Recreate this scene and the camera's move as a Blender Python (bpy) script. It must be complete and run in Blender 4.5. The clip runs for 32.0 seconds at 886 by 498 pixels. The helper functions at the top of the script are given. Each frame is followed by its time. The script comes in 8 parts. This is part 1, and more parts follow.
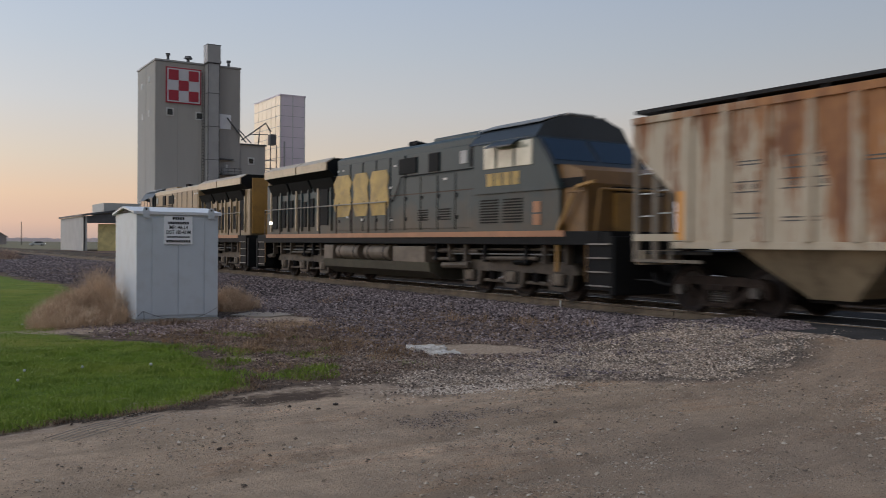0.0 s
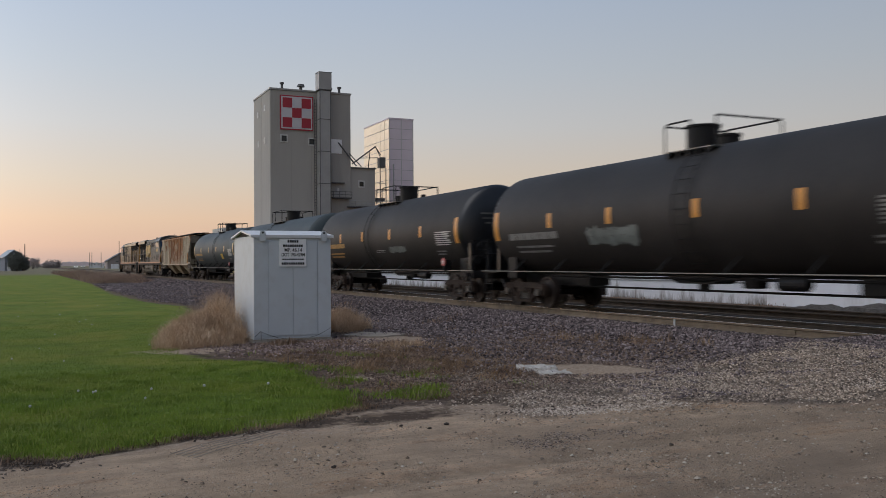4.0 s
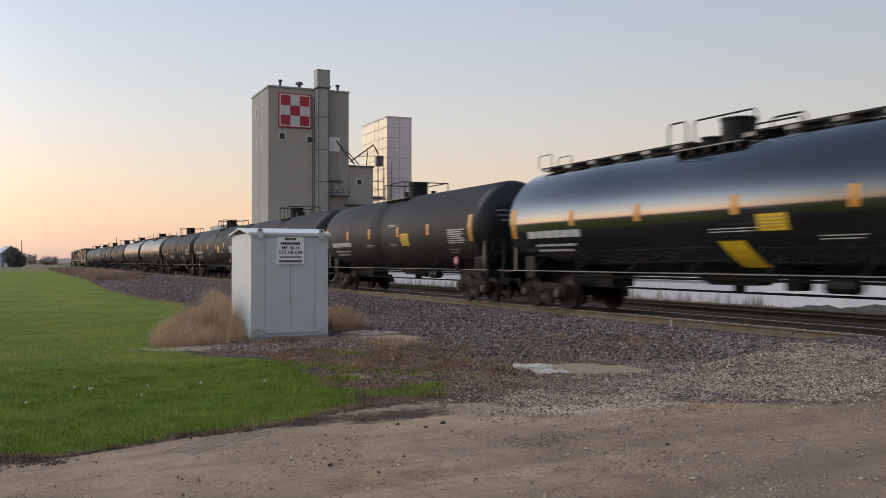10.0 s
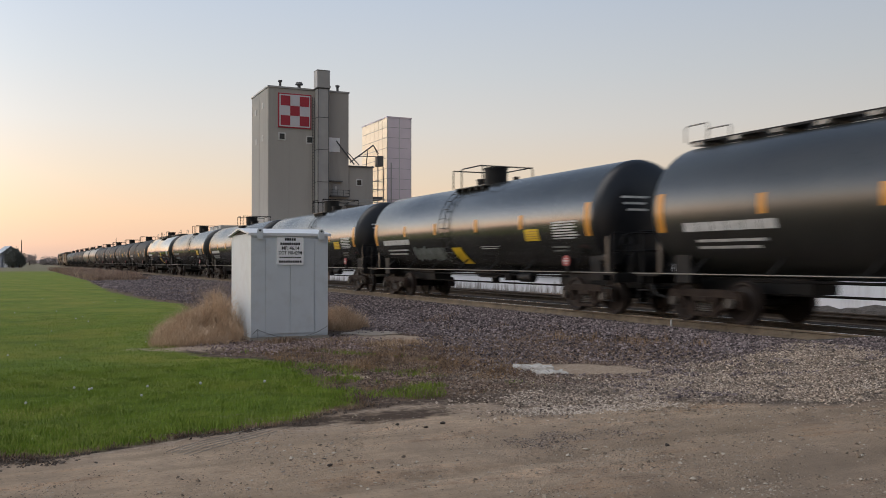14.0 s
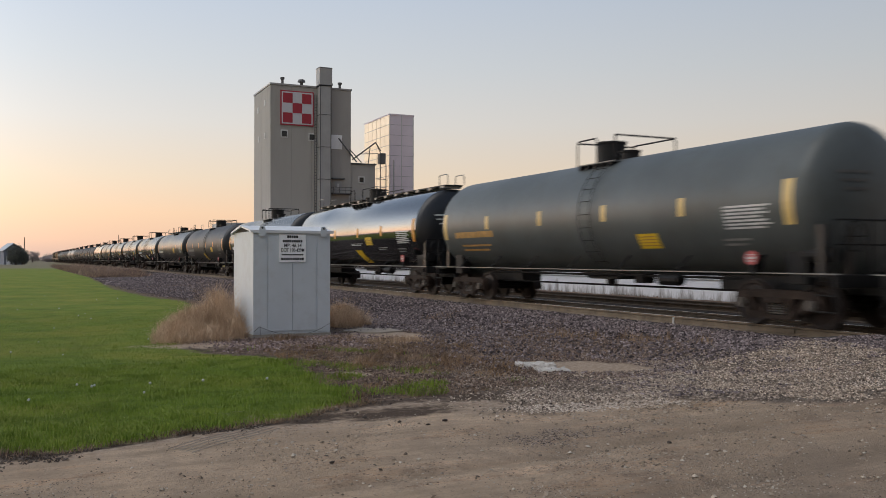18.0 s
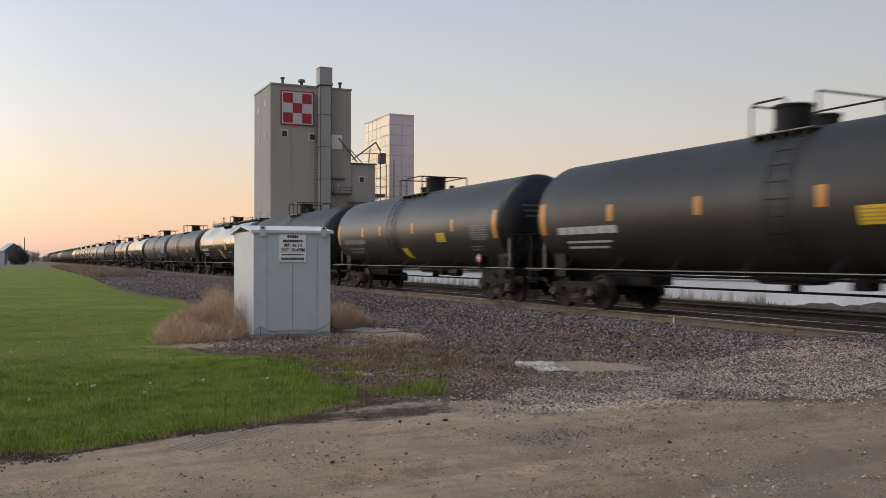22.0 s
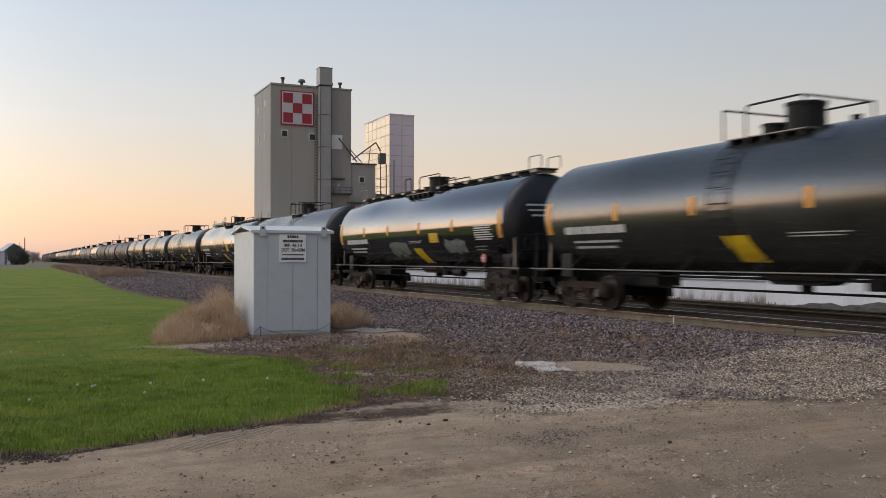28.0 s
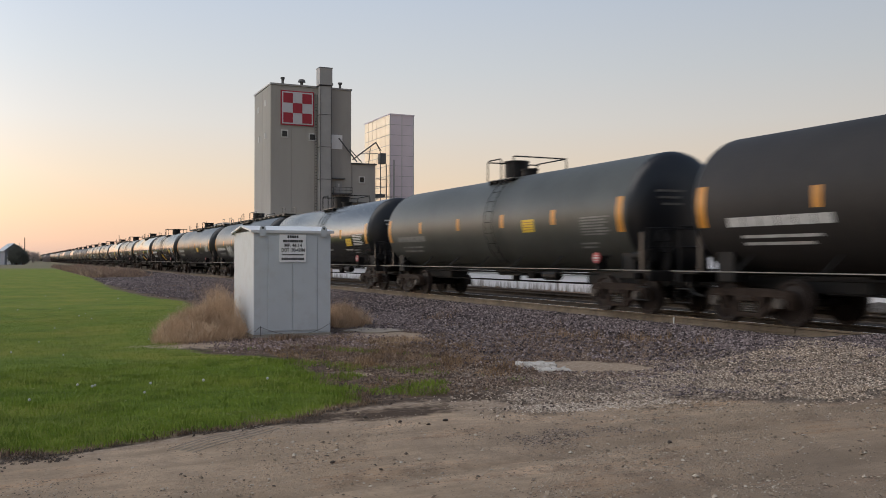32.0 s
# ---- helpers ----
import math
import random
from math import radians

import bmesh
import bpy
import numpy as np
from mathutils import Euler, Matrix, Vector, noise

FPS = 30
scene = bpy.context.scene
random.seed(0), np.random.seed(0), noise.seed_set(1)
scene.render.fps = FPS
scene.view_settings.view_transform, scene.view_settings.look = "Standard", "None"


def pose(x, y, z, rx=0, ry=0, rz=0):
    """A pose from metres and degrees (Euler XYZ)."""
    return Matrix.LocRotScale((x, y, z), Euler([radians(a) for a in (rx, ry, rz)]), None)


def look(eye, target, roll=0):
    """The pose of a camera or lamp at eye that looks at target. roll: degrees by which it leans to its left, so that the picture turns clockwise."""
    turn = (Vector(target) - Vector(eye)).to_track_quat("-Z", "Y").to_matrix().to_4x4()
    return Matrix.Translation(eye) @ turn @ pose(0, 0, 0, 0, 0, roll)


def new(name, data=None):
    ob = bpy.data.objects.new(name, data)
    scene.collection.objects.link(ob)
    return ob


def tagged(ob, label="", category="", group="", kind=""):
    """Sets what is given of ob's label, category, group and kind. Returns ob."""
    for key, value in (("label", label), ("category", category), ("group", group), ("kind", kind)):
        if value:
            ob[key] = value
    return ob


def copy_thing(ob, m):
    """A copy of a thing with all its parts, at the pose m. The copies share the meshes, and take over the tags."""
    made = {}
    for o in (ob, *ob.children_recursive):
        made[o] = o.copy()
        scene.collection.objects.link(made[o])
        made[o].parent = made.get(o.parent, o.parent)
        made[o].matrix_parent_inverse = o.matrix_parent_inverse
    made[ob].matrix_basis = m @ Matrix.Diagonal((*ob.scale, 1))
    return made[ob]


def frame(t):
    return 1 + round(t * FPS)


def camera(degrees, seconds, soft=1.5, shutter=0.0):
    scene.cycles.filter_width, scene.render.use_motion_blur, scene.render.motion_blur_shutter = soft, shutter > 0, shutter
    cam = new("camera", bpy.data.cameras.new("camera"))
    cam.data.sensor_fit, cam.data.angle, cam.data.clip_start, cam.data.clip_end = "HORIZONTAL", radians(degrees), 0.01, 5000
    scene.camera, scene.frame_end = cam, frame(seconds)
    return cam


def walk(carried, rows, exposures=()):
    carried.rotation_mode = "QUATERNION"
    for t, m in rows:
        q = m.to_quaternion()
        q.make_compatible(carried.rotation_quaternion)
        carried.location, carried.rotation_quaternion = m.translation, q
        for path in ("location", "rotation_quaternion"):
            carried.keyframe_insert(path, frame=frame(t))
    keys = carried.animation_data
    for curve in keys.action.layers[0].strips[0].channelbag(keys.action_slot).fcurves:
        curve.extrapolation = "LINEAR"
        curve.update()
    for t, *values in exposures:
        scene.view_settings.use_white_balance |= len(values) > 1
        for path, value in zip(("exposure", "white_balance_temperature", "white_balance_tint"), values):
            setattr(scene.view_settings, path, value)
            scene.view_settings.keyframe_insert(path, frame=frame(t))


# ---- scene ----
ZC, RAIL, TX = 1.75, 0.42, 14.3          # eye height, rail top, middle of the main track
cam = camera(53.66, 32.0, soft=0.6, shutter=0.34)
walk(cam, [(t, pose(0, 0, ZC, a, b, c)) for t, a, b, c in (
    (0, 89.627, -0.384, -31.982), (0.5, 89.863, -0.174, -29.091), (1, 90.152, 0.007, -27.191), (1.5, 90.459, 0.142, -26.049),
    (2, 90.686, 0.245, -25.386), (2.5, 90.788, 0.361, -25.100), (3, 90.864, 0.412, -24.948), (3.5, 90.894, 0.400, -24.893),
    (5.5, 90.907, -0.089, -25.037), (6, 90.868, -0.300, -25.090), (6.5, 90.858, -0.229, -25.066), (7, 90.845, -0.148, -25.049),
    (8, 90.822, -0.012, -25.046), (9, 90.817, 0.000, -25.049), (11, 90.812, 0.04, -25.059), (13, 90.824, 0.016, -25.072),
    (14, 90.840, 0.0, -25.065), (14.5, 90.86, 0.0, -25.045), (16.5, 90.733, -0.016, -24.964), (17, 90.695, -0.03, -24.955),
    (18, 90.669, -0.04, -24.920), (20, 90.658, -0.03, -24.912), (24, 90.657, 0.0, -24.896), (28, 90.660, 0.0, -24.896),
    (30, 90.665, -0.02, -24.904), (32, 90.660, 0.0, -24.895))],
     [(0, -0.20, 5980, 10), (1, -0.24, 6010, 10), (2, -0.22, 6050, 10), (3.5, -0.24, 6060, 10), (6, -0.26, 6060, 10), (7, -0.27, 6060, 10), (8, 0.19, 6120, 10), (9, 0.08, 6250, 10), (10, 0.08, 6320, 10), (17, 0.06, 6420, 10), (32, 0.06, 6420, 10)])

# ---- light: after sundown, the glow lies beyond the far end of the line; the lamp is a soft, wide fill added from high on the left ----
world = bpy.data.worlds.new("world")
scene.world = world
world.use_nodes = True
wn = world.node_tree.nodes
sky = wn.new("ShaderNodeTexSky")
sky.sky_type, sky.sun_disc = "NISHITA", False
sky.sun_elevation, sky.sun_rotation = radians(1.0), radians(-38)
sky.air_density, sky.dust_density, sky.ozone_density = 1.0, 1.0, 3.0
# afterglow: warm along the horizon, pale grey above, blue-grey overhead, dimmer away from the sunset
wl = world.node_tree.links
way = wn.new("ShaderNodeTexCoord")
apart = wn.new("ShaderNodeSeparateXYZ")
wl.new(way.outputs["Generated"], apart.inputs[0])
glowing = wn.new("ShaderNodeValToRGB")
glowing.color_ramp.interpolation = "LINEAR"
stops = ((0.0, (0.60, 0.43, 0.36)), (0.02, (0.80, 0.53, 0.385)), (0.05, (0.88, 0.605, 0.41)), (0.09, (0.81, 0.65, 0.49)), (0.15, (0.71, 0.66, 0.60)), (0.21, (0.62, 0.63, 0.63)), (0.29, (0.53, 0.58, 0.65)), (0.42, (0.34, 0.41, 0.53)), (0.65, (0.22, 0.29, 0.41)), (1.0, (0.17, 0.23, 0.35)))
for i, (z, c) in enumerate(stops):
    e = glowing.color_ramp.elements[0] if i == 0 else glowing.color_ramp.elements[-1] if i == len(stops) - 1 else glowing.color_ramp.elements.new(z)
    e.color = (*c, 1)
wl.new(apart.outputs["Z"], glowing.inputs[0])
toward = wn.new("ShaderNodeVectorMath")
toward.operation, toward.inputs[1].default_value = "DOT_PRODUCT", (-0.616, 0.788, 0.0)
wl.new(way.outputs["Generated"], toward.inputs[0])
dim = wn.new("ShaderNodeMath")
dim.operation, dim.inputs[1].default_value, dim.inputs[2].default_value = "MULTIPLY_ADD", 0.32, 0.83
wl.new(toward.outputs["Value"], dim.inputs[0])
near_sun = wn.new("ShaderNodeMath")              # the glow gathers round the place where the sun went down
near_sun.operation, near_sun.inputs[1].default_value = "MAXIMUM", 0.0
wl.new(toward.outputs["Value"], near_sun.inputs[0])
lobe = wn.new("ShaderNodeMath")
lobe.operation, lobe.inputs[1].default_value = "POWER", 14.0
wl.new(near_sun.outputs[0], lobe.inputs[0])
both = wn.new("ShaderNodeMath")
both.operation, both.inputs[1].default_value = "MULTIPLY_ADD", 4.1
wl.new(lobe.outputs[0], both.inputs[0])
wl.new(dim.outputs[0], both.inputs[2])
lit = wn.new("ShaderNodeVectorMath")
lit.operation = "SCALE"
wl.new(glowing.outputs[0], lit.inputs[0])
wl.new(both.outputs[0], lit.inputs["Scale"])
blend = wn.new("ShaderNodeMix")
blend.data_type, blend.inputs[0].default_value = "RGBA", 0.06
wl.new(lit.outputs[0], blend.inputs[6])
wl.new(sky.outputs[0], blend.inputs[7])
wl.new(blend.outputs[2], wn["Background"].inputs[0])
wn["Background"].inputs[1].default_value = 1.0
sun = new("sun", bpy.data.lights.new("sun", "SUN"))
sun.data.energy, sun.data.angle, sun.data.color = 1.5, radians(60), (1.0, 0.94, 0.88)
sun.matrix_world = look((-58, -6, 92), (0, 0, 0))

# ---- materials ----
def nodes_of(name):
    m = bpy.data.materials.new(name)
    m.use_nodes = True
    t = m.node_tree
    return m, t, t.nodes, t.links, t.nodes["Principled BSDF"]


def noise_node(t, scale, detail=4, rough=0.6, stretch=None, coord="Object"):
    n = t.nodes.new("ShaderNodeTexNoise")
    n.inputs["Scale"].default_value, n.inputs["Detail"].default_value, n.inputs["Roughness"].default_value = scale, detail, rough
    c = t.nodes.new("ShaderNodeTexCoord")
    if stretch:
        mp = t.nodes.new("ShaderNodeMapping")
        mp.inputs["Scale"].default_value = stretch
        t.links.new(c.outputs[coord], mp.inputs[0])
        t.links.new(mp.outputs[0], n.inputs["Vector"])
    else:
        t.links.new(c.outputs[coord], n.inputs["Vector"])
    return n


def ramp_node(t, src, lo, hi, c0=(0, 0, 0, 1), c1=(1, 1, 1, 1)):
    r = t.nodes.new("ShaderNodeValToRGB")
    r.color_ramp.elements[0].position, r.color_ramp.elements[1].position = lo, hi
    r.color_ramp.elements[0].color, r.color_ramp.elements[1].color = c0, c1
    t.links.new(src, r.inputs[0])
    return r


def mix_node(t, fac, a, b):
    m = t.nodes.new("ShaderNodeMix")
    m.data_type = "RGBA"
    for s, v in ((m.inputs[0], fac), (m.inputs[6], a), (m.inputs[7], b)):
        if isinstance(v, (tuple, list)):
            s.default_value = (*v, 1) if len(v) == 3 else v
        elif isinstance(v, (int, float)):
            s.default_value = v
        else:
            t.links.new(v, s)
    return m.outputs[2]


def bump_to(t, bsdf, src, strength, dist=0.02):
    b = t.nodes.new("ShaderNodeBump")
    b.inputs["Strength"].default_value, b.inputs["Distance"].default_value = strength, dist
    t.links.new(src, b.inputs["Height"])
    t.links.new(b.outputs[0], bsdf.inputs["Normal"])


def surf(name, col, rough=0.6, metal=0.0, var=0.2, scale=1.5, fine=25, bump=0.15, dist=0.01, dirt=None, dirt_amt=0.4, stretch=None, coat=0.0, spec=0.5):
    """A painted or raw surface: tone that drifts, fine grain, patches of dirt."""
    m, t, n, l, p = nodes_of(name)
    big, small = noise_node(t, scale, 5, 0.6, stretch), noise_node(t, fine, 3)
    lo, hi = tuple(c * (1 - var) for c in col), tuple(min(1, c * (1 + var)) for c in col)
    base = mix_node(t, ramp_node(t, big.outputs[0], 0.3, 0.7).outputs[0], lo, hi)
    if dirt:
        d = noise_node(t, scale * 2.3, 6, 0.7, stretch)
        base = mix_node(t, ramp_node(t, d.outputs[0], 0.5, 0.72, (0, 0, 0, 1), (dirt_amt, dirt_amt, dirt_amt, 1)).outputs[0], base, dirt)
    l.new(base, p.inputs["Base Color"])
    l.new(ramp_node(t, small.outputs[0], 0.2, 0.8, (max(0, rough - 0.08),) * 3 + (1,), (min(1, rough + 0.08),) * 3 + (1,)).outputs[0], p.inputs["Roughness"])
    p.inputs["Metallic"].default_value = metal
    p.inputs["Coat Weight"].default_value = coat
    p.inputs["Specular IOR Level"].default_value = spec
    if bump:
        bump_to(t, p, small.outputs[0], bump, dist)
    return m


M = {}
M["black_gloss"] = surf("black_gloss_paint", (0.007, 0.008, 0.008), 0.13, 0, 0.4, 0.6, 30, 0.0, dirt=(0.02, 0.02, 0.016), dirt_amt=0.25, spec=1.0, coat=0.6)
M["black_plain"] = surf("black_gloss_paint_dulled", (0.025, 0.026, 0.0225), 0.23, 0, 0.4, 0.6, 30, 0.0, dirt=(0.034, 0.034, 0.026), dirt_amt=0.4, spec=1.0, coat=0.05)
M["black_satin"] = surf("black_satin_paint", (0.023, 0.0235, 0.020), 0.32, 0, 0.4, 0.6, 30, 0.0, dirt=(0.045, 0.042, 0.034), dirt_amt=0.3, spec=0.9)
M["black_matte"] = surf("weathered_black_paint", (0.021, 0.0185, 0.017), 0.62, 0, 0.3, 0.5, 24, 0.02, dirt=(0.036, 0.03, 0.025), dirt_amt=0.45, spec=0.4)
M["black_worn"] = surf("worn_black_paint_with_a_dull_sheen", (0.024, 0.022, 0.020), 0.50, 0, 0.35, 0.5, 24, 0.02, dirt=(0.045, 0.039, 0.031), dirt_amt=0.45, spec=0.55)
M["olive_dark"] = surf("dark_grey_green_paint", (0.034, 0.033, 0.029), 0.44, 0, 0.3, 0.5, 24, 0.02, dirt=(0.05, 0.046, 0.035), dirt_amt=0.4, spec=0.7)
M["olive_pale"] = surf("faded_olive_grey_paint", (0.068, 0.071, 0.062), 0.45, 0, 0.25, 0.5, 24, 0.02, dirt=(0.05, 0.05, 0.04), dirt_amt=0.4, spec=0.5)
M["head_black"] = surf("near_black_tank_end", (0.009, 0.0095, 0.0115), 0.36, 0, 0.35, 0.6, 24, 0.0, dirt=(0.022, 0.022, 0.021), dirt_amt=0.4, spec=0.6)
M["dark_rail"] = surf("dull_brown_rail", (0.085, 0.065, 0.048), 0.8, 0.1, 0.3, 3, 40, 0.2)
M["grey_blue"] = surf("blue_grey_paint", (0.052, 0.067, 0.073), 0.58, 0, 0.2, 0.5, 24, 0.02, dirt=(0.05, 0.056, 0.048), dirt_amt=0.5, spec=0.35)
M["grey_green"] = surf("grey_green_paint", (0.085, 0.095, 0.092), 0.45, 0, 0.2, 0.5, 24, 0.02, dirt=(0.06, 0.06, 0.045), dirt_amt=0.5)
M["iron"] = surf("grimy_iron", (0.008, 0.007, 0.0065), 0.8, 0.0, 0.4, 4, 40, 0.2, dirt=(0.028, 0.018, 0.013), dirt_amt=0.5, spec=0.15)
M["rusty_iron"] = surf("rust_brown_iron", (0.028, 0.0185, 0.0135), 0.75, 0.0, 0.5, 4, 40, 0.25, dirt=(0.075, 0.052, 0.038), dirt_amt=0.5, spec=0.2)
M["wheel_rust"] = surf("brown_rusted_wheel_steel", (0.022, 0.0145, 0.0115), 0.6, 0.0, 0.35, 5, 40, 0.15, dirt=(0.01, 0.008, 0.007), dirt_amt=0.5, spec=0.3)
M["dark_frame"] = surf("black_frame_paint", (0.0065, 0.006, 0.006), 0.6, 0, 0.4, 2, 30, 0.1, dirt=(0.020, 0.017, 0.014), dirt_amt=0.4, spec=0.3)
M["pale_rail"] = surf("worn_pale_handrail", (0.22, 0.21, 0.19), 0.45, 0.3, 0.3, 3, 30, 0.05)
M["orange_mark"] = surf("amber_reflective_strip", (0.62, 0.27, 0.035), 0.4, 0, 0.12, 3, 30, 0)
M["amber_pale"] = surf("pale_amber_reflective_strip", (0.62, 0.44, 0.16), 0.4, 0, 0.12, 3, 30, 0)
M["yellow_mark"] = surf("yellow_placard", (0.74, 0.49, 0.02), 0.45, 0, 0.1, 3, 30, 0)
M["white_mark"] = surf("white_stencil", (0.52, 0.52, 0.50), 0.55, 0, 0.25, 6, 30, 0)
M["grey_mark"] = surf("faded_grey_stencil", (0.19, 0.19, 0.18), 0.6, 0, 0.35, 6, 30, 0)
M["amber_letter"] = surf("faded_amber_stencil", (0.42, 0.24, 0.07), 0.6, 0, 0.3, 5, 30, 0)
M["red_sign"] = surf("red_placard", (0.46, 0.085, 0.085), 0.5, 0, 0.1, 5, 30, 0)
M["dull_stencil"] = surf("dull_grey_stencil", (0.10, 0.095, 0.085), 0.7, 0, 0.3, 6, 30, 0)
M["scuff"] = surf("blue_white_scuff", (0.30, 0.34, 0.38), 0.5, 0, 0.3, 5, 30, 0)
M["graffiti_white"] = surf("chalky_white_spray_paint", (0.44, 0.45, 0.43), 0.5, 0, 0.4, 3, 30, 0, dirt=(0.10, 0.12, 0.11), dirt_amt=0.8)
M["graffiti_grey"] = surf("grey_spray_paint", (0.16, 0.18, 0.17), 0.5, 0, 0.4, 3, 30, 0)
M["steel_top"] = surf("polished_railhead", (0.58, 0.54, 0.49), 0.22, 0.9, 0.15, 5, 60, 0.05)
M["rail_side"] = surf("rusty_rail_web", (0.17, 0.130, 0.088), 0.8, 0.1, 0.3, 3, 40, 0.2)
M["tie"] = surf("creosoted_timber", (0.028, 0.023, 0.020), 0.85, 0, 0.35, 2, 30, 0.3, stretch=(1, 6, 6))
M["box_paint"] = surf("pale_blue_grey_enamel", (0.58, 0.62, 0.65), 0.5, 0, 0.05, 0.8, 30, 0.02, dirt=(0.43, 0.43, 0.41), dirt_amt=0.35)
M["box_roof"] = surf("white_enamel", (0.68, 0.69, 0.70), 0.45, 0, 0.05, 1.2, 30, 0.02)
M["rubber"] = surf("black_cable_rubber", (0.02, 0.02, 0.02), 0.6)
M["concrete"] = surf("worn_concrete", (0.36, 0.33, 0.28), 0.9, 0, 0.15, 1.5, 30, 0.25, dirt=(0.22, 0.19, 0.15), dirt_amt=0.6)
M["mill_wall"] = surf("warm_grey_mill_concrete", (0.385, 0.366, 0.334), 0.85, 0, 0.07, 0.12, 3, 0.1, stretch=(1, 1, 0.15), dirt=(0.21, 0.20, 0.185), dirt_amt=0.3)
M["mill_duct"] = surf("grey_sheet_metal_duct", (0.36, 0.355, 0.345), 0.55, 0.2, 0.12, 0.3, 4, 0.05)
M["mill_trim"] = surf("dark_grey_trim", (0.10, 0.10, 0.10), 0.6)
M["sign_red"] = surf("faded_red_sign_paint", (0.36, 0.028, 0.045), 0.6, 0, 0.12, 0.5, 8, 0)
M["sign_white"] = surf("off_white_sign_paint", (0.58, 0.57, 0.60), 0.6, 0, 0.06, 0.5, 8, 0)
M["plate_white"] = surf("white_plate_enamel", (0.90, 0.90, 0.90), 0.5, 0, 0.03, 2, 30, 0)
# cream tone holds the sunset glow mirrored by the metal sheets
M["bright_clad"] = surf("sunset_cream_metal_cladding", (0.66, 0.58, 0.44), 0.38, 0.45, 0.04, 0.3, 4, 0.02)
M["pink_clad"] = surf("pinkish_white_cladding", (0.74, 0.66, 0.705), 0.6, 0, 0.05, 0.3, 6, 0.02)
M["window_dark"] = surf("dark_window_glass", (0.02, 0.022, 0.025), 0.12)
M["white_frame"] = surf("white_window_frame", (0.55, 0.55, 0.53), 0.6)
M["white_sheet"] = surf("white_ribbed_sheet", (0.86, 0.86, 0.88), 0.5, 0, 0.06, 0.4, 15, 0.03, stretch=(1, 1, 0.3), dirt=(0.45, 0.42, 0.38), dirt_amt=0.35)
M["roof_sheet"] = surf("blue_grey_roof_sheet", (0.33, 0.36, 0.40), 0.45, 0.3, 0.08, 0.4, 15, 0.03)
M["concrete_white"] = surf("chalky_white_concrete", (0.52, 0.485, 0.435), 0.9, 0, 0.15, 6, 40, 0.6, dirt=(0.22, 0.19, 0.16), dirt_amt=0.9)
M["dirt_patch"] = surf("dusty_tan_concrete", (0.33, 0.275, 0.215), 0.95, 0, 0.12, 2.5, 40, 0.3, dirt=(0.24, 0.19, 0.15), dirt_amt=0.7)
M["rubble"] = surf("grey_brown_rubble", (0.085, 0.074, 0.064), 0.95, 0, 0.5, 3, 20, 0.7, dist=0.06, dirt=(0.03, 0.026, 0.022), dirt_amt=0.9)
M["clod"] = surf("dark_soil_clod", (0.055, 0.042, 0.034), 0.95)
M["dandelion"] = surf("white_seed_head", (0.50, 0.50, 0.47), 0.9)
# distance haze is mixed into the colours of leaves, twigs and woods
M["tree_leaf"] = surf("haze_greyed_leaf", (0.13, 0.14, 0.125), 0.8)
M["tree_far"] = surf("haze_lightened_twigs", (0.34, 0.30, 0.29), 0.9)
M["haze_woods"] = surf("haze_lightened_woods", (0.80, 0.70, 0.70), 0.95)
M["asphalt"] = surf("worn_asphalt", (0.045, 0.043, 0.042), 0.97, 0, 0.25, 2, 60, 0.6, spec=0.15)
M["shed_wall"] = surf("grey_corrugated_shed", (0.46, 0.45, 0.42), 0.7, 0.1, 0.08, 0.4, 8, 0.05)
M["house_wall"] = surf("grey_brown_barn_siding", (0.30, 0.262, 0.25), 0.8, 0, 0.1, 0.4, 8, 0.05)
M["slate_siding"] = surf("slate_blue_siding", (0.17, 0.19, 0.235), 0.8, 0, 0.1, 0.4, 8, 0.05)
M["wood_pole"] = surf("weathered_pole_timber", (0.10, 0.08, 0.065), 0.9)
M["loco_roof"] = surf("dark_navy_cab_paint", (0.022, 0.029, 0.036), 0.4, 0, 0.2, 1, 20, 0.02)
M["loco_yellow"] = surf("dirty_yellow_paint", (0.165, 0.083, 0.02), 0.45, 0, 0.3, 1, 20, 0.02, dirt=(0.06, 0.036, 0.018), dirt_amt=0.5)
M["loco_orange"] = surf("orange_sill_stripe", (0.34, 0.15, 0.065), 0.45, 0, 0.15, 2, 20, 0)
M["loco_tan"] = surf("dusty_tan_underframe", (0.10, 0.076, 0.052), 0.7, 0, 0.4, 2, 30, 0.1, dirt=(0.022, 0.018, 0.014), dirt_amt=0.9)
M["loco_gold"] = surf("faded_gold_engine_paint", (0.34, 0.185, 0.042), 0.45, 0, 0.2, 1, 20, 0.02, dirt=(0.12, 0.08, 0.04), dirt_amt=0.5)
M["loco_dust"] = surf("tan_dust_over_steel", (0.16, 0.125, 0.088), 0.65, 0, 0.25, 2, 30, 0.05, dirt=(0.08, 0.06, 0.042), dirt_amt=0.6)
M["cap_steel"] = surf("dull_bearing_steel", (0.10, 0.088, 0.075), 0.55, 0.3, 0.3, 5, 30, 0.05)
M["tank_olive"] = surf("dull_olive_fuel_tank", (0.075, 0.066, 0.042), 0.6, 0, 0.25, 1, 20, 0.05, dirt=(0.04, 0.034, 0.024), dirt_amt=0.6)
M["loco_post"] = surf("dark_rusty_post", (0.03, 0.017, 0.010), 0.6, 0, 0.3, 4, 30, 0.05)
# blue of the reflected sky is in the windscreen's base colour
M["windscreen_glass"] = surf("sky_blue_windscreen", (0.010, 0.022, 0.042), 0.10, 0, 0.05, 1, 10, 0)
M["loco_black"] = surf("black_grille", (0.008, 0.008, 0.008), 0.7, spec=0.2)
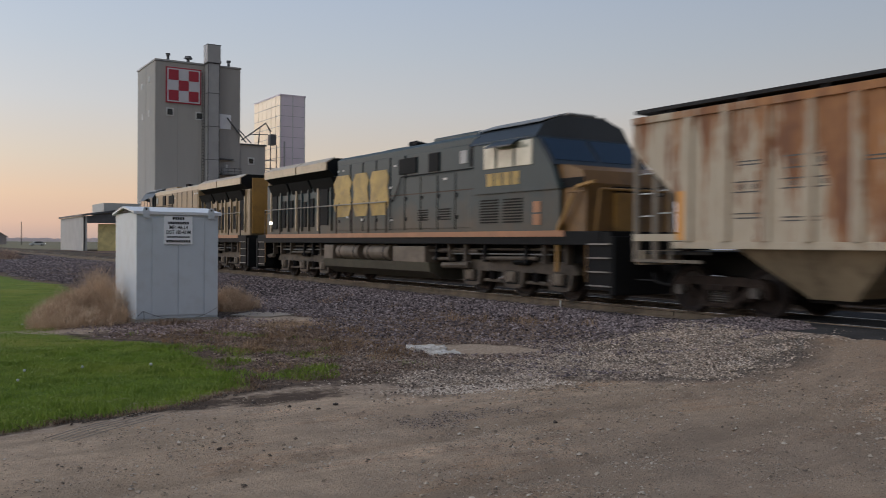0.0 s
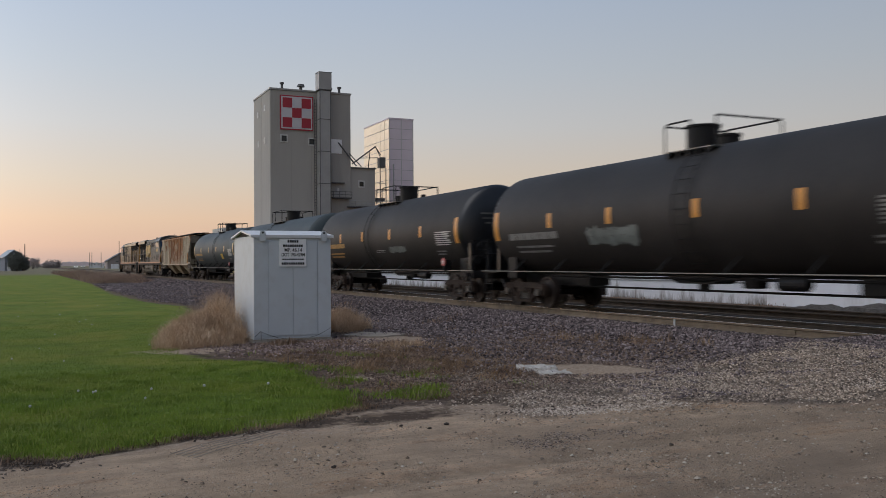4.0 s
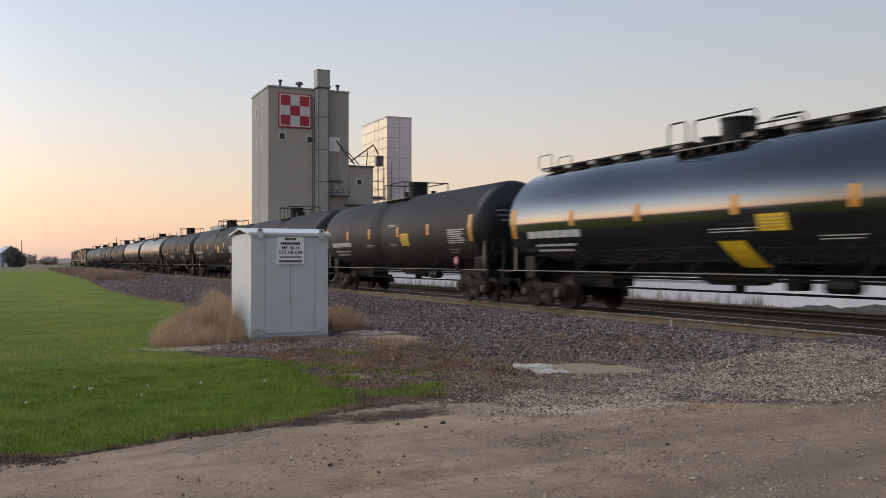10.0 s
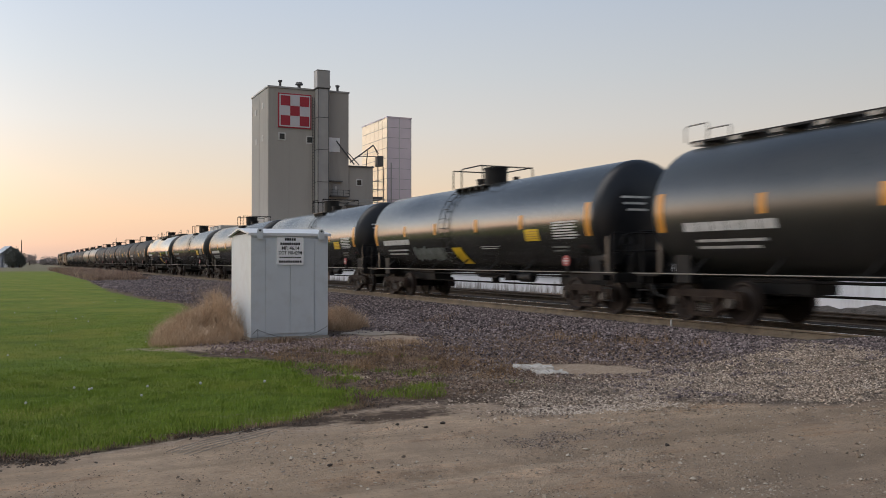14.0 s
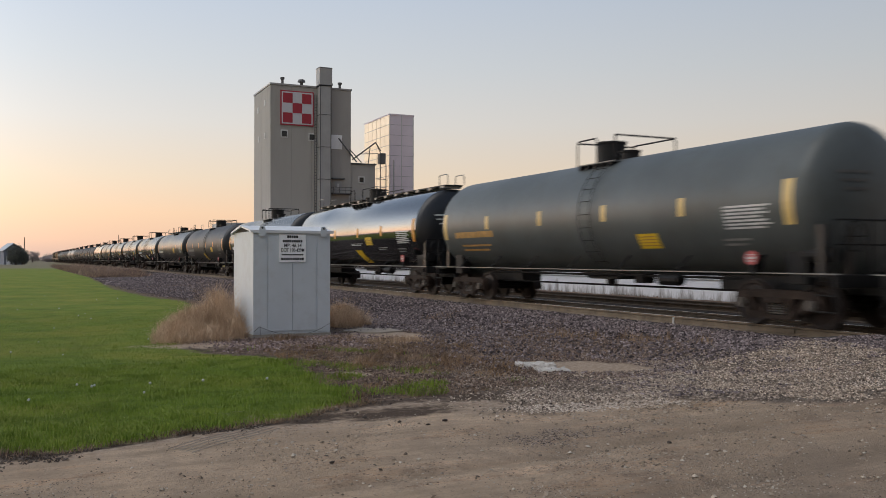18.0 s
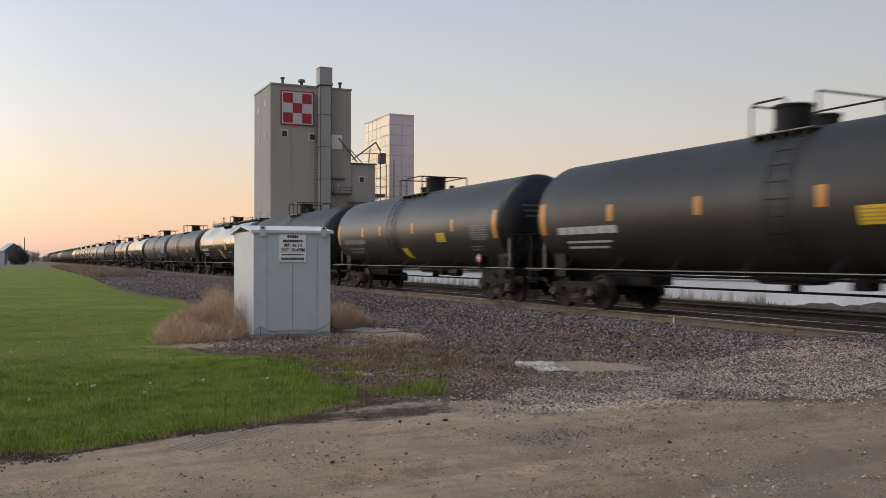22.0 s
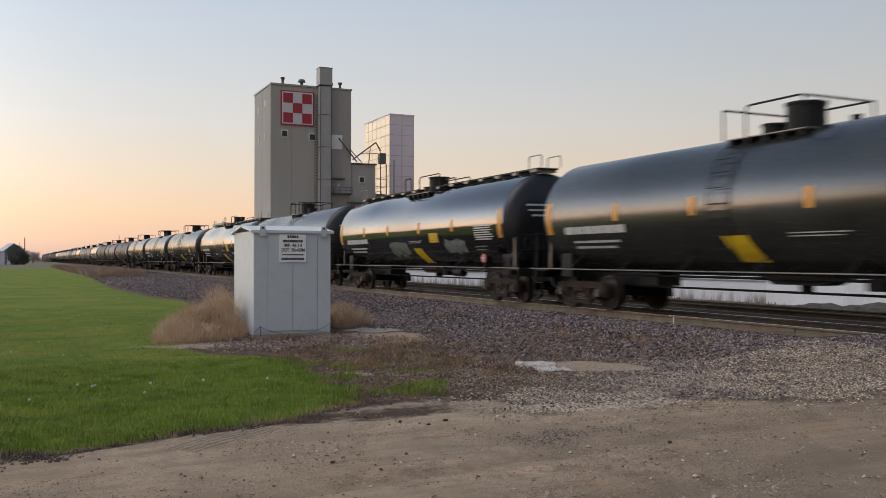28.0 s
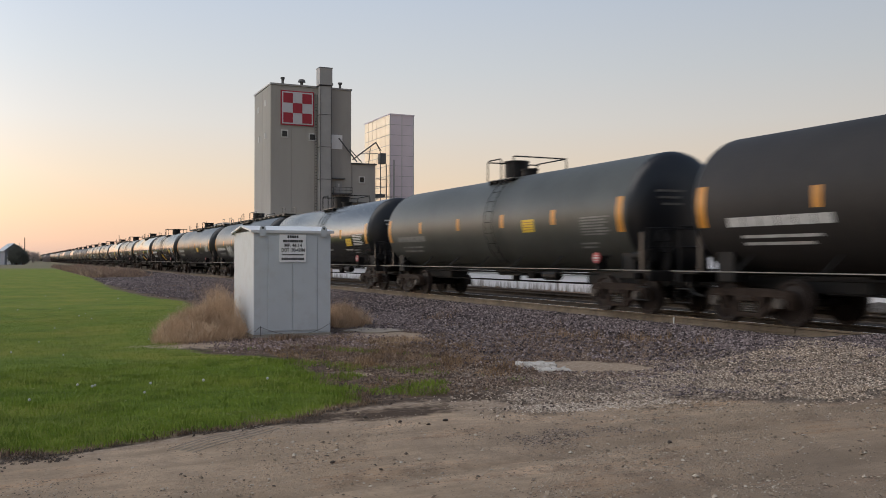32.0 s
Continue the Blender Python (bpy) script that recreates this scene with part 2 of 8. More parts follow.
# tan lightened in its colour for the low-sky glow on the wings
M["loco_wing"] = surf("glow_tan_wing", (0.42, 0.33, 0.21), 0.35, 0, 0.12, 0.8, 20, 0.02, dirt=(0.24, 0.18, 0.11), dirt_amt=0.5)
M["emblem_yellow"] = surf("faded_yellow_emblem", (0.45, 0.30, 0.075), 0.5, 0, 0.25, 2, 20, 0, dirt=(0.2, 0.15, 0.08), dirt_amt=0.7)
M["cab_glass"] = surf("cab_window_glass", (0.03, 0.035, 0.04), 0.06)
# cream base stands for the bright sky mirrored in the side panes
M["sunlit_glass"] = surf("sunlit_cab_side_glass", (0.44, 0.42, 0.32), 0.1, 0, 0.25, 1.5, 20, 0)


def glow(name, col, power):
    m, t, n, l, p = nodes_of(name)
    p.inputs["Base Color"].default_value = (*col, 1)
    p.inputs["Emission Color"].default_value = (*col, 1)
    p.inputs["Emission Strength"].default_value = power
    return m


M["lamp"] = glow("lit_lamp", (1.0, 0.93, 0.8), 6)


def rust_material(name, bias):
    """Off-white car paint with rust that runs down from the roof in streaks."""
    m, t, n, l, p = nodes_of(name)
    streak, patch_, fine = noise_node(t, 1.5, 6, 0.70, (0.5, 3.0, 0.12)), noise_node(t, 1.3, 6, 0.72, (1, 1.4, 0.45)), noise_node(t, 18, 4)
    runs = noise_node(t, 5.0, 5, 0.7, (0.3, 1.6, 0.22))
    c = n.new("ShaderNodeTexCoord")
    z = n.new("ShaderNodeSeparateXYZ")
    l.new(c.outputs["Object"], z.inputs[0])
    r = n.new("ShaderNodeMapRange")
    r.inputs[1].default_value, r.inputs[2].default_value, r.inputs[3].default_value, r.inputs[4].default_value = 1.5, 3.7, bias - 0.13, bias + 0.09
    l.new(z.outputs["Z"], r.inputs[0])
    add, more = n.new("ShaderNodeMath"), n.new("ShaderNodeMath")
    add.operation = more.operation = "ADD"
    l.new(streak.outputs[0], add.inputs[0])
    l.new(patch_.outputs[0], add.inputs[1])
    tail = n.new("ShaderNodeMapRange")
    tail.inputs[1].default_value, tail.inputs[2].default_value, tail.inputs[3].default_value, tail.inputs[4].default_value = -1.5, -6.0, -0.12, 0.12
    l.new(z.outputs["Y"], tail.inputs[0])
    last = n.new("ShaderNodeMath")
    last.operation = "ADD"
    l.new(add.outputs[0], last.inputs[0])
    l.new(tail.outputs[0], last.inputs[1])
    clean = n.new("ShaderNodeMapRange")
    clean.inputs[1].default_value, clean.inputs[2].default_value, clean.inputs[3].default_value, clean.inputs[4].default_value = -11.5, -16.0, 0.0, -0.22
    l.new(z.outputs["Y"], clean.inputs[0])
    both_ends = n.new("ShaderNodeMath")
    both_ends.operation = "ADD"
    l.new(last.outputs[0], both_ends.inputs[0])
    l.new(clean.outputs[0], both_ends.inputs[1])
    l.new(both_ends.outputs[0], more.inputs[0])
    l.new(r.outputs[0], more.inputs[1])
    rust = mix_node(t, ramp_node(t, patch_.outputs[0], 0.4, 0.62).outputs[0], (0.38, 0.165, 0.05), (0.17, 0.063, 0.022))
    cream = mix_node(t, patch_.outputs[0], (0.38, 0.32, 0.225), (0.56, 0.485, 0.365))
    cream = mix_node(t, ramp_node(t, runs.outputs[0], 0.50, 0.74, (0, 0, 0, 1), (0.75, 0.75, 0.75, 1)).outputs[0], cream, (0.31, 0.175, 0.085))
    l.new(mix_node(t, ramp_node(t, more.outputs[0], 0.92, 1.12, (0, 0, 0, 1), (0.95, 0.95, 0.95, 1)).outputs[0], cream, rust), p.inputs["Base Color"])
    p.inputs["Roughness"].default_value = 0.7
    bump_to(t, p, fine.outputs[0], 0.1)
    return m


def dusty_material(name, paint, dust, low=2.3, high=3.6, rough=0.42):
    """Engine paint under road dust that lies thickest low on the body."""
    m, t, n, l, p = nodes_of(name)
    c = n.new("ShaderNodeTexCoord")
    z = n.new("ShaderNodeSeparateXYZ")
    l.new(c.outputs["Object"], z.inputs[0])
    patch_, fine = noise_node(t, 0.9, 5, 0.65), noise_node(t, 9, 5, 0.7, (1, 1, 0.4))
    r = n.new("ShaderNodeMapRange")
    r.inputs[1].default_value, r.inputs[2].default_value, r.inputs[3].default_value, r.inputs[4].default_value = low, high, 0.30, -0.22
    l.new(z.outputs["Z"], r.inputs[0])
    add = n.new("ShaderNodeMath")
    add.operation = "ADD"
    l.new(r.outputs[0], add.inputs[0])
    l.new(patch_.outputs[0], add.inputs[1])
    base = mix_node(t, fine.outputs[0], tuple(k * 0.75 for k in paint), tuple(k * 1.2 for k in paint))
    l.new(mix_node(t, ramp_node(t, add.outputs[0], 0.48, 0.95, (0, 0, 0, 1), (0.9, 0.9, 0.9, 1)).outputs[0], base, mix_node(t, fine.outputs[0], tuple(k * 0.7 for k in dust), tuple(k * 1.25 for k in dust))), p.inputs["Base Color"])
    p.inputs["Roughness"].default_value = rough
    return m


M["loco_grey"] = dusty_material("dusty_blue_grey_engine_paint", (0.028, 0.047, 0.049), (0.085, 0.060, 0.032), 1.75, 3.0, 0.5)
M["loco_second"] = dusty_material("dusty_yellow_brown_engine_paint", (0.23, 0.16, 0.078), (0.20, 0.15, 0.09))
M["rusty_cream"] = rust_material("rusted_cream_paint", -0.015)
M["bay_paint"] = surf("grimy_tan_cream_paint", (0.36, 0.29, 0.185), 0.75, 0, 0.35, 1.2, 20, 0.1, dirt=(0.075, 0.048, 0.028), dirt_amt=0.6, stretch=(1, 1, 0.5))
M["cream_post"] = rust_material("cream_paint_little_rusted", -0.11)
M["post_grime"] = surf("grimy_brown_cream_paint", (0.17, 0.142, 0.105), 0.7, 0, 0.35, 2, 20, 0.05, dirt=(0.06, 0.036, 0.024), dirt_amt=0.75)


def stained_material():
    """White-painted masonry with dark runs that climb from the wet foot."""
    m, t, n, l, p = nodes_of("stained_white_masonry")
    runs, blot, fine = noise_node(t, 1.0, 6, 0.75, (1, 2.6, 0.5)), noise_node(t, 0.5, 5, 0.7), noise_node(t, 20, 4)
    c = n.new("ShaderNodeTexCoord")
    z = n.new("ShaderNodeSeparateXYZ")
    l.new(c.outputs["Object"], z.inputs[0])
    r = n.new("ShaderNodeMapRange")
    r.inputs[1].default_value, r.inputs[2].default_value, r.inputs[3].default_value, r.inputs[4].default_value = 0.0, 0.9, 0.22, -0.12
    l.new(z.outputs["Z"], r.inputs[0])
    add, more = n.new("ShaderNodeMath"), n.new("ShaderNodeMath")
    add.operation = more.operation = "ADD"
    l.new(runs.outputs[0], add.inputs[0])
    l.new(r.outputs[0], add.inputs[1])
    l.new(add.outputs[0], more.inputs[0])
    l.new(ramp_node(t, blot.outputs[0], 0.35, 0.65, (0, 0, 0, 1), (0.16, 0.16, 0.16, 1)).outputs[0], more.inputs[1])
    white = mix_node(t, blot.outputs[0], (0.68, 0.68, 0.70), (0.86, 0.86, 0.87))
    l.new(mix_node(t, ramp_node(t, more.outputs[0], 0.60, 0.80, (0, 0, 0, 1), (0.85, 0.85, 0.85, 1)).outputs[0], white, (0.17, 0.15, 0.125)), p.inputs["Base Color"])
    p.inputs["Roughness"].default_value = 0.85
    bump_to(t, p, fine.outputs[0], 0.2)
    return m


M["stained_base"] = stained_material()


# ---- building blocks ----
def box(bm, x0, x1, y0, y1, z0, z1, bevel=0.0):
    m = Matrix.Translation(((x0 + x1) / 2, (y0 + y1) / 2, (z0 + z1) / 2)) @ Matrix.Diagonal((abs(x1 - x0), abs(y1 - y0), abs(z1 - z0), 1))
    g = bmesh.ops.create_cube(bm, size=1, matrix=m)["verts"]
    if bevel:
        bmesh.ops.bevel(bm, geom=list({e for v in g for e in v.link_edges}), offset=bevel, segments=2, affect="EDGES", profile=0.6)
    return bm


def rod(bm, a, b, r, seg=8, r2=None, caps=True):
    a, b = Vector(a), Vector(b)
    m = Matrix.Translation((a + b) / 2) @ (b - a).to_track_quat("Z", "Y").to_matrix().to_4x4()
    bmesh.ops.create_cone(bm, cap_ends=caps, segments=seg, radius1=r, radius2=r if r2 is None else r2, depth=(b - a).length, matrix=m)
    return bm


def pipe(bm, pts, r, seg=6):
    for a, b in zip(pts, pts[1:]):
        rod(bm, a, b, r, seg)
    return bm


def tube(bm, pts, r, seg=6):
    """One unbroken round bar through the points."""
    rings = []
    for k, p in enumerate(pts):
        d = (Vector(pts[min(k + 1, len(pts) - 1)]) - Vector(pts[max(k - 1, 0)])).to_track_quat("Z", "Y").to_matrix()
        rings.append([bm.verts.new(Vector(p) + d @ Vector((r * math.cos(i / seg * 2 * math.pi), r * math.sin(i / seg * 2 * math.pi), 0))) for i in range(seg)])
    for a, b in zip(rings, rings[1:]):
        for i in range(seg):
            bm.faces.new((a[i], a[(i + 1) % seg], b[(i + 1) % seg], b[i]))
    bm.faces.new(rings[0]), bm.faces.new(rings[-1])
    bmesh.ops.recalc_face_normals(bm, faces=bm.faces[:])
    return bm


def prism(bm, outline, axis, lo, hi):
    """Sweeps an outline (pairs in the two other axes, in order) along an axis."""
    def at(p, d):
        q = list(p)
        q.insert("xyz".index(axis), d)
        return q
    a, b = [bm.verts.new(at(p, lo)) for p in outline], [bm.verts.new(at(p, hi)) for p in outline]
    n = len(outline)
    fs = [bm.faces.new(a), bm.faces.new(b)] + [bm.faces.new((a[i], a[(i + 1) % n], b[(i + 1) % n], b[i])) for i in range(n)]
    bmesh.ops.recalc_face_normals(bm, faces=fs)
    return bm


def part(name, bm, material, parent=None, label="", smooth=False):
    me = bpy.data.meshes.new(name)
    if smooth:
        for f in bm.faces:
            f.smooth = True
    bm.to_mesh(me)
    bm.free()
    me.materials.append(M[material] if isinstance(material, str) else material)
    ob = new(name, me)
    ob.parent = parent
    return tagged(ob, label)


def thing(name, label, category, at=(0, 0, 0), group="", kind="", turn=0):
    ob = new(name)
    ob.matrix_basis = pose(*at, 0, 0, turn)
    ob.empty_display_size = 0.3
    return tagged(ob, label, category, group, kind)


def B():
    return bmesh.new()


def bulk(name, verts, faces, material, label, category, attrs=None, smooth=False, kind="stuff"):
    """One big mesh from numpy arrays; faces are all triangles or all quads."""
    me = bpy.data.meshes.new(name)
    k, nf = faces.shape[1], len(faces)
    me.vertices.add(len(verts))
    me.vertices.foreach_set("co", np.ascontiguousarray(verts, dtype=np.float32).ravel())
    me.loops.add(nf * k)
    me.loops.foreach_set("vertex_index", np.ascontiguousarray(faces, dtype=np.int32).ravel())
    me.polygons.add(nf)
    me.polygons.foreach_set("loop_start", np.arange(nf, dtype=np.int32) * k)
    me.polygons.foreach_set("use_smooth", np.full(nf, smooth))
    me.update(calc_edges=True)
    for key, vals in (attrs or {}).items():
        me.attributes.new(key, "FLOAT", "POINT").data.foreach_set("value", np.asarray(vals, dtype=np.float32))
    me.materials.append(M[material] if isinstance(material, str) else material)
    return tagged(new(name, me), label, category, "", kind)

# ---- ground: one sheet to the horizon ----
rng = np.random.default_rng(7)


def smooth01(a):
    a = np.clip(a, 0, 1)
    return a * a * (3 - 2 * a)


def fbm(x, y, s):
    """Cheap smooth unevenness for plan positions."""
    return (np.sin(x * 1.7 * s + 1.3) * np.cos(y * 1.3 * s + 0.4) + 0.5 * np.sin(x * 3.9 * s + y * 2.3 * s) + 0.35 * np.cos(y * 5.1 * s - x * 4.3 * s + 2)) / 1.85


def grass_in(x, y):
    """Metres inside the lawn's edge (negative outside)."""
    xr = np.interp(y, [8.5, 9.3, 10.1, 10.7, 12, 13.2, 15.2, 16.6, 18, 20, 26, 37, 42, 54, 90, 150, 200, 900], [-.3, 2.5, 3.55, 3.7, 3.85, 3.8, 4.0, 2.9, 2.5, 2.7, 4.3, 5.7, 4.7, 4.1, 4.6, 3.6, 2.8, 2])
    yf = np.interp(x, [-60, -8, -.3, .5, 1.4, 2.4, 3.45, 4.9, 6], [9.6, 9.3, 8.9, 8.72, 9.0, 9.4, 10.1, 10.6, 11])
    return np.minimum(xr - x, y - yf) + 0.14 * fbm(x, y, 1.6) + 0.10 * fbm(x + 3, y, 4.1) + 0.05 * fbm(x, y + 5, 9.3)


def road_in(x, y):
    yr = np.interp(x, [-60, -.3, 1.4, 2.4, 3.4, 5, 6, 6.8, 8.2, 9.1, 10.5, 12, 14, 16, 30, 60], [9.0, 8.75, 8.9, 9.2, 9.6, 8.75, 8.8, 8.95, 8.1, 7.4, 7.3, 8.2, 10.2, 12.0, 12.6, 13])
    return yr - y + 0.14 * fbm(x, y, 1.1)


def gravel_in(x, y):
    """Pale loose gravel spread beside the crossing."""
    d1 = y - np.interp(x, [4.9, 6, 6.8, 8.2, 9.1, 10.5, 12, 14], [8.6, 8.7, 8.85, 8.0, 7.3, 7.2, 8.1, 10.0])
    d2 = np.interp(x, [4.9, 6.4, 7.4, 8.7, 9.8, 10.8, 11.6, 12.6], [9.5, 10.2, 10.9, 11.5, 11.7, 11.35, 10.9, 10.2]) - y
    return np.minimum(np.minimum(d1, d2), np.minimum(x - 4.9, 12.5 - x)) + 0.25 * fbm(x, y, 1.9)


def bend(y):
    """How far the line has swung aside to the left: straight as far as the cabinet, then a slight curve and straight on."""
    y = np.asarray(y, dtype=float)
    return np.where(y < 30, 0.0, np.where(y < 75, 0.016 * (y - 30) ** 2 / 90, 0.36 + 0.016 * (y - 75)))


def ground_z(x, y):
    x = x + np.where(y < 900, bend(np.minimum(y, 900)), bend(900.0))
    d = np.abs(x - TX)
    up = 0.21 * smooth01((5.2 - d) / 3.0)
    cross = 0.40 * smooth01((5.5 - d) / 3.0) * smooth01((11.7 - y) / 1.0)
    z = np.maximum(up, cross)
    z = np.where(x > TX + 2, np.maximum(z, 0.16), z)
    z = z + np.where(d < 2.4, 0, 0.018 * fbm(x, y, 1.3) * (np.hypot(x, y) < 80))
    z = z + 0.03 * smooth01(grass_in(x, y) / 0.8)
    # wheel ruts in the dirt road
    rut = np.exp(-((y - 6.25 - 0.12 * x) / 0.15) ** 2) + np.exp(-((y - 4.75 - 0.12 * x) / 0.18) ** 2)
    return z - 0.035 * rut * (road_in(x, y) > 0.2)


gx = np.concatenate([-np.geomspace(2400, 12, 34), np.arange(-11, -1, 0.5), np.arange(-1, 11, 0.09), np.arange(11, 17.4, 0.14), np.arange(17.5, 30, 0.5), np.geomspace(30.5, 2600, 40)])
gy = np.concatenate([-np.geomspace(900, 6, 22), np.arange(-5, 4, 1.0), np.arange(4, 13, 0.09), np.arange(13, 24, 0.14), np.geomspace(24.2, 4200, 130)])
GX, GY = np.meshgrid(gx, gy, indexing="ij")
ni, nj = GX.shape
idx = np.arange(ni * nj).reshape(ni, nj)
quads = np.stack([idx[:-1, :-1], idx[1:, :-1], idx[1:, 1:], idx[:-1, 1:]], -1).reshape(-1, 4)


def pools(x, y, spots):
    """How deep a place lies in a chain of rounded patches."""
    d = np.full(np.shape(x), -3.0)
    for cx, cy, rx, ry in spots:
        d = np.maximum(d, (1 - np.hypot((x - cx) / rx, (y - cy) / ry)) * min(rx, ry))
    return d


def silt_in(x, y):
    """Pale washed-out dirt in patches along the road's edge."""
    along = 0.34 - np.abs(grass_in(x, y) + 0.46) + 0.30 * fbm(x, y, 0.9) - 0.06
    along = np.where((y < 10.1) & (x < 3.2), along, -1)
    wash = pools(x, y, ((7.75, 12.3, 0.6, 0.75), (8.25, 12.05, 0.7, 0.9), (8.6, 11.95, 0.5, 0.5)))
    along = np.maximum(along, np.where(wash > 0, 0.3 * smooth01(4 * wash), -1))
    return np.maximum(along, pools(x, y, ((3.9, 9.75, 0.8, 0.16), (4.77, 9.35, 0.48, 0.52), (3.92, 9.62, 0.4, 0.14), (2.2, 8.85, 0.6, 0.14), (3.2, 9.15, 0.5, 0.12), (6.0, 9.1, 0.9, 0.12), (8.05, 11.85, 0.7, 0.65), (8.55, 11.5, 0.6, 0.5), (3.0, 18.1, 1.0, 0.5), (7.3, 18.9, 0.9, 1.1), (4.4, 12.6, 0.3, 0.3))))


def mud_in(x, y):
    return pools(x, y, ((3.7, 9.18, 0.62, 0.22), (3.2, 9.45, 0.5, 0.14), (5.14, 10.0, 0.32, 0.16), (4.1, 10.0, 0.5, 0.12), (5.0, 9.85, 0.5, 0.16), (4.0, 9.45, 0.5, 0.12), (2.6, 9.25, 0.5, 0.15))) * 3.2 + 0.12 * fbm(x, y, 4)


def scrub_in(x, y):
    """Brown trodden strip between the verge and the foot of the ballast."""
    return smooth01((11.5 - x) / 0.9 + 0.5 * fbm(x, y, 1.2)) * smooth01((x - 7.8) / 1.0) * smooth01((y - 11.6) / 0.8) * smooth01((20 - y) / 4)


GZ = ground_z(GX, GY)


def ground_material():
    m, t, n, l, p = nodes_of("dirt_grass_and_gravel_ground")

    def zone(name, amp, scale, soft):
        a = n.new("ShaderNodeAttribute")
        a.attribute_name = name
        e = noise_node(t, scale, 5, 0.65)
        s = n.new("ShaderNodeMath")
        s.operation, s.inputs[1].default_value, s.inputs[2].default_value = "MULTIPLY_ADD", amp, -amp * 0.5
        l.new(e.outputs[0], s.inputs[0])
        d = n.new("ShaderNodeMath")
        d.operation = "ADD"
        l.new(a.outputs["Fac"], d.inputs[0])
        l.new(s.outputs[0], d.inputs[1])
        r = n.new("ShaderNodeMapRange")
        r.inputs[1].default_value, r.inputs[2].default_value = -soft, soft
        l.new(d.outputs[0], r.inputs[0])
        return r.outputs[0]

    big, mid, fine, grit = noise_node(t, 0.35, 5), noise_node(t, 2.2, 6, 0.7), noise_node(t, 14, 5, 0.7), noise_node(t, 70, 4, 0.7)

    def cells(scale):
        v = n.new("ShaderNodeTexVoronoi")
        v.inputs["Scale"].default_value = scale
        k = n.new("ShaderNodeTexCoord")
        l.new(k.outputs["Object"], v.inputs["Vector"])
        sep = n.new("ShaderNodeSeparateColor")
        l.new(v.outputs["Color"], sep.inputs[0])
        return v, sep

    vor, vc = cells(20)
    peb, pc = cells(55)

    def some(src, lo, hi, amt):
        return ramp_node(t, src, lo, hi, (0, 0, 0, 1), (amt, amt, amt, 1)).outputs[0]
    # brown weedy verge
    c = mix_node(t, ramp_node(t, mid.outputs[0], 0.35, 0.65).outputs[0], (0.095, 0.063, 0.045), (0.22, 0.155, 0.115))
    c = mix_node(t, some(fine.outputs[0], 0.45, 0.7, 0.7), c, (0.25, 0.185, 0.14))
    c = mix_node(t, some(vc.outputs[0], 0.6, 0.9, 0.6), c, (0.045, 0.036, 0.032))
    # crushed stone round the line; its near-black base paints the shade between stones
    st = mix_node(t, vc.outputs[1], (0.010, 0.008, 0.008), (0.065, 0.052, 0.050))
    c = mix_node(t, zone("bed", 2.6, 1.1, 0.7), c, st)
    # pale gravel
    gr = mix_node(t, pc.outputs[0], (0.09, 0.07, 0.056), (0.36, 0.30, 0.24))
    c = mix_node(t, zone("gravel", 3.2, 1.1, 1.1), c, gr)
    # dark cinders between and beyond the rails, with the train's shade painted in
    c = mix_node(t, zone("cinder_shade", 0.8, 1.5, 0.3), c, mix_node(t, vor.outputs["Color"], (0.022, 0.019, 0.017), (0.06, 0.052, 0.046)))
    # dirt road: packed tan earth, darker drifts, damp patches, pressed-in pebbles light and dark
    rd = mix_node(t, ramp_node(t, big.outputs[0], 0.41, 0.59).outputs[0], (0.48, 0.322, 0.20), (0.69, 0.492, 0.334))
    rd = mix_node(t, some(mid.outputs[0], 0.44, 0.62, 0.85), rd, (0.32, 0.225, 0.155))
    rd = mix_node(t, some(fine.outputs[0], 0.54, 0.70, 0.6), rd, (0.16, 0.118, 0.088))
    rd = mix_node(t, some(pc.outputs[1], 0.90, 0.95, 0.5), rd, (0.52, 0.45, 0.36))
    rd = mix_node(t, some(pc.outputs[2], 0.92, 0.96, 0.6), rd, (0.10, 0.078, 0.06))
    rd = mix_node(t, some(grit.outputs[0], 0.58, 0.75, 0.4), rd, (0.45, 0.38, 0.295))
    ln = noise_node(t, 1.0, 6, 0.7, (0.35, 2.6, 1))
    rd = mix_node(t, some(ln.outputs[0], 0.50, 0.64, 0.75), rd, (0.25, 0.177, 0.114))
    rd = mix_node(t, some(ln.outputs[0], 0.44, 0.30, 0.5), rd, (0.50, 0.39, 0.28))
    # ruts painted darker, since their shallow hollows hardly shade
    rd = mix_node(t, zone("rut", 0.9, 2.6, 0.25), rd, mix_node(t, fine.outputs[0], (0.26, 0.19, 0.13), (0.36, 0.27, 0.185)))
    dark_drift = mix_node(t, zone("dark_drift", 1.6, 0.9, 0.8), (0, 0, 0), (0.5, 0.5, 0.5))
    rd = mix_node(t, dark_drift, rd, mix_node(t, fine.outputs[0], (0.17, 0.13, 0.098), (0.27, 0.21, 0.16)))
    c = mix_node(t, zone("road", 0.9, 1.4, 0.22), c, rd)
    # soil and thatch under the lawn; far off it is the lawn's own colour
    gs = mix_node(t, ramp_node(t, mid.outputs[0], 0.3, 0.7).outputs[0], (0.120, 0.180, 0.024), (0.205, 0.265, 0.040))
    gs = mix_node(t, some(fine.outputs[0], 0.45, 0.7, 0.5), gs, (0.075, 0.115, 0.017))
    gs = mix_node(t, some(big.outputs[0], 0.44, 0.66, 0.6), gs, (0.30, 0.27, 0.052))
    lump = noise_node(t, 0.75, 5, 0.65)
    gs = mix_node(t, some(lump.outputs[0], 0.50, 0.66, 0.55), gs, (0.085, 0.135, 0.020))
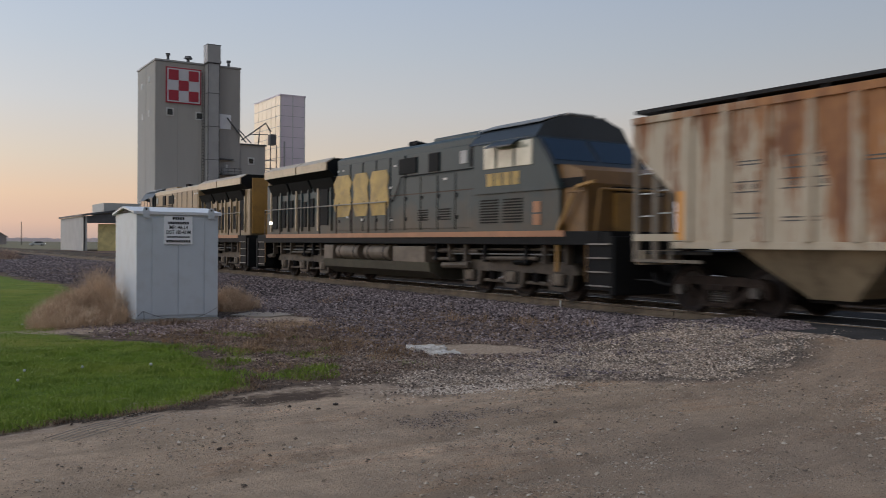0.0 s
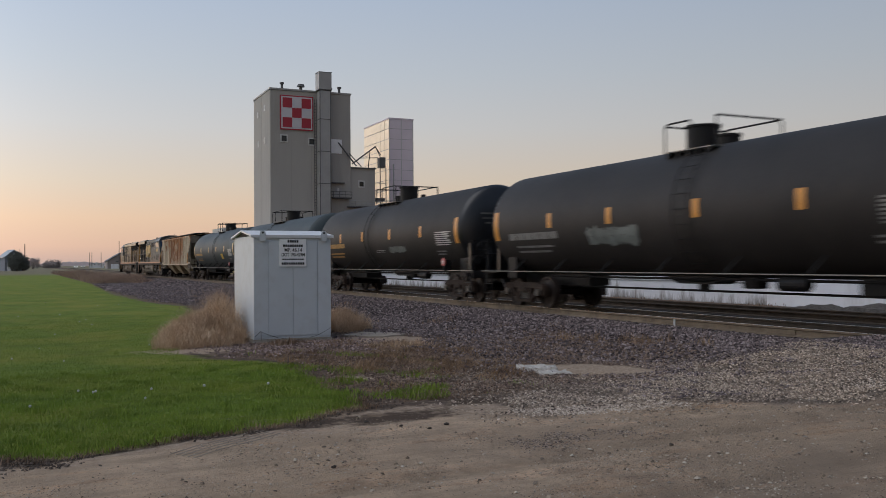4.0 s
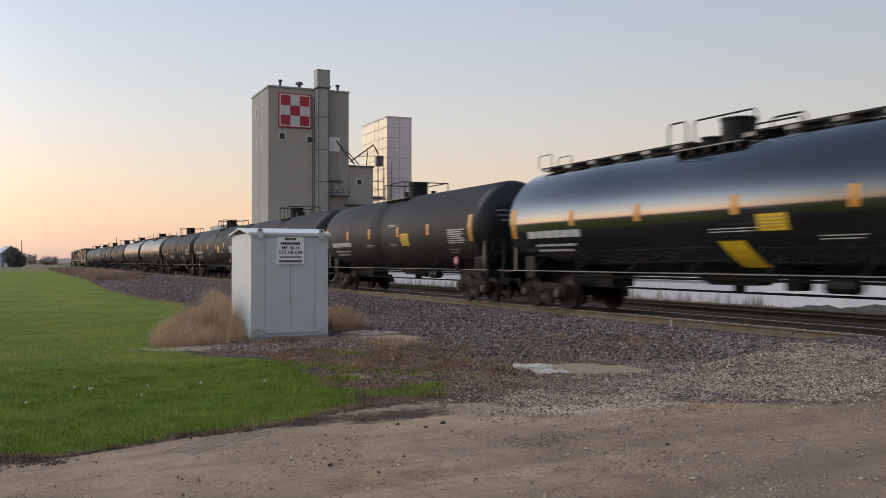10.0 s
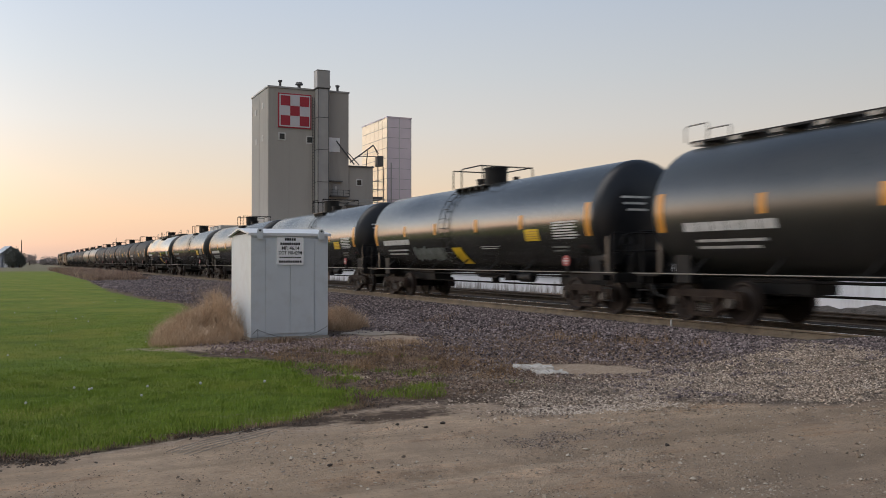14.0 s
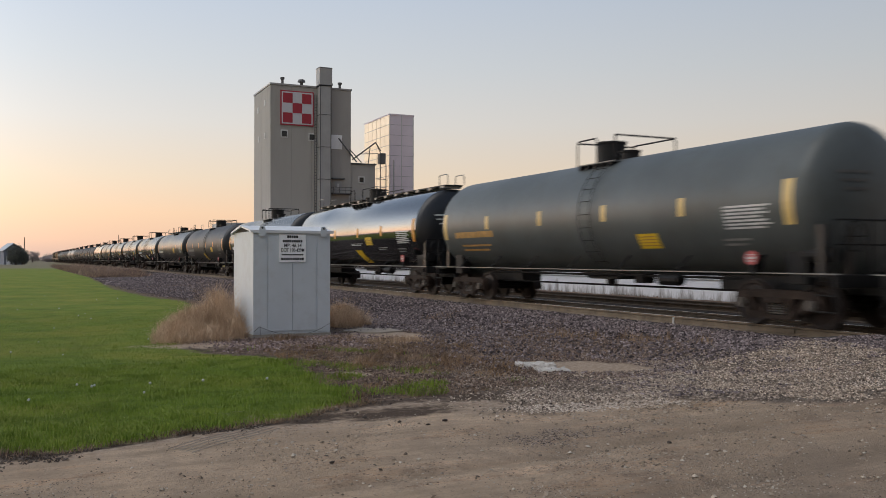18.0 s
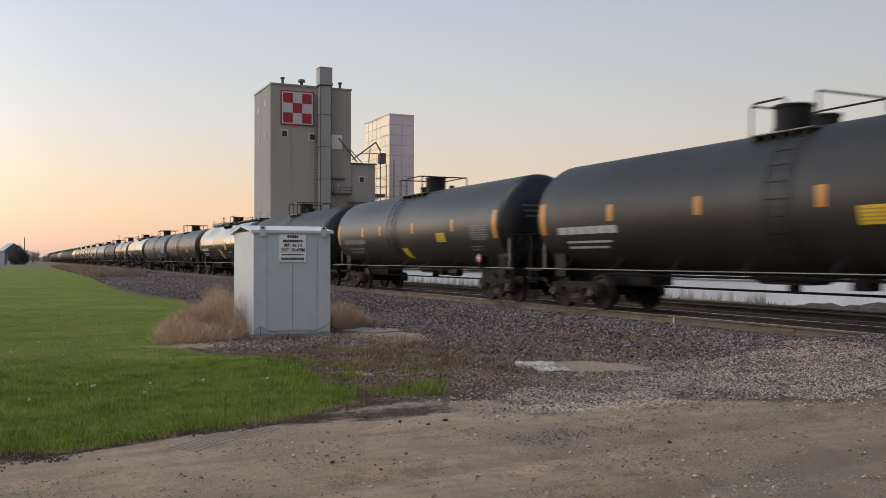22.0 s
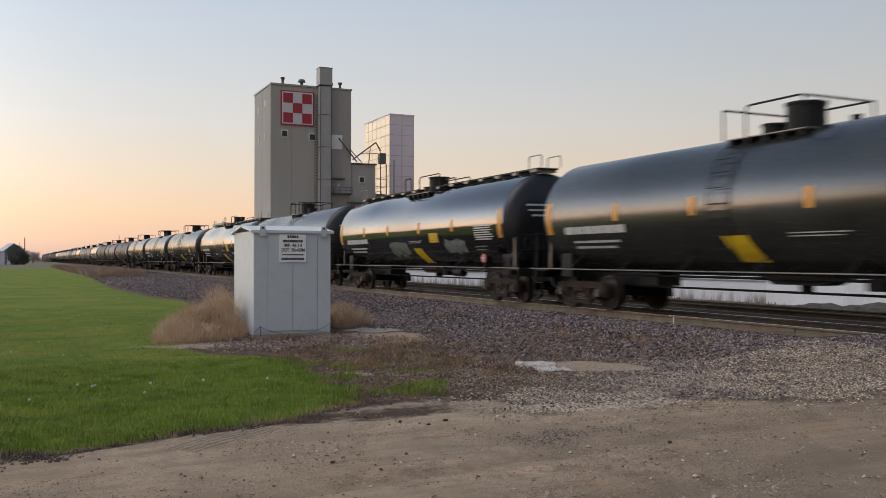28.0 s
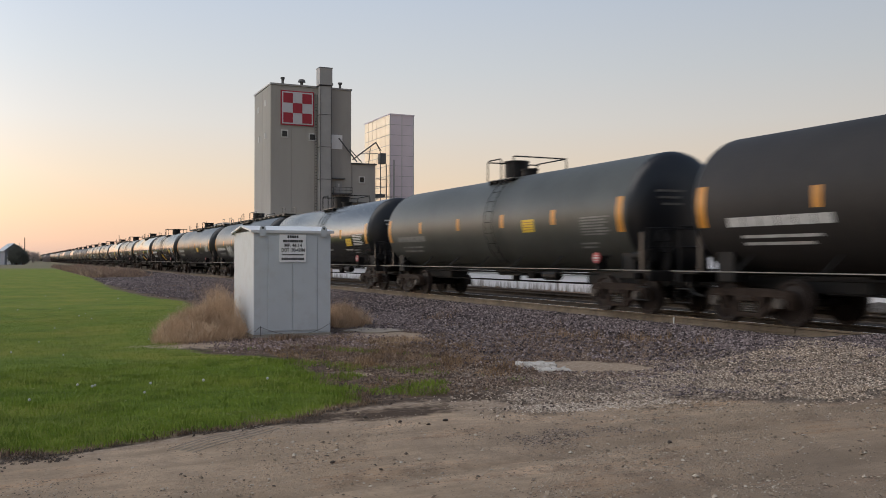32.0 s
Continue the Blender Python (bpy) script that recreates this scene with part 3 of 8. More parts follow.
    c = mix_node(t, zone("lawn", 1.5, 1.3, 0.2), c, gs)
    c = mix_node(t, zone("silt", 1.3, 4.5, 0.18), c, mix_node(t, ramp_node(t, fine.outputs[0], 0.35, 0.65).outputs[0], (0.33, 0.24, 0.165), (0.56, 0.44, 0.335)))
    c = mix_node(t, zone("soil", 0.55, 2.4, 0.10), c, mix_node(t, fine.outputs[0], (0.03, 0.022, 0.016), (0.10, 0.072, 0.052)))
    wet = zone("mud", 1.6, 5.0, 0.22)
    c = mix_node(t, wet, c, mix_node(t, fine.outputs[0], (0.06, 0.042, 0.030), (0.15, 0.107, 0.078)))
    far = mix_node(t, big.outputs[0], (0.16, 0.15, 0.085), (0.24, 0.205, 0.14))
    c = mix_node(t, zone("field", 30, 0.01, 20), c, far)
    l.new(c, p.inputs["Base Color"])
    p.inputs["Roughness"].default_value = 0.95
    p.inputs["Specular IOR Level"].default_value = 0.15
    s = n.new("ShaderNodeMath")
    s.operation = "ADD"
    l.new(fine.outputs[0], s.inputs[0])
    l.new(grit.outputs[0], s.inputs[1])
    bump_to(t, p, s.outputs[0], 0.9, 0.035)
    return m


ground = bulk("ground", np.stack([GX, GY, GZ], -1).reshape(-1, 3), quads, ground_material(), "flat dirt road, mown lawn and stony verge", "ground",
              {"lawn": np.clip(grass_in(GX, GY), -3, 3).ravel(), "road": np.clip(road_in(GX, GY), -3, 3).ravel(), "gravel": np.clip(gravel_in(GX, GY), -3, 3).ravel(),
               "cinder_shade": np.clip(np.minimum(GX + bend(GY) - 13.75, 21.6 - GX - bend(GY)), -3, 3).ravel(), "soil": np.clip(np.where((GY < 11.5) & (GX < 2.4), 0.20, np.where(GY < 11.5, 0.10, np.where(GY < 18, 0.05, -0.4))) - np.abs(grass_in(GX, GY) + 0.16), -1, 1).ravel(), "silt": np.clip(silt_in(GX, GY), -1, 1).ravel(), "rut": np.clip(0.02 - np.minimum(np.abs(GY - 6.25 - 0.12 * GX), np.abs(GY - 4.75 - 0.12 * GX)), -0.6, 1).ravel(), "dark_drift": np.clip(pools(GX, GY, ((6.2, 4.7, 3.0, 1.5), (10.8, 6.6, 3.2, 1.0), (4.6, 7.4, 0.9, 0.5))), -1, 1).ravel(), "mud": np.clip(mud_in(GX, GY), -1, 1).ravel(),
               "bed": np.clip(np.where(np.abs(GX + bend(GY) - TX) < 10.9, 4.9 + 5.3 * smooth01((GY - 26) / 18) - np.abs(GX + bend(GY) - TX) - 3.0 * scrub_in(GX, GY), -3.6), -3.6, np.where(GY > 18, np.clip(-1.2 - 1.3 * grass_in(GX, GY), -3.5, 3.0), 3.0)).ravel(), "field": np.clip(np.maximum(np.abs(GX) - 300, GY - 175), -60, 60).ravel()}, smooth=True, kind="structure")


def island_stone(name, cols, rough=0.9):
    m, t, n, l, p = nodes_of(name)
    g = n.new("ShaderNodeNewGeometry")
    r = n.new("ShaderNodeValToRGB")
    r.color_ramp.elements[0].color, r.color_ramp.elements[1].color = (*cols[0], 1), (*cols[-1], 1)
    for i, c in enumerate(cols[1:-1], 1):
        r.color_ramp.elements.new(i / (len(cols) - 1)).color = (*c, 1)
    l.new(g.outputs["Random Per Island"], r.inputs[0])
    f = noise_node(t, 60, 4)
    l.new(mix_node(t, ramp_node(t, f.outputs[0], 0.3, 0.7, (0, 0, 0, 1), (0.25, 0.25, 0.25, 1)).outputs[0], r.outputs[0], (0.10, 0.08, 0.07)), p.inputs["Base Color"])
    p.inputs["Roughness"].default_value = rough
    p.inputs["Specular IOR Level"].default_value = 0.25
    return m


OCT_V = np.array([(1, 0, 0), (-1, 0, 0), (0, 1, 0), (0, -1, 0), (0, 0, 1), (0, 0, -1), (.62, .62, .45), (-.62, .55, .5)])
OCT_F = np.array([(0, 6, 4), (0, 2, 6), (2, 4, 6), (2, 7, 4), (2, 1, 7), (1, 4, 7), (1, 3, 4), (3, 0, 4)])           # the hidden under-side is left open


def stones(name, xy, size, material, label, flat=0.65, sink=0.3):
    n = len(xy)
    v = OCT_V[None] * rng.uniform(0.7, 1.3, (n, 8, 1)) * rng.uniform(0.75, 1.25, (n, 1, 3)) * size[:, None, None]
    a = rng.uniform(0, 6.283, n)
    c, s = np.cos(a)[:, None], np.sin(a)[:, None]
    x, y, z = v[..., 0] * c - v[..., 1] * s, v[..., 0] * s + v[..., 1] * c, v[..., 2] * flat
    tip = rng.uniform(-0.5, 0.5, (n, 1))
    z, x = z * np.cos(tip) + x * np.sin(tip), x * np.cos(tip) - z * np.sin(tip)
    base = ground_z(xy[:, 0], xy[:, 1]) + size * flat * (1 - 2 * sink)
    P = np.stack([x + xy[:, :1], y + xy[:, 1:], z + base[:, None]], -1).reshape(-1, 3)
    F = (OCT_F[None] + 8 * np.arange(n)[:, None, None]).reshape(-1, 3)
    return bulk(name, P, F, material, label, "stones")


def strew(n, x0, x1, y0, y1, keep, power=1.0):
    """Random plan positions, thicker towards y0."""
    x, y = rng.uniform(x0, x1, n), y0 + (y1 - y0) * rng.uniform(0, 1, n) ** power
    k = keep(x, y)
    return np.stack([x, y], -1)[rng.uniform(0, 1, n) < k]


M["stone_bed"] = island_stone("pink_grey_ballast_stone", [(0.016, 0.013, 0.014), (0.10, 0.080, 0.082), (0.17, 0.135, 0.136), (0.40, 0.335, 0.325), (0.045, 0.036, 0.037), (0.26, 0.205, 0.20), (0.02, 0.016, 0.017)])
# darker copy of the ballast, carrying the shade under the train
M["stone_shade"] = island_stone("shaded_black_brown_ballast_stone", [(0.012, 0.010, 0.009), (0.04, 0.033, 0.029), (0.085, 0.07, 0.062), (0.022, 0.018, 0.016)])
M["stone_mixed"] = island_stone("mixed_grey_tan_gravel_stone", [(0.05, 0.039, 0.033), (0.27, 0.212, 0.165), (0.48, 0.39, 0.315), (0.10, 0.078, 0.067), (0.35, 0.275, 0.22), (0.07, 0.054, 0.046)])
M["stone_verge"] = island_stone("brown_verge_stone", [(0.035, 0.024, 0.018), (0.165, 0.114, 0.085), (0.36, 0.265, 0.205), (0.07, 0.047, 0.037), (0.22, 0.156, 0.12)])
M["stone_pale"] = island_stone("pale_limestone_gravel", [(0.06, 0.044, 0.033), (0.46, 0.36, 0.265), (0.74, 0.62, 0.50), (0.20, 0.15, 0.112), (0.58, 0.475, 0.37), (0.11, 0.081, 0.061), (0.40, 0.313, 0.232)])
M["stone_road"] = island_stone("tan_road_pebble", [(0.11, 0.085, 0.062), (0.22, 0.17, 0.12), (0.44, 0.36, 0.27), (0.56, 0.49, 0.40), (0.16, 0.12, 0.09), (0.34, 0.26, 0.185)])
M["stone_white"] = island_stone("whitish_limestone_chip", [(0.30, 0.24, 0.185), (0.60, 0.51, 0.415), (0.80, 0.70, 0.59), (0.48, 0.39, 0.31), (0.20, 0.155, 0.118)])
M["stone_pink"] = island_stone("pinkish_gravel_stone", [(0.05, 0.036, 0.033), (0.25, 0.18, 0.165), (0.46, 0.36, 0.33), (0.11, 0.078, 0.071), (0.32, 0.235, 0.215)])
M["stone_soil"] = island_stone("dark_soil_crumb", [(0.03, 0.022, 0.017), (0.08, 0.06, 0.045), (0.16, 0.125, 0.098), (0.05, 0.038, 0.03)])
p_bed = strew(160000, 4.2, 13.45, 8.8, 70, lambda x, y: smooth01(0.85 - 9.0 * silt_in(x, y) + 0.5 * fbm(x, y, 3.0)) * smooth01((x - 6.3 + 4.0 * smooth01((y - 24) / 16)) / 3.6 + 0.25 * fbm(x, y, 0.9)) * (grass_in(x, y) < -0.3) * smooth01(0.86 - gravel_in(x, y) / 1.8 + 0.9 * fbm(x, y, 1.7) + 0.6 * fbm(x, y, 4.1)) * (road_in(x, y) < 0) * (1 - 0.68 * scrub_in(x, y)) * np.where(y > 26, 0.45, 1.0) * smooth01(1.0 + np.minimum(0, (-grass_in(x, y) - 1.2 + 0.8 * fbm(x, y, 0.8))) * (y > 20)), 1.7)
stones("ballast_stone", p_bed, rng.uniform(0.011, 0.033, len(p_bed)) * (1 + 0.012 * p_bed[:, 1]) * np.where(gravel_in(p_bed[:, 0], p_bed[:, 1]) > -0.4, 0.68, 1.0), "stone_bed", "loose pink-grey crushed ballast stones beside the rails", 0.95, 0.22)
p_far = strew(9000, 3.6, 12.8, 62, 100, lambda x, y: (grass_in(x, y) < -0.1) * smooth01(0.8 + 0.6 * fbm(x, y, 0.8)), 1.2)
stones("ballast_stone", p_far, rng.uniform(0.05, 0.10, len(p_far)), "stone_bed", "grey ballast spread beside the line further off")
p_in = strew(9000, 13.62, 17.5, 12.8, 60, lambda x, y: (np.abs(x - 15.02) > 0.12) * 1.0, 1.6)
stones("ballast_stone", p_in, rng.uniform(0.025, 0.05, len(p_in)), "stone_shade", "ballast stones between the rails, train shade in their colour")
p_pale = strew(120000, 4.2, 13.2, 7.4, 14.0, lambda x, y: ((x < 11.8) | (y > 11.2)) * smooth01(gravel_in(x, y) / 1.4 + 0.16 + 0.9 * fbm(x, y, 1.4) + 0.6 * fbm(x, y, 3.7)) * (0.25 + 0.75 * smooth01(1.5 * fbm(x, y, 2.6) + 0.5)) * smooth01((x - 3.6) / 3.5) * (silt_in(x, y) < 0.1))
stones("gravel", p_pale, rng.uniform(0.007, 0.020, len(p_pale)), "stone_pale", "pale loose limestone gravel beside the crossing", 0.85, 0.25)
p_mix = strew(38000, 4.4, 13.3, 8.2, 14.0, lambda x, y: ((x < 11.8) | (y > 11.2)) * smooth01(0.75 + 0.5 * fbm(x, y, 2.2) - np.maximum(0, road_in(x, y)) * 1.6) * smooth01((x - 4.4) / 2.0) * smooth01((14.2 - y) / 2.0) * (silt_in(x, y) < 0.08))
stones("gravel", p_mix, rng.uniform(0.008, 0.022, len(p_mix)), "stone_mixed", "mixed grey and tan gravel between ballast and road", 0.85, 0.25)
p_verge = strew(60000, 4.2, 10.5, 10.6, 26, lambda x, y: smooth01(0.55 + 0.8 * fbm(x, y, 1.6)) * (grass_in(x, y) < -0.15) * smooth01((10.6 - x) / 2.5) * (silt_in(x, y) < 0.08) * (np.hypot(x - 5.2, y - 20.4) > 1.45), 1.3)
p_verge = np.concatenate([p_verge, strew(34000, 7.6, 12.0, 11.4, 20, lambda x, y: scrub_in(x, y) * (silt_in(x, y) < 0.08) * smooth01(0.75 + 0.5 * fbm(x, y, 2.4)), 1.2)])
stones("gravel", p_verge, rng.uniform(0.007, 0.024, len(p_verge)), "stone_verge", "brown stones trodden into the weedy verge", 0.85, 0.25)
p_white = strew(46000, 4.8, 13.3, 7.9, 12.4, lambda x, y: ((x < 11.8) | (y > 11.2)) * smooth01(gravel_in(x, y) / 0.9 + 0.35) * smooth01(1.3 * fbm(x, y, 1.1) + 0.5 * fbm(x, y, 3.1) + 0.12 + 0.16 * (x - 7.5)) * (silt_in(x, y) < 0.1))
stones("gravel", p_white, rng.uniform(0.006, 0.016, len(p_white)), "stone_white", "whitish limestone chips spread in patches")
p_chip = strew(56000, 4.4, 8.8, 7.8, 11.2, lambda x, y: np.maximum(smooth01(1.9 - 1.7 * np.hypot((x - 6.0 + 1.2 * (y - 8.75)) / 0.85, (y - 8.75) / 0.36) + 0.7 * fbm(x, y, 3.0)), 0.35 * smooth01(1.6 - 2.0 * np.hypot((x - 6.2) / 1.6, (y - 9.3) / 0.9) + 2.4 * fbm(x, y, 1.9))) * (silt_in(x, y) < 0.1))
stones("gravel", p_chip, rng.uniform(0.006, 0.017, len(p_chip)), "stone_white", "whitish limestone chips thrown out on the road's edge")
p_thin = strew(14000, 3.6, 13.2, 5.6, 10.5, lambda x, y: smooth01(1.1 + (gravel_in(x, y) - 0.3) / 1.1) * smooth01(0.4 + fbm(x, y, 1.2)) * (gravel_in(x, y) < 0.2))
stones("gravel", p_thin, rng.uniform(0.006, 0.02, len(p_thin)), "stone_pale", "pale gravel scattered thinly on the road")
p_road = strew(150000, -6, 16, 3.2, 12, lambda x, y: smooth01(road_in(x, y) / 0.4) * smooth01(0.35 + 0.9 * fbm(x, y, 0.8) + 0.5 * fbm(x, y, 3.3)) * (np.abs(x - TX) > 2.2), 1.3)
stones("pebble", p_road, rng.uniform(0.003, 0.010, len(p_road)) * (1 + 1.4 * (rng.uniform(0, 1, len(p_road)) > 0.98)), "stone_road", "small pebbles pressed into the dirt road")
p_loose = strew(9000, 0.5, 10.0, 3.3, 8.2, lambda x, y: smooth01(0.25 + 0.08 * (x - 2) + 1.1 * fbm(x, y, 1.0) + 0.4 * fbm(x, y, 4.0)) * (road_in(x, y) > 0.1), 1.2)
stones("pebble", p_loose, 0.005 + 0.02 * rng.uniform(0, 1, len(p_loose)) ** 4.0, "stone_road", "loose larger pebbles lying on the dirt road")
p_damp = strew(9000, 3.6, 6.4, 6.8, 8.2, lambda x, y: smooth01(1.2 - 1.3 * np.hypot((x - 4.75) / 0.95, (y - 7.4) / 0.42) + 0.9 * fbm(x, y, 3.0)))
stones("pebble", p_damp, rng.uniform(0.004, 0.014, len(p_damp)), "stone_mixed", "dark grit gathered in a hollow of the road")
p_crumb = strew(36000, -4, 6, 7.6, 11, lambda x, y: np.exp(-((grass_in(x, y) + 0.28) / 0.22) ** 2) * smooth01(0.5 + fbm(x, y, 2.2)) * (y < 10.9))
stones("crumb", p_crumb, rng.uniform(0.004, 0.021, len(p_crumb)), "stone_soil", "dark crumbs of soil along the lawn's edge")
p_apron = strew(7000, 2.6, 8.0, 15.2, 21.5, lambda x, y: smooth01(1.5 - 1.2 * np.hypot((x - 5.2) / 2.3, (y - 18.0) / 2.0)) * (grass_in(x, y) < 0) * ((x < 4.3) | (x > 6.2) | (y < 19.3)), 1)
stones("gravel", p_apron, rng.uniform(0.015, 0.034, len(p_apron)), "stone_pink", "pinkish gravel apron round the signal cabinet", 0.9, 0.22)


def blade_material(name, cols):
    m, t, n, l, p = nodes_of(name)
    g = n.new("ShaderNodeNewGeometry")
    r = n.new("ShaderNodeValToRGB")
    r.color_ramp.elements[0].color, r.color_ramp.elements[1].color = (*cols[0], 1), (*cols[-1], 1)
    for i, c in enumerate(cols[1:-1], 1):
        r.color_ramp.elements.new(i / (len(cols) - 1)).color = (*c, 1)
    l.new(g.outputs["Random Per Island"], r.inputs[0])
    w, tuft = noise_node(t, 0.45, 3), noise_node(t, 1.9, 4)
    tone = mix_node(t, ramp_node(t, w.outputs[0], 0.46, 0.62, (0, 0, 0, 1), (0.75, 0.75, 0.75, 1)).outputs[0], r.outputs[0], cols[-1])
    l.new(mix_node(t, ramp_node(t, tuft.outputs[0], 0.42, 0.54, (0.55, 0.55, 0.55, 1), (0, 0, 0, 1)).outputs[0], tone, tuple(k * 0.55 for k in cols[0])), p.inputs["Base Color"])
    p.inputs["Roughness"].default_value = 0.6
    p.inputs["Specular IOR Level"].default_value = 0.2
    return m


def blades(name, xy, height, width, material, label, lean=0.5, category="grass", base=None):
    """Bent two-piece blades: a quad's worth of triangles each."""
    n = len(xy)
    a, b = rng.uniform(0, 6.283, n), rng.uniform(0, 6.283, n)
    z0 = ground_z(xy[:, 0], xy[:, 1]) - 0.01 if base is None else base
    w = np.stack([np.cos(a), np.sin(a)], -1) * width[:, None] / 2
    d = np.stack([np.cos(b), np.sin(b)], -1) * (height * rng.uniform(0.1, 1, n) * lean)[:, None]
    mid = xy + d * 0.35
    tip = xy + d
    P = np.stack([np.c_[xy - w, z0], np.c_[xy + w, z0], np.c_[mid - w * 0.7, z0 + height * 0.6], np.c_[mid + w * 0.7, z0 + height * 0.6], np.c_[tip, z0 + height]], 1).reshape(-1, 3)
    F = (np.array([(0, 1, 3), (0, 3, 2), (2, 3, 4)])[None] + 5 * np.arange(n)[:, None, None]).reshape(-1, 3)
    return bulk(name, P, F, material, label, category)


M["blade_green"] = blade_material("fresh_lawn_blade", [(0.150, 0.232, 0.029), (0.20, 0.285, 0.038), (0.215, 0.298, 0.042), (0.235, 0.295, 0.045)])
M["blade_tan"] = blade_material("dry_tan_weed", [(0.46, 0.315, 0.20), (0.63, 0.45, 0.295), (0.74, 0.58, 0.41), (0.54, 0.375, 0.24)])
M["blade_orange"] = blade_material("dry_orange_weed", [(0.25, 0.15, 0.072), (0.40, 0.255, 0.125), (0.32, 0.22, 0.13)])
M["blade_mauve"] = blade_material("faded_mauve_brown_weed", [(0.20, 0.132, 0.104), (0.28, 0.19, 0.15), (0.36, 0.26, 0.20)])
M["blade_red"] = blade_material("reddish_brown_dead_weed", [(0.085, 0.05, 0.034), (0.20, 0.128, 0.085), (0.36, 0.25, 0.165)])
g1 = strew(215000, -6, 6.0, 8.5, 15, lambda x, y: smooth01(grass_in(x, y) / 0.35 + 0.25) * (np.abs(x - (y * 0.19 + 0)) < 0.35 * y + 3), 1.2)
blades("lawn_grass", g1, rng.uniform(0.018, 0.045, len(g1)) * (1 + 0.7 * smooth01(fbm(g1[:, 0], g1[:, 1], 2.5) * 1.5)) * (1 + 0.9 * smooth01(1 - grass_in(g1[:, 0], g1[:, 1]) / 0.5)), rng.uniform(0.004, 0.008, len(g1)), "blade_green", "short mown green lawn")
g2 = strew(105000, -9, 7.0, 15, 34, lambda x, y: smooth01(grass_in(x, y) / 0.5 + 0.2) * smooth01((36 - y) / 12), 1.4)
blades("lawn_grass", g2, rng.uniform(0.015, 0.04, len(g2)), rng.uniform(0.007, 0.015, len(g2)), "blade_green", "short mown green lawn further off")

# ---- the line ----
def rail_profile(x, z):
    return [(x - 0.075, z - 0.18), (x + 0.075, z - 0.18), (x + 0.075, z - 0.165), (x + 0.012, z - 0.14), (x + 0.012, z - 0.05), (x + 0.036, z - 0.035), (x + 0.036, z - 0.004), (x + 0.03, z),
            (x - 0.03, z), (x - 0.036, z - 0.004), (x - 0.036, z - 0.035), (x - 0.012, z - 0.05), (x - 0.012, z - 0.14), (x - 0.075, z - 0.165)]


def swept(outline, y0, y1):
    """A profile (x, z) carried along the line and round its bend."""
    bm = B()
    ys = [y0] + [30 + 5 * k for k in range(10)] + [150, 400, 800, y1]
    rings = [[bm.verts.new((x - float(bend(y)), y, z)) for x, z in outline] for y in ys]
    n = len(outline)
    fs = [bm.faces.new(rings[0]), bm.faces.new(rings[-1])]
    for a, b in zip(rings, rings[1:]):
        fs += [bm.faces.new((a[i], a[(i + 1) % n], b[(i + 1) % n], b[i])) for i in range(n)]
    bmesh.ops.recalc_face_normals(bm, faces=fs)
    return bm


track = thing("railway_track", "single railway line of rusty rails on dark timber ties", "railway track", (0, 0, 0), kind="structure")
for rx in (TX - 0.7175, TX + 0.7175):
    # far rail takes the dark brown: the train's shade painted into its web
    r = part("rail", swept(rail_profile(rx, RAIL), -200, 3000), "rail_side" if rx < TX else "dark_rail", track, "long steel rail with a rusty web" if rx < TX else "long steel rail, its web darkened for the train's shade")
    part("railhead", swept([(rx - 0.031, RAIL + 0.001), (rx + 0.031, RAIL + 0.001), (rx + 0.031, RAIL + 0.004), (rx - 0.031, RAIL + 0.004)], -200, 3000), "steel_top", r, "bright worn running surface")
tie_bm = box(B(), -1.3, 1.3, -0.115, 0.115, -0.18, 0)
tie0 = part("tie", tie_bm, "tie", track)
tie0.location = (TX, 12.9, RAIL - 0.18)
for i in range(1, 150):
    o = new("tie", tie0.data)
    o.parent = track
    o.location = (TX - float(bend(12.9 + 0.53 * i)) + rng.uniform(-0.02, 0.02), 12.9 + 0.53 * i, RAIL - 0.18 + rng.uniform(-0.006, 0.004))
# joint bars, the short pale marker at the rail's foot
part("joint_bar", box(B(), TX - 0.7175 - 0.034, TX - 0.7175 - 0.014, 12.75, 13.4, RAIL - 0.14, RAIL - 0.05, 0.004), "rail_side", track, "bolted rail joint bar")
part("marker_stake", box(B(), TX - 0.83, TX - 0.80, 16.25, 16.29, RAIL - 0.24, RAIL - 0.02, 0.004), "white_mark", track, "short pale marker stake")
cp = thing("crossing_panel", "dark asphalt crossing panels laid between and beside the rails", "level crossing", (0, 0, 0), kind="structure")
part("panel", box(B(), TX - 0.63, TX + 0.63, -8, 10.7, RAIL - 0.15, RAIL - 0.005, 0.01), "asphalt", cp)
part("panel", box(B(), TX - 2.3, TX - 0.80, -8, 11.0, RAIL - 0.2, RAIL - 0.008, 0.02), "asphalt", cp)
part("panel", box(B(), TX + 0.80, TX + 2.3, -8, 11.0, RAIL - 0.2, RAIL - 0.008, 0.02), "asphalt", cp)

siding = thing("siding_track", "disused siding of dark rusty rails beyond the main line", "railway track", (0, 0, 0), kind="structure")
for rx in (TX + 3.8, TX + 5.23):
    part("rail", swept(rail_profile(rx, RAIL - 0.02), -200, 900), "dark_rail", siding, "rusty siding rail")

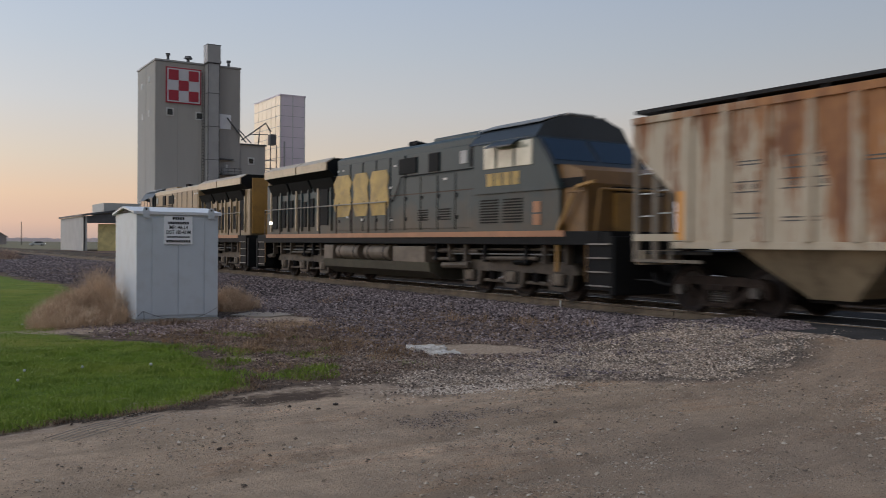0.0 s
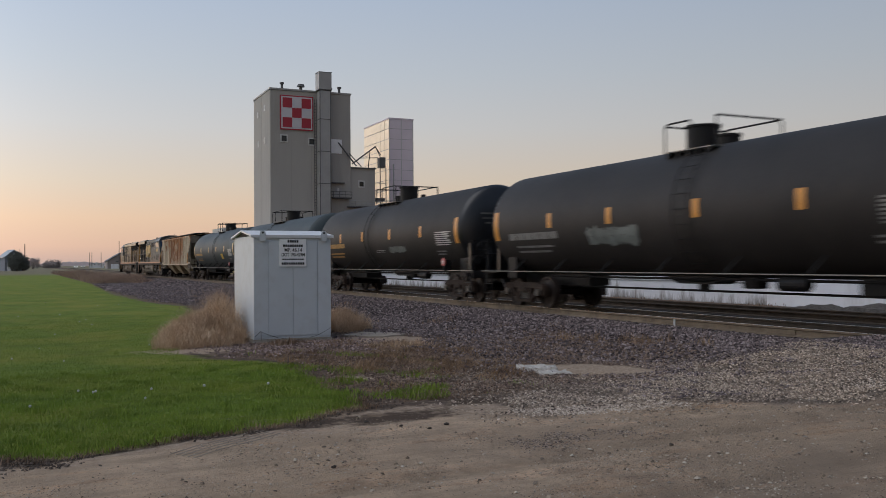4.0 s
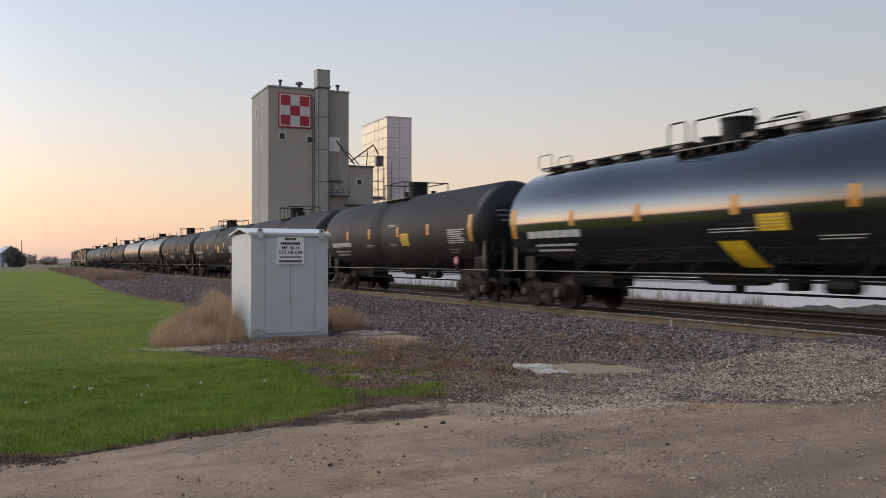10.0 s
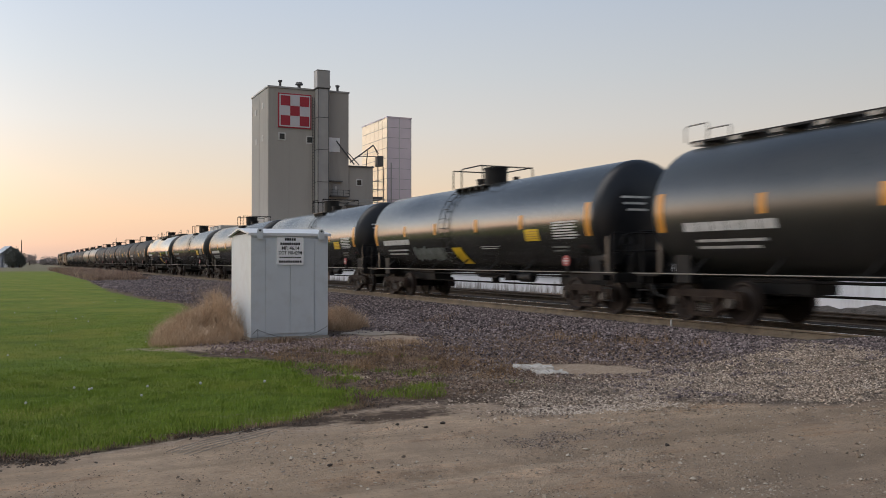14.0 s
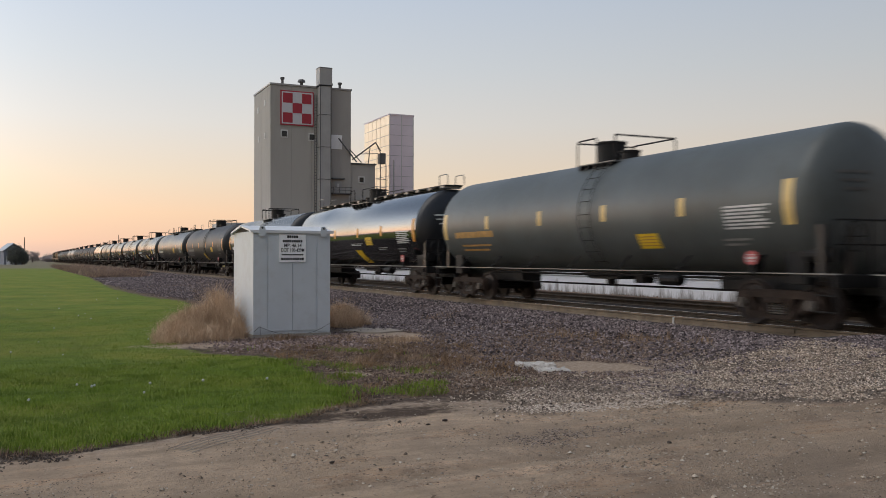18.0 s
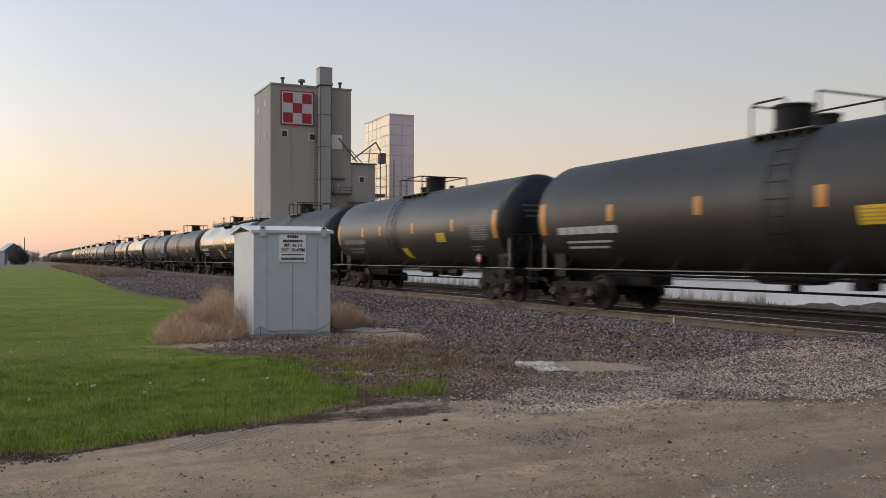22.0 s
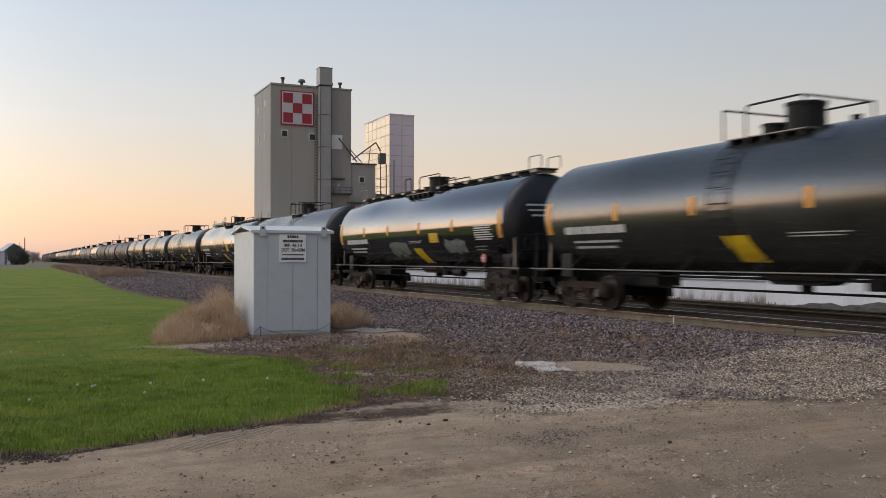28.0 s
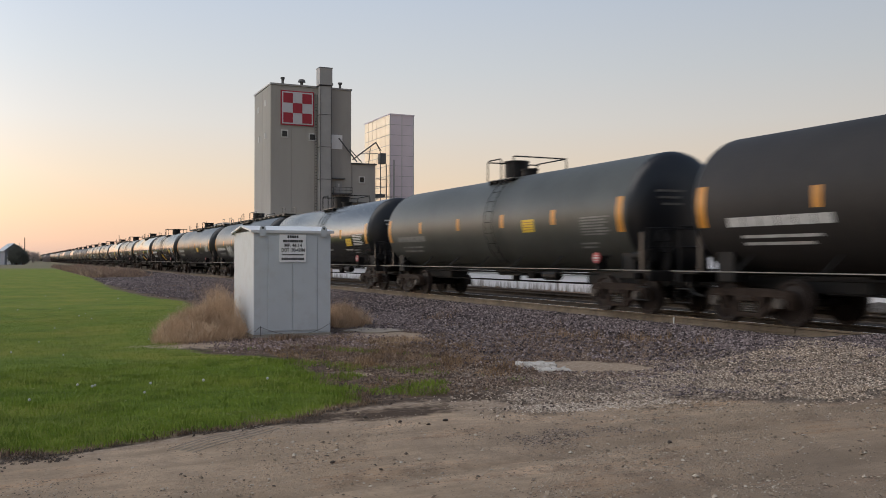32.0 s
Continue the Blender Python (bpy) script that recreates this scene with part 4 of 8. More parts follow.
# ---- signal cabinet ----
BX0, BX1, BY0, BY1, BH = 4.36, 6.13, 19.36, 21.45, 2.36
cab = thing("signal_cabinet", "pale blue-grey steel railway signal cabinet with a low gable roof", "equipment cabinet", ((BX0 + BX1) / 2, (BY0 + BY1) / 2, 0.02))
hx, hy = (BX1 - BX0) / 2, (BY1 - BY0) / 2
part("base_plinth", box(B(), -hx - 0.02, hx + 0.02, -hy - 0.02, hy + 0.02, -0.1, 0.05), "concrete", cab, "low concrete footing")
part("shell", box(B(), -hx, hx, -hy, hy, 0.05, BH, 0.012), "box_paint", cab)
for dx0, dx1 in ((-hx + 0.33, -0.008), (0.008, hx - 0.32)):
    part("door_leaf", box(B(), dx0, dx1, -hy - 0.018, -hy + 0.0, 0.12, BH - 0.12, 0.006), "box_paint", cab, "flat steel door leaf")
part("corner_panel", box(B(), -hx, -hx + 0.315, -hy - 0.012, -hy, 0.08, BH - 0.1, 0.004), "box_paint", cab)
part("corner_panel", box(B(), hx - 0.305, hx, -hy - 0.012, -hy, 0.08, BH - 0.1, 0.004), "box_paint", cab)
rf = B()
e, ro = 0.045, 0.07
prism(rf, [(-hy - e, BH + 0.015), (0, BH + 0.15), (hy + e, BH + 0.015), (hy + e, BH - 0.045), (hy + e - 0.03, BH - 0.045), (hy + e - 0.03, BH - 0.02), (0, BH + 0.115), (-hy - e + 0.03, BH - 0.02), (-hy - e + 0.03, BH - 0.045), (-hy - e, BH - 0.045)], "x", -hx - ro, hx + ro)
part("roof", rf, "box_roof", cab, "white folded steel gable roof")
# solid triangle, coloured with the shade inside the open vent
part("gable_vent", prism(B(), [(-hy + 0.1, BH + 0.0), (0, BH + 0.10), (hy - 0.1, BH + 0.0)], "x", -hx - 0.006, -hx + 0.06), "clod", cab, "dark triangle filling the gable vent")
part("gable_infill", prism(B(), [(-hy, BH - 0.02), (0, BH + 0.11), (hy, BH - 0.02)], "x", hx - 0.06, hx - 0.01), "box_paint", cab)
for lx in (-hx + 0.19, hx - 0.17):
    lug = B()
    prism(lug, [(lx - 0.07, BH - 0.12), (lx + 0.07, BH - 0.12), (lx + 0.07, BH + 0.04), (lx + 0.055, BH + 0.09), (lx + 0.03, BH + 0.11), (lx - 0.03, BH + 0.11), (lx - 0.055, BH + 0.09), (lx - 0.07, BH + 0.04)], "y", -hy - e - 0.02, -hy - e - 0.005)
    lg = part("lifting_lug", lug, "box_paint", cab, "rounded steel lifting lug")
    part("lug_hole", rod(B(), (lx, -hy - e - 0.022, BH + 0.065), (lx, -hy - e - 0.003, BH + 0.065), 0.024, 12), "rubber", lg)
sg = part("notice_plate", box(B(), -0.31, 0.30, -hy - 0.036, -hy - 0.022, BH - 0.69, BH - 0.07, 0.02), "plate_white", cab, "white notice plate with black lettering")


def words(text, size, at, material, parent, name="lettering", turn=(90, 0, 0), wide=None):
    c = bpy.data.curves.new(name, "FONT")
    c.body, c.size, c.align_x, c.align_y, c.extrude, c.offset = text, size, "CENTER", "CENTER", 0.002, 0.0015
    o = new(name, c)
    me = bpy.data.meshes.new_from_object(o)
    bpy.data.objects.remove(o)
    me.materials.append(M[material])
    ob = new(name, me)
    ob.parent = parent
    sx = (wide / (max(v.co.x for v in me.vertices) - min(v.co.x for v in me.vertices))) if wide else 1
    for v in me.vertices:
        v.co.x *= sx
    ob.matrix_basis = pose(*at, *turn)
    return ob


ty = -hy - 0.038
words("MP. 46.14", 0.11, (0, ty, BH - 0.325), "rubber", sg, wide=0.40)
words("DOT 190-429M", 0.11, (0, ty, BH - 0.43), "rubber", sg, wide=0.53)
for z, w, h in ((BH - 0.125, 0.26, 0.055), (BH - 0.225, 0.46, 0.055), (BH - 0.53, 0.50, 0.03), (BH - 0.625, 0.53, 0.05)):
    k = B()
    n = max(4, int(w / 0.05))
    for i in range(n):
        x0 = -w / 2 + i * w / n
        box(k, x0, x0 + w / n * 0.8, ty - 0.002, ty + 0.002, z - h / 2, z + h / 2)
    part("text_bar", k, "rubber", sg)
part("bond_wire", pipe(B(), [(-hx + 0.02, -hy - 0.03, 0.12), (-hx + 0.15, -hy - 0.035, 0.24), (-hx + 0.155, -hy - 0.035, 0.03)], 0.005), "rubber", cab, "thin black bonding wire")
part("bond_wire", pipe(B(), [(-hx + 0.155, -hy - 0.035, 0.22)] + [(-hx + 0.15 + 0.13 * i, -hy - 0.04, 0.22 - 0.18 * math.sin(i / 5 * 1.5)) for i in range(1, 6)], 0.004), "rubber", cab, "thin black bonding wire")
part("bond_wire", pipe(B(), [(hx - 0.52 + 0.1 * i, -hy - 0.035, 0.06 + 0.20 * (i / 5) ** 1.6) for i in range(6)], 0.004), "rubber", cab, "thin black bonding wire")

# ---- feed mill tower, in line with the track ----
AX0, AX1, AY0, AY1, AZ = 38.2, 53.4, 156.0, 169.0, 33.3
mill = thing("mill_tower", "tall warm-grey concrete feed mill tower with a chequered sign", "mill tower", (0, 0, 0))
part("tower_body", box(B(), AX0, AX1, AY0, AY1, -0.5, AZ, 0.08), "mill_wall", mill)
part("roof_slab", box(B(), AX0 - 0.14, AX1 + 0.14, AY0 - 0.16, AY1 + 0.25, AZ, AZ + 0.3), "mill_duct", mill, "grey metal roof edge")
for i in range(4):
    part("wall_panel", box(B(), AX0 + 0.02 + i * 3.8, AX0 + 3.795 + i * 3.8, AY0 - 0.05, AY0 + 0.02, 0, AZ - 0.1, 0.02), "mill_wall", mill)
for i in range(2):
    part("wall_panel", box(B(), AX0 - 0.05, AX0 + 0.02, AY0 + 0.1 + 6.45 * i, AY0 + 6.4 + 6.45 * i, 0, AZ - 0.1, 0.02), "mill_wall", mill)
for vx, vy in ((40.6, 157), (50.3, 158.6), (51.6, 157.2)):
    v = part("roof_vent", rod(B(), (vx, vy, AZ + 0.4), (vx, vy, AZ + 1.5), 0.24, 12), "mill_trim", mill, "small round roof vent")
    part("vent_cap", rod(B(), (vx, vy, AZ + 1.3), (vx, vy, AZ + 1.6), 0.4, 12), "mill_trim", v)
v = part("roof_vent", rod(B(), (46.0 - 1.9, 156.8, AZ + 0.4), (46.0 - 1.9, 156.8, AZ + 1.0), 0.3, 12), "mill_trim", mill, "squat roof vent")
part("vent_cap", rod(B(), (44.1, 156.8, AZ + 1.0), (44.1, 156.8, AZ + 1.45), 0.75, 12, 0.55), "mill_trim", v)
# chequered sign
SX0, SX1, SZ0, SZ1 = AX0 + 1.75, AX0 + 7.95, 26.1, 32.4
sign = part("chequered_sign", box(B(), SX0, SX1, AY0 - 0.22, AY0 - 0.05, SZ0, SZ1, 0.02), "sign_red", mill, "large square sign of red and white checks")
part("sign_field", box(B(), SX0 + 0.22, SX1 - 0.22, AY0 - 0.25, AY0 - 0.215, SZ0 + 0.22, SZ1 - 0.22), "sign_white", sign)
cw, ch = (SX1 - SX0 - 0.9) / 3, (SZ1 - SZ0 - 0.9) / 3
for i in range(3):
    for j in range(3):
        red = (i + j) % 2 == 0
        x0, z0 = SX0 + 0.45 + i * cw, SZ0 + 0.45 + j * ch
        part("sign_square", box(B(), x0 + (0 if red else 0.06), x0 + cw - (0 if red else 0.06), AY0 - (0.285 if red else 0.27), AY0 - 0.25, z0 + (0 if red else 0.06), z0 + ch - (0 if red else 0.06)), "sign_red" if red else "sign_white", sign)


def mill_window(x, z, w, h, y, parent, axis="x", glass="window_dark"):
    fr = part("window", box(B(), x - w / 2, x + w / 2, y - 0.14, y - 0.04, z - h / 2, z + h / 2, 0.02) if axis == "x" else box(B(), y - 0.14, y - 0.04, x - w / 2, x + w / 2, z - h / 2, z + h / 2, 0.02), "white_frame", parent, "small square window with a pale frame")
    q = 0.22
    part("pane", box(B(), x - w / 2 + q, x + w / 2 - q, y - 0.17, y - 0.135, z - h / 2 + q, z + h / 2 - q) if axis == "x" else box(B(), y - 0.17, y - 0.135, x - w / 2 + q, x + w / 2 - q, z - h / 2 + q, z + h / 2 - q), glass, fr)


mill_window(40.7, 24.5, 1.35, 1.45, AY0, mill)
mill_window(45.85, 24.15, 1.35, 1.45, AY0, mill)
for wy, wz in ((160.0, 24.5), (165.0, 24.4), (160.0, 30.5), (165.5, 30.0)):
    mill_window(wy, wz, 0.9, 1.1, AX0, mill, "y", "white_frame")
# elevator duct up the front
DX0, DX1, DY0, DY1 = 46.85, 48.85, 153.9, 155.95
duct = part("elevator_leg", box(B(), DX0, DX1, DY0, DY1, 0, 33.4, 0.05), "mill_duct", mill, "square sheet-metal elevator leg")
part("leg_head", box(B(), DX0 - 0.2, DX1 + 0.2, DY0 - 0.12, DY1 + 0.1, 33.6, 36.7, 0.06), "mill_duct", duct, "wider head of the elevator leg")
for x in (DX0, DX1):
    part("corner_angle", box(B(), x - 0.06, x + 0.06, DY0 - 0.05, DY0 + 0.02, 0, 33.5), "mill_trim", duct, "dark corner angle of the elevator leg")
part("head_seam", box(B(), DX0 - 0.24, DX1 + 0.24, DY0 - 0.16, DY1, 33.5, 33.62), "mill_trim", duct)
part("head_lid", box(B(), DX0 - 0.24, DX1 + 0.24, DY0 - 0.16, DY1 + 0.1, 36.7, 36.8), "mill_trim", duct)
for z in (4.5, 10.4, 16.3, 22.2, 28.1):
    part("flange", box(B(), DX0 - 0.06, DX1 + 0.06, DY0 - 0.06, DY1, z, z + 0.10), "mill_trim", duct)
lad = B()
for x in (DX0 - 0.55, DX0 - 0.15):
    rod(lad, (x, DY1 - 0.3, 0), (x, DY1 - 0.3, 32), 0.05, 6)
for i in range(60):
    rod(lad, (DX0 - 0.55, DY1 - 0.3, 0.5 + i * 0.52), (DX0 - 0.15, DY1 - 0.3, 0.5 + i * 0.52), 0.03, 4)
part("ladder", lad, "mill_trim", mill)
part("hatch_panel", box(B(), 49.45, 51.65, AY0 - 0.16, AY0 - 0.04, 22.2, 24.85, 0.03), "plate_white", mill, "pale blanked loading hatch")
part("canopy", box(B(), 49.6, 52.0, AY0 - 0.8, AY0 - 0.04, 16.6, 16.8), "mill_trim", mill)
dr = part("door", box(B(), 50.3, 51.6, AY0 - 0.14, AY0 - 0.04, 14.0, 16.3, 0.03), "mill_duct", mill, "grey steel door high on the wall")
part("door_pane", box(B(), 50.75, 51.1, AY0 - 0.16, AY0 - 0.135, 15.1, 15.8), "white_frame", dr)
bal = part("balcony", box(B(), 49.6, 53.2, AY0 - 1.3, AY0 - 0.04, 13.8, 14.0), "mill_trim", mill)
rb = B()
for z in (14.5, 15.05):
    pipe(rb, [(49.6, AY0 - 0.1, z), (49.6, AY0 - 1.28, z), (53.2, AY0 - 1.28, z), (53.2, AY0 - 0.1, z)], 0.04)
for x in (49.6, 50.8, 52, 53.2):
    rod(rb, (x, AY0 - 1.28, 14), (x, AY0 - 1.28, 15.05), 0.04, 6)
part("railing", rb, "mill_trim", bal)
# annex
ann = thing("mill_annex", "lower grey block built against the mill tower", "mill annex", (0, 0, 0))
part("annex_body", box(B(), 53.5, 58.4, 156.3, 166, -0.5, 19.6, 0.06), "mill_wall", ann)
part("roof_slab", box(B(), 53.5, 58.6, 156.1, 166.2, 19.6, 19.85), "mill_trim", ann)
mill_window(55.6, 16.7, 1.25, 1.35, 156.3, ann)
wk = part("walkway", box(B(), 52.6, 61.0, 154.4, 156.2, 12.2, 12.4), "mill_trim", ann, "railed steel walkway")
rb = B()
for z in (12.9, 13.4):
    rod(rb, (52.6, 154.4, z), (61, 154.4, z), 0.045, 6)
for i in range(8):
    rod(rb, (52.6 + i * 1.2, 154.4, 12.3), (52.6 + i * 1.2, 154.4, 13.4), 0.045, 6)
part("railing", rb, "mill_duct", wk)
part("ridge_box", box(B(), 54.4, 60.6, 157, 160, 13.6, 14.2), "mill_trim", ann)
# grain spouts between the two towers
sp = thing("grain_spout", "slanting dark grain spouts between the mill and the bin tower", "grain spout", (0, 0, 0))
part("spout", rod(B(), (50.8, 155.4, 24.2), (54.4, 155.6, 20.0), 0.14, 8), "mill_trim", sp)
part("spout", rod(B(), (53.6, 155.6, 20.4), (58.9, 157.5, 24.1), 0.14, 8), "mill_trim", sp)
part("spout", rod(B(), (53.0, 155.6, 22.3), (55.4, 155.6, 19.9), 0.10, 8), "mill_trim", sp)
part("strut", rod(B(), (57.6, 158, 19.8), (57.6, 157, 23.0), 0.09, 6), "mill_trim", sp)
part("strut", rod(B(), (55.6, 157, 21.7), (59.4, 157.6, 22.0), 0.07, 6), "mill_trim", sp)
part("spout", rod(B(), (58.9, 157.5, 24.1), (60.9, 160.0, 22.9), 0.10, 8), "mill_trim", sp)
part("strut", rod(B(), (58.9, 157.5, 24.1), (60.2, 158.2, 22.2), 0.06, 6), "mill_trim", sp)
part("downpipe", rod(B(), (62.9, 158.2, 21.0), (62.9, 158.2, 2.0), 0.16, 8), "mill_duct", sp, "pale grain downpipe")
part("gearbox", box(B(), 60.1, 61.2, 158, 159.6, 20.2, 22.2, 0.05), "mill_trim", sp, "dark machinery housing")
for x in (59.0, 60.2, 61.4):
    part("post", rod(B(), (x, 158.4, 0), (x, 158.4, 20.2), 0.09, 6), "mill_trim", sp)
for i in range(11):
    part("brace", rod(B(), (59.0, 158.35, 2.2 + i * 1.5), (61.4, 158.35, 2.2 + i * 1.5), 0.07, 6), "mill_duct", sp)
# bright clad bin tower
CX0, CX1, CY0, CY1, CZ = 63.9, 69.1, 162.9, 177.6, 30.6
bt = thing("bin_tower", "bright metal-clad bin tower with gridded panels", "bin tower", (0, 0, 0))
part("core", box(B(), CX0 + 0.05, CX1 - 0.05, CY0 + 0.05, CY1 - 0.05, -0.5, CZ - 0.05), "mill_duct", bt)
pz = 2.06
for j in range(15):
    for i in range(2):
        x0 = CX0 + 0.04 + i * (CX1 - CX0) / 2
        part("front_panel", box(B(), x0 + 0.03, x0 + 2.5, CY0 - 0.02, CY0 + 0.04, j * pz - 0.2 + 0.07, (j + 1) * pz - 0.2, 0.01), "pink_clad", bt)
    for i in range(6):
        y0 = CY0 + 0.06 + i * (CY1 - CY0) / 6
        part("side_panel", box(B(), CX0 - 0.02, CX0 + 0.04, y0 + 0.07, y0 + 2.38, j * pz - 0.2 + 0.14, (j + 1) * pz - 0.2, 0.01), "bright_clad", bt)
part("roof_edge", box(B(), CX0 - 0.1, CX1 + 0.1, CY0 - 0.1, CY1 + 0.1, CZ, CZ + 0.25), "pink_clad", bt)
for i in range(3):
    part("post", box(B(), CX0 + i * 2.55 - 0.05, CX0 + i * 2.55 + 0.1, CY0 - 0.07, CY0 - 0.02, 0, CZ), "white_frame", bt)

# ---- long white warehouse beyond the line ----
wh = thing("warehouse", "long low warehouse of white ribbed steel sheet with a blue-grey roof", "warehouse", (0, 0, 0))
WX, WY0, WY1, WZ = 23.7, 9.0, 74.0, 4.9
part("wall", box(B(), WX, WX + 7, WY0, WY1, -0.3, WZ), "white_sheet", wh)
for i in range(122):
    y = 24.2 + i * 0.41
    o = part("rib", box(B(), WX - 0.035, WX, y, y + 0.07, 0.99, WZ - 0.05), "white_sheet", wh) if i == 0 else new("rib", rib_mesh)
    if i == 0:
        rib_mesh = o.data
    else:
        o.parent, o.location = wh, (0, i * 0.41, 0)
part("base_wall", box(B(), WX - 0.07, WX, 23.52, WY1, -0.3, 0.94, 0.01), "stained_base", wh, "white base wall with dark runs and stains")
part("drip_ledge", box(B(), WX - 0.10, WX, 23.52, WY1, 0.943, 0.985), "mill_duct", wh)
for y in (23.5, 17.5):
    part("sliding_door", box(B(), WX - 0.09, WX - 0.02, y - 5.7, y, 0.1, 4.3, 0.01), "white_sheet", wh, "plain white sliding door")
part("roof", prism(B(), [(WX - 0.35, WZ), (WX + 3.5, WZ + 0.80), (WX + 7.35, WZ), (WX + 7.35, WZ + 0.14), (WX + 3.5, WZ + 0.95), (WX - 0.35, WZ + 0.14)], "y", WY0 - 0.3, WY1 + 0.3), "roof_sheet", wh)
part("gable", prism(B(), [(WX, WZ), (WX + 3.5, WZ + 0.8), (WX + 7, WZ)], "y", WY0, WY0 + 0.1), "white_sheet", wh)
part("gable", prism(B(), [(WX, WZ), (WX + 3.5, WZ + 0.8), (WX + 7, WZ)], "y", WY1 - 0.1, WY1), "white_sheet", wh)
part("gutter", box(B(), WX - 0.45, WX - 0.33, WY0 - 0.3, WY1 + 0.3, WZ - 0.06, WZ + 0.12), "mill_trim", wh, "dark eaves gutter")
for y in (23.0, 36, 49):
    part("ridge_vent", box(B(), WX + 3.2, WX + 3.8, y, y + 0.7, WZ + 0.9, WZ + 1.2, 0.05), "mill_duct", wh)

# ---- the train: things keyed along the line ----
TRAIN = []                                # (thing, place along the line at the start)
TR, TZ, TL = 1.52, 2.47, 15.52            # tank radius, axis above the rail, shell length

HEAD = 0.42                                # depth of the dished heads


def head_mesh(y, out):
    bm = B()
    rings, seg = 8, 40
    prev = None
    for k in range(rings + 1):
        a = k / rings * math.pi / 2
        r, d = TR * math.cos(a), HEAD * math.sin(a)
        if k == rings:
            ring = [bm.verts.new((0, y + out * d, TZ))]
        else:
            ring = [bm.verts.new((r * math.cos(i / seg * 2 * math.pi), y + out * d, TZ + r * math.sin(i / seg * 2 * math.pi))) for i in range(seg)]
        if prev:
            for i in range(seg):
                j = (i + 1) % seg
                bm.faces.new((prev[i], prev[j], ring[0]) if len(ring) == 1 else (prev[i], prev[j], ring[j], ring[i]))
        prev = ring
    bmesh.ops.recalc_face_normals(bm, faces=bm.faces[:])
    return bm


def shell_mesh():
    bm = B()
    seg = 64
    ys = [0.05, 0.03, -3.8, -3.83, -7.6, -7.63, -11.4, -11.43, -TL + 0.02, -TL]
    rs = [TR, TR + 0.003, TR + 0.003, TR, TR, TR + 0.003, TR + 0.003, TR, TR + 0.003, TR]
    rings = [[bm.verts.new((r * math.cos(i / seg * 2 * math.pi), y, TZ + r * math.sin(i / seg * 2 * math.pi))) for i in range(seg)] for y, r in zip(ys, rs)]
    for a, b in zip(rings, rings[1:]):
        for i in range(seg):
            bm.faces.new((a[i], a[(i + 1) % seg], b[(i + 1) % seg], b[i]))
    bmesh.ops.recalc_face_normals(bm, faces=bm.faces[:])
    return bm


def on_shell(y, z, lift=0.008, side=-1):
    """A place on the tank's near flank at height z above the rail."""
    s = max(-0.999, min(0.999, (z - TZ) / TR))
    c = math.sqrt(1 - s * s)
    return (side * (TR + lift) * c, y, TZ + (TR + lift) * s)


def patch(bm, y0, y1, z0, z1, skew=0.0, lift=0.008, n=5, side=-1):
    """A painted or stuck-on piece that follows the tank's curve. y0 > y1; skew shifts the lower edge."""
    rows = []
    for i in range(n + 1):
        f = i / n
        z = z0 + (z1 - z0) * f
        d = skew * (1 - f)
        rows.append([bm.verts.new(on_shell(y + d, z, lift, side)) for y in (y0, y1)])
    for a, b in zip(rows, rows[1:]):
        f = bm.faces.new((a[0], a[1], b[1], b[0]))
        f.normal_update()
        if f.normal.x * side < 0:
            f.normal_flip()
    return bm


WHEEL = 0.457


def wheel_mesh():
    bm = B()
    prof = [(0.0, 0.10), (0.14, 0.10), (0.16, 0.055), (0.36, 0.03), (0.40, 0.065), (0.457, 0.065), (0.457, -0.055), (0.485, -0.07), (0.40, -0.07), (0.36, -0.03), (0.15, -0.05), (0, -0.05)]
    seg = 28
    rings = [[bm.verts.new((-w, r * math.cos(i / seg * 2 * math.pi), r * math.sin(i / seg * 2 * math.pi))) for i in range(seg)] if r > 0 else [bm.verts.new((-w, 0, 0))] for r, w in prof]
    for a, b in zip(rings, rings[1:]):
        for i in range(seg):
            j = (i + 1) % seg
            if len(a) == 1:
                bm.faces.new((a[0], b[i], b[j]))
            elif len(b) == 1:
                bm.faces.new((a[i], a[j], b[0]))
            else:
                bm.faces.new((a[i], a[j], b[j], b[i]))
    bmesh.ops.recalc_face_normals(bm, faces=bm.faces[:])
    return bm


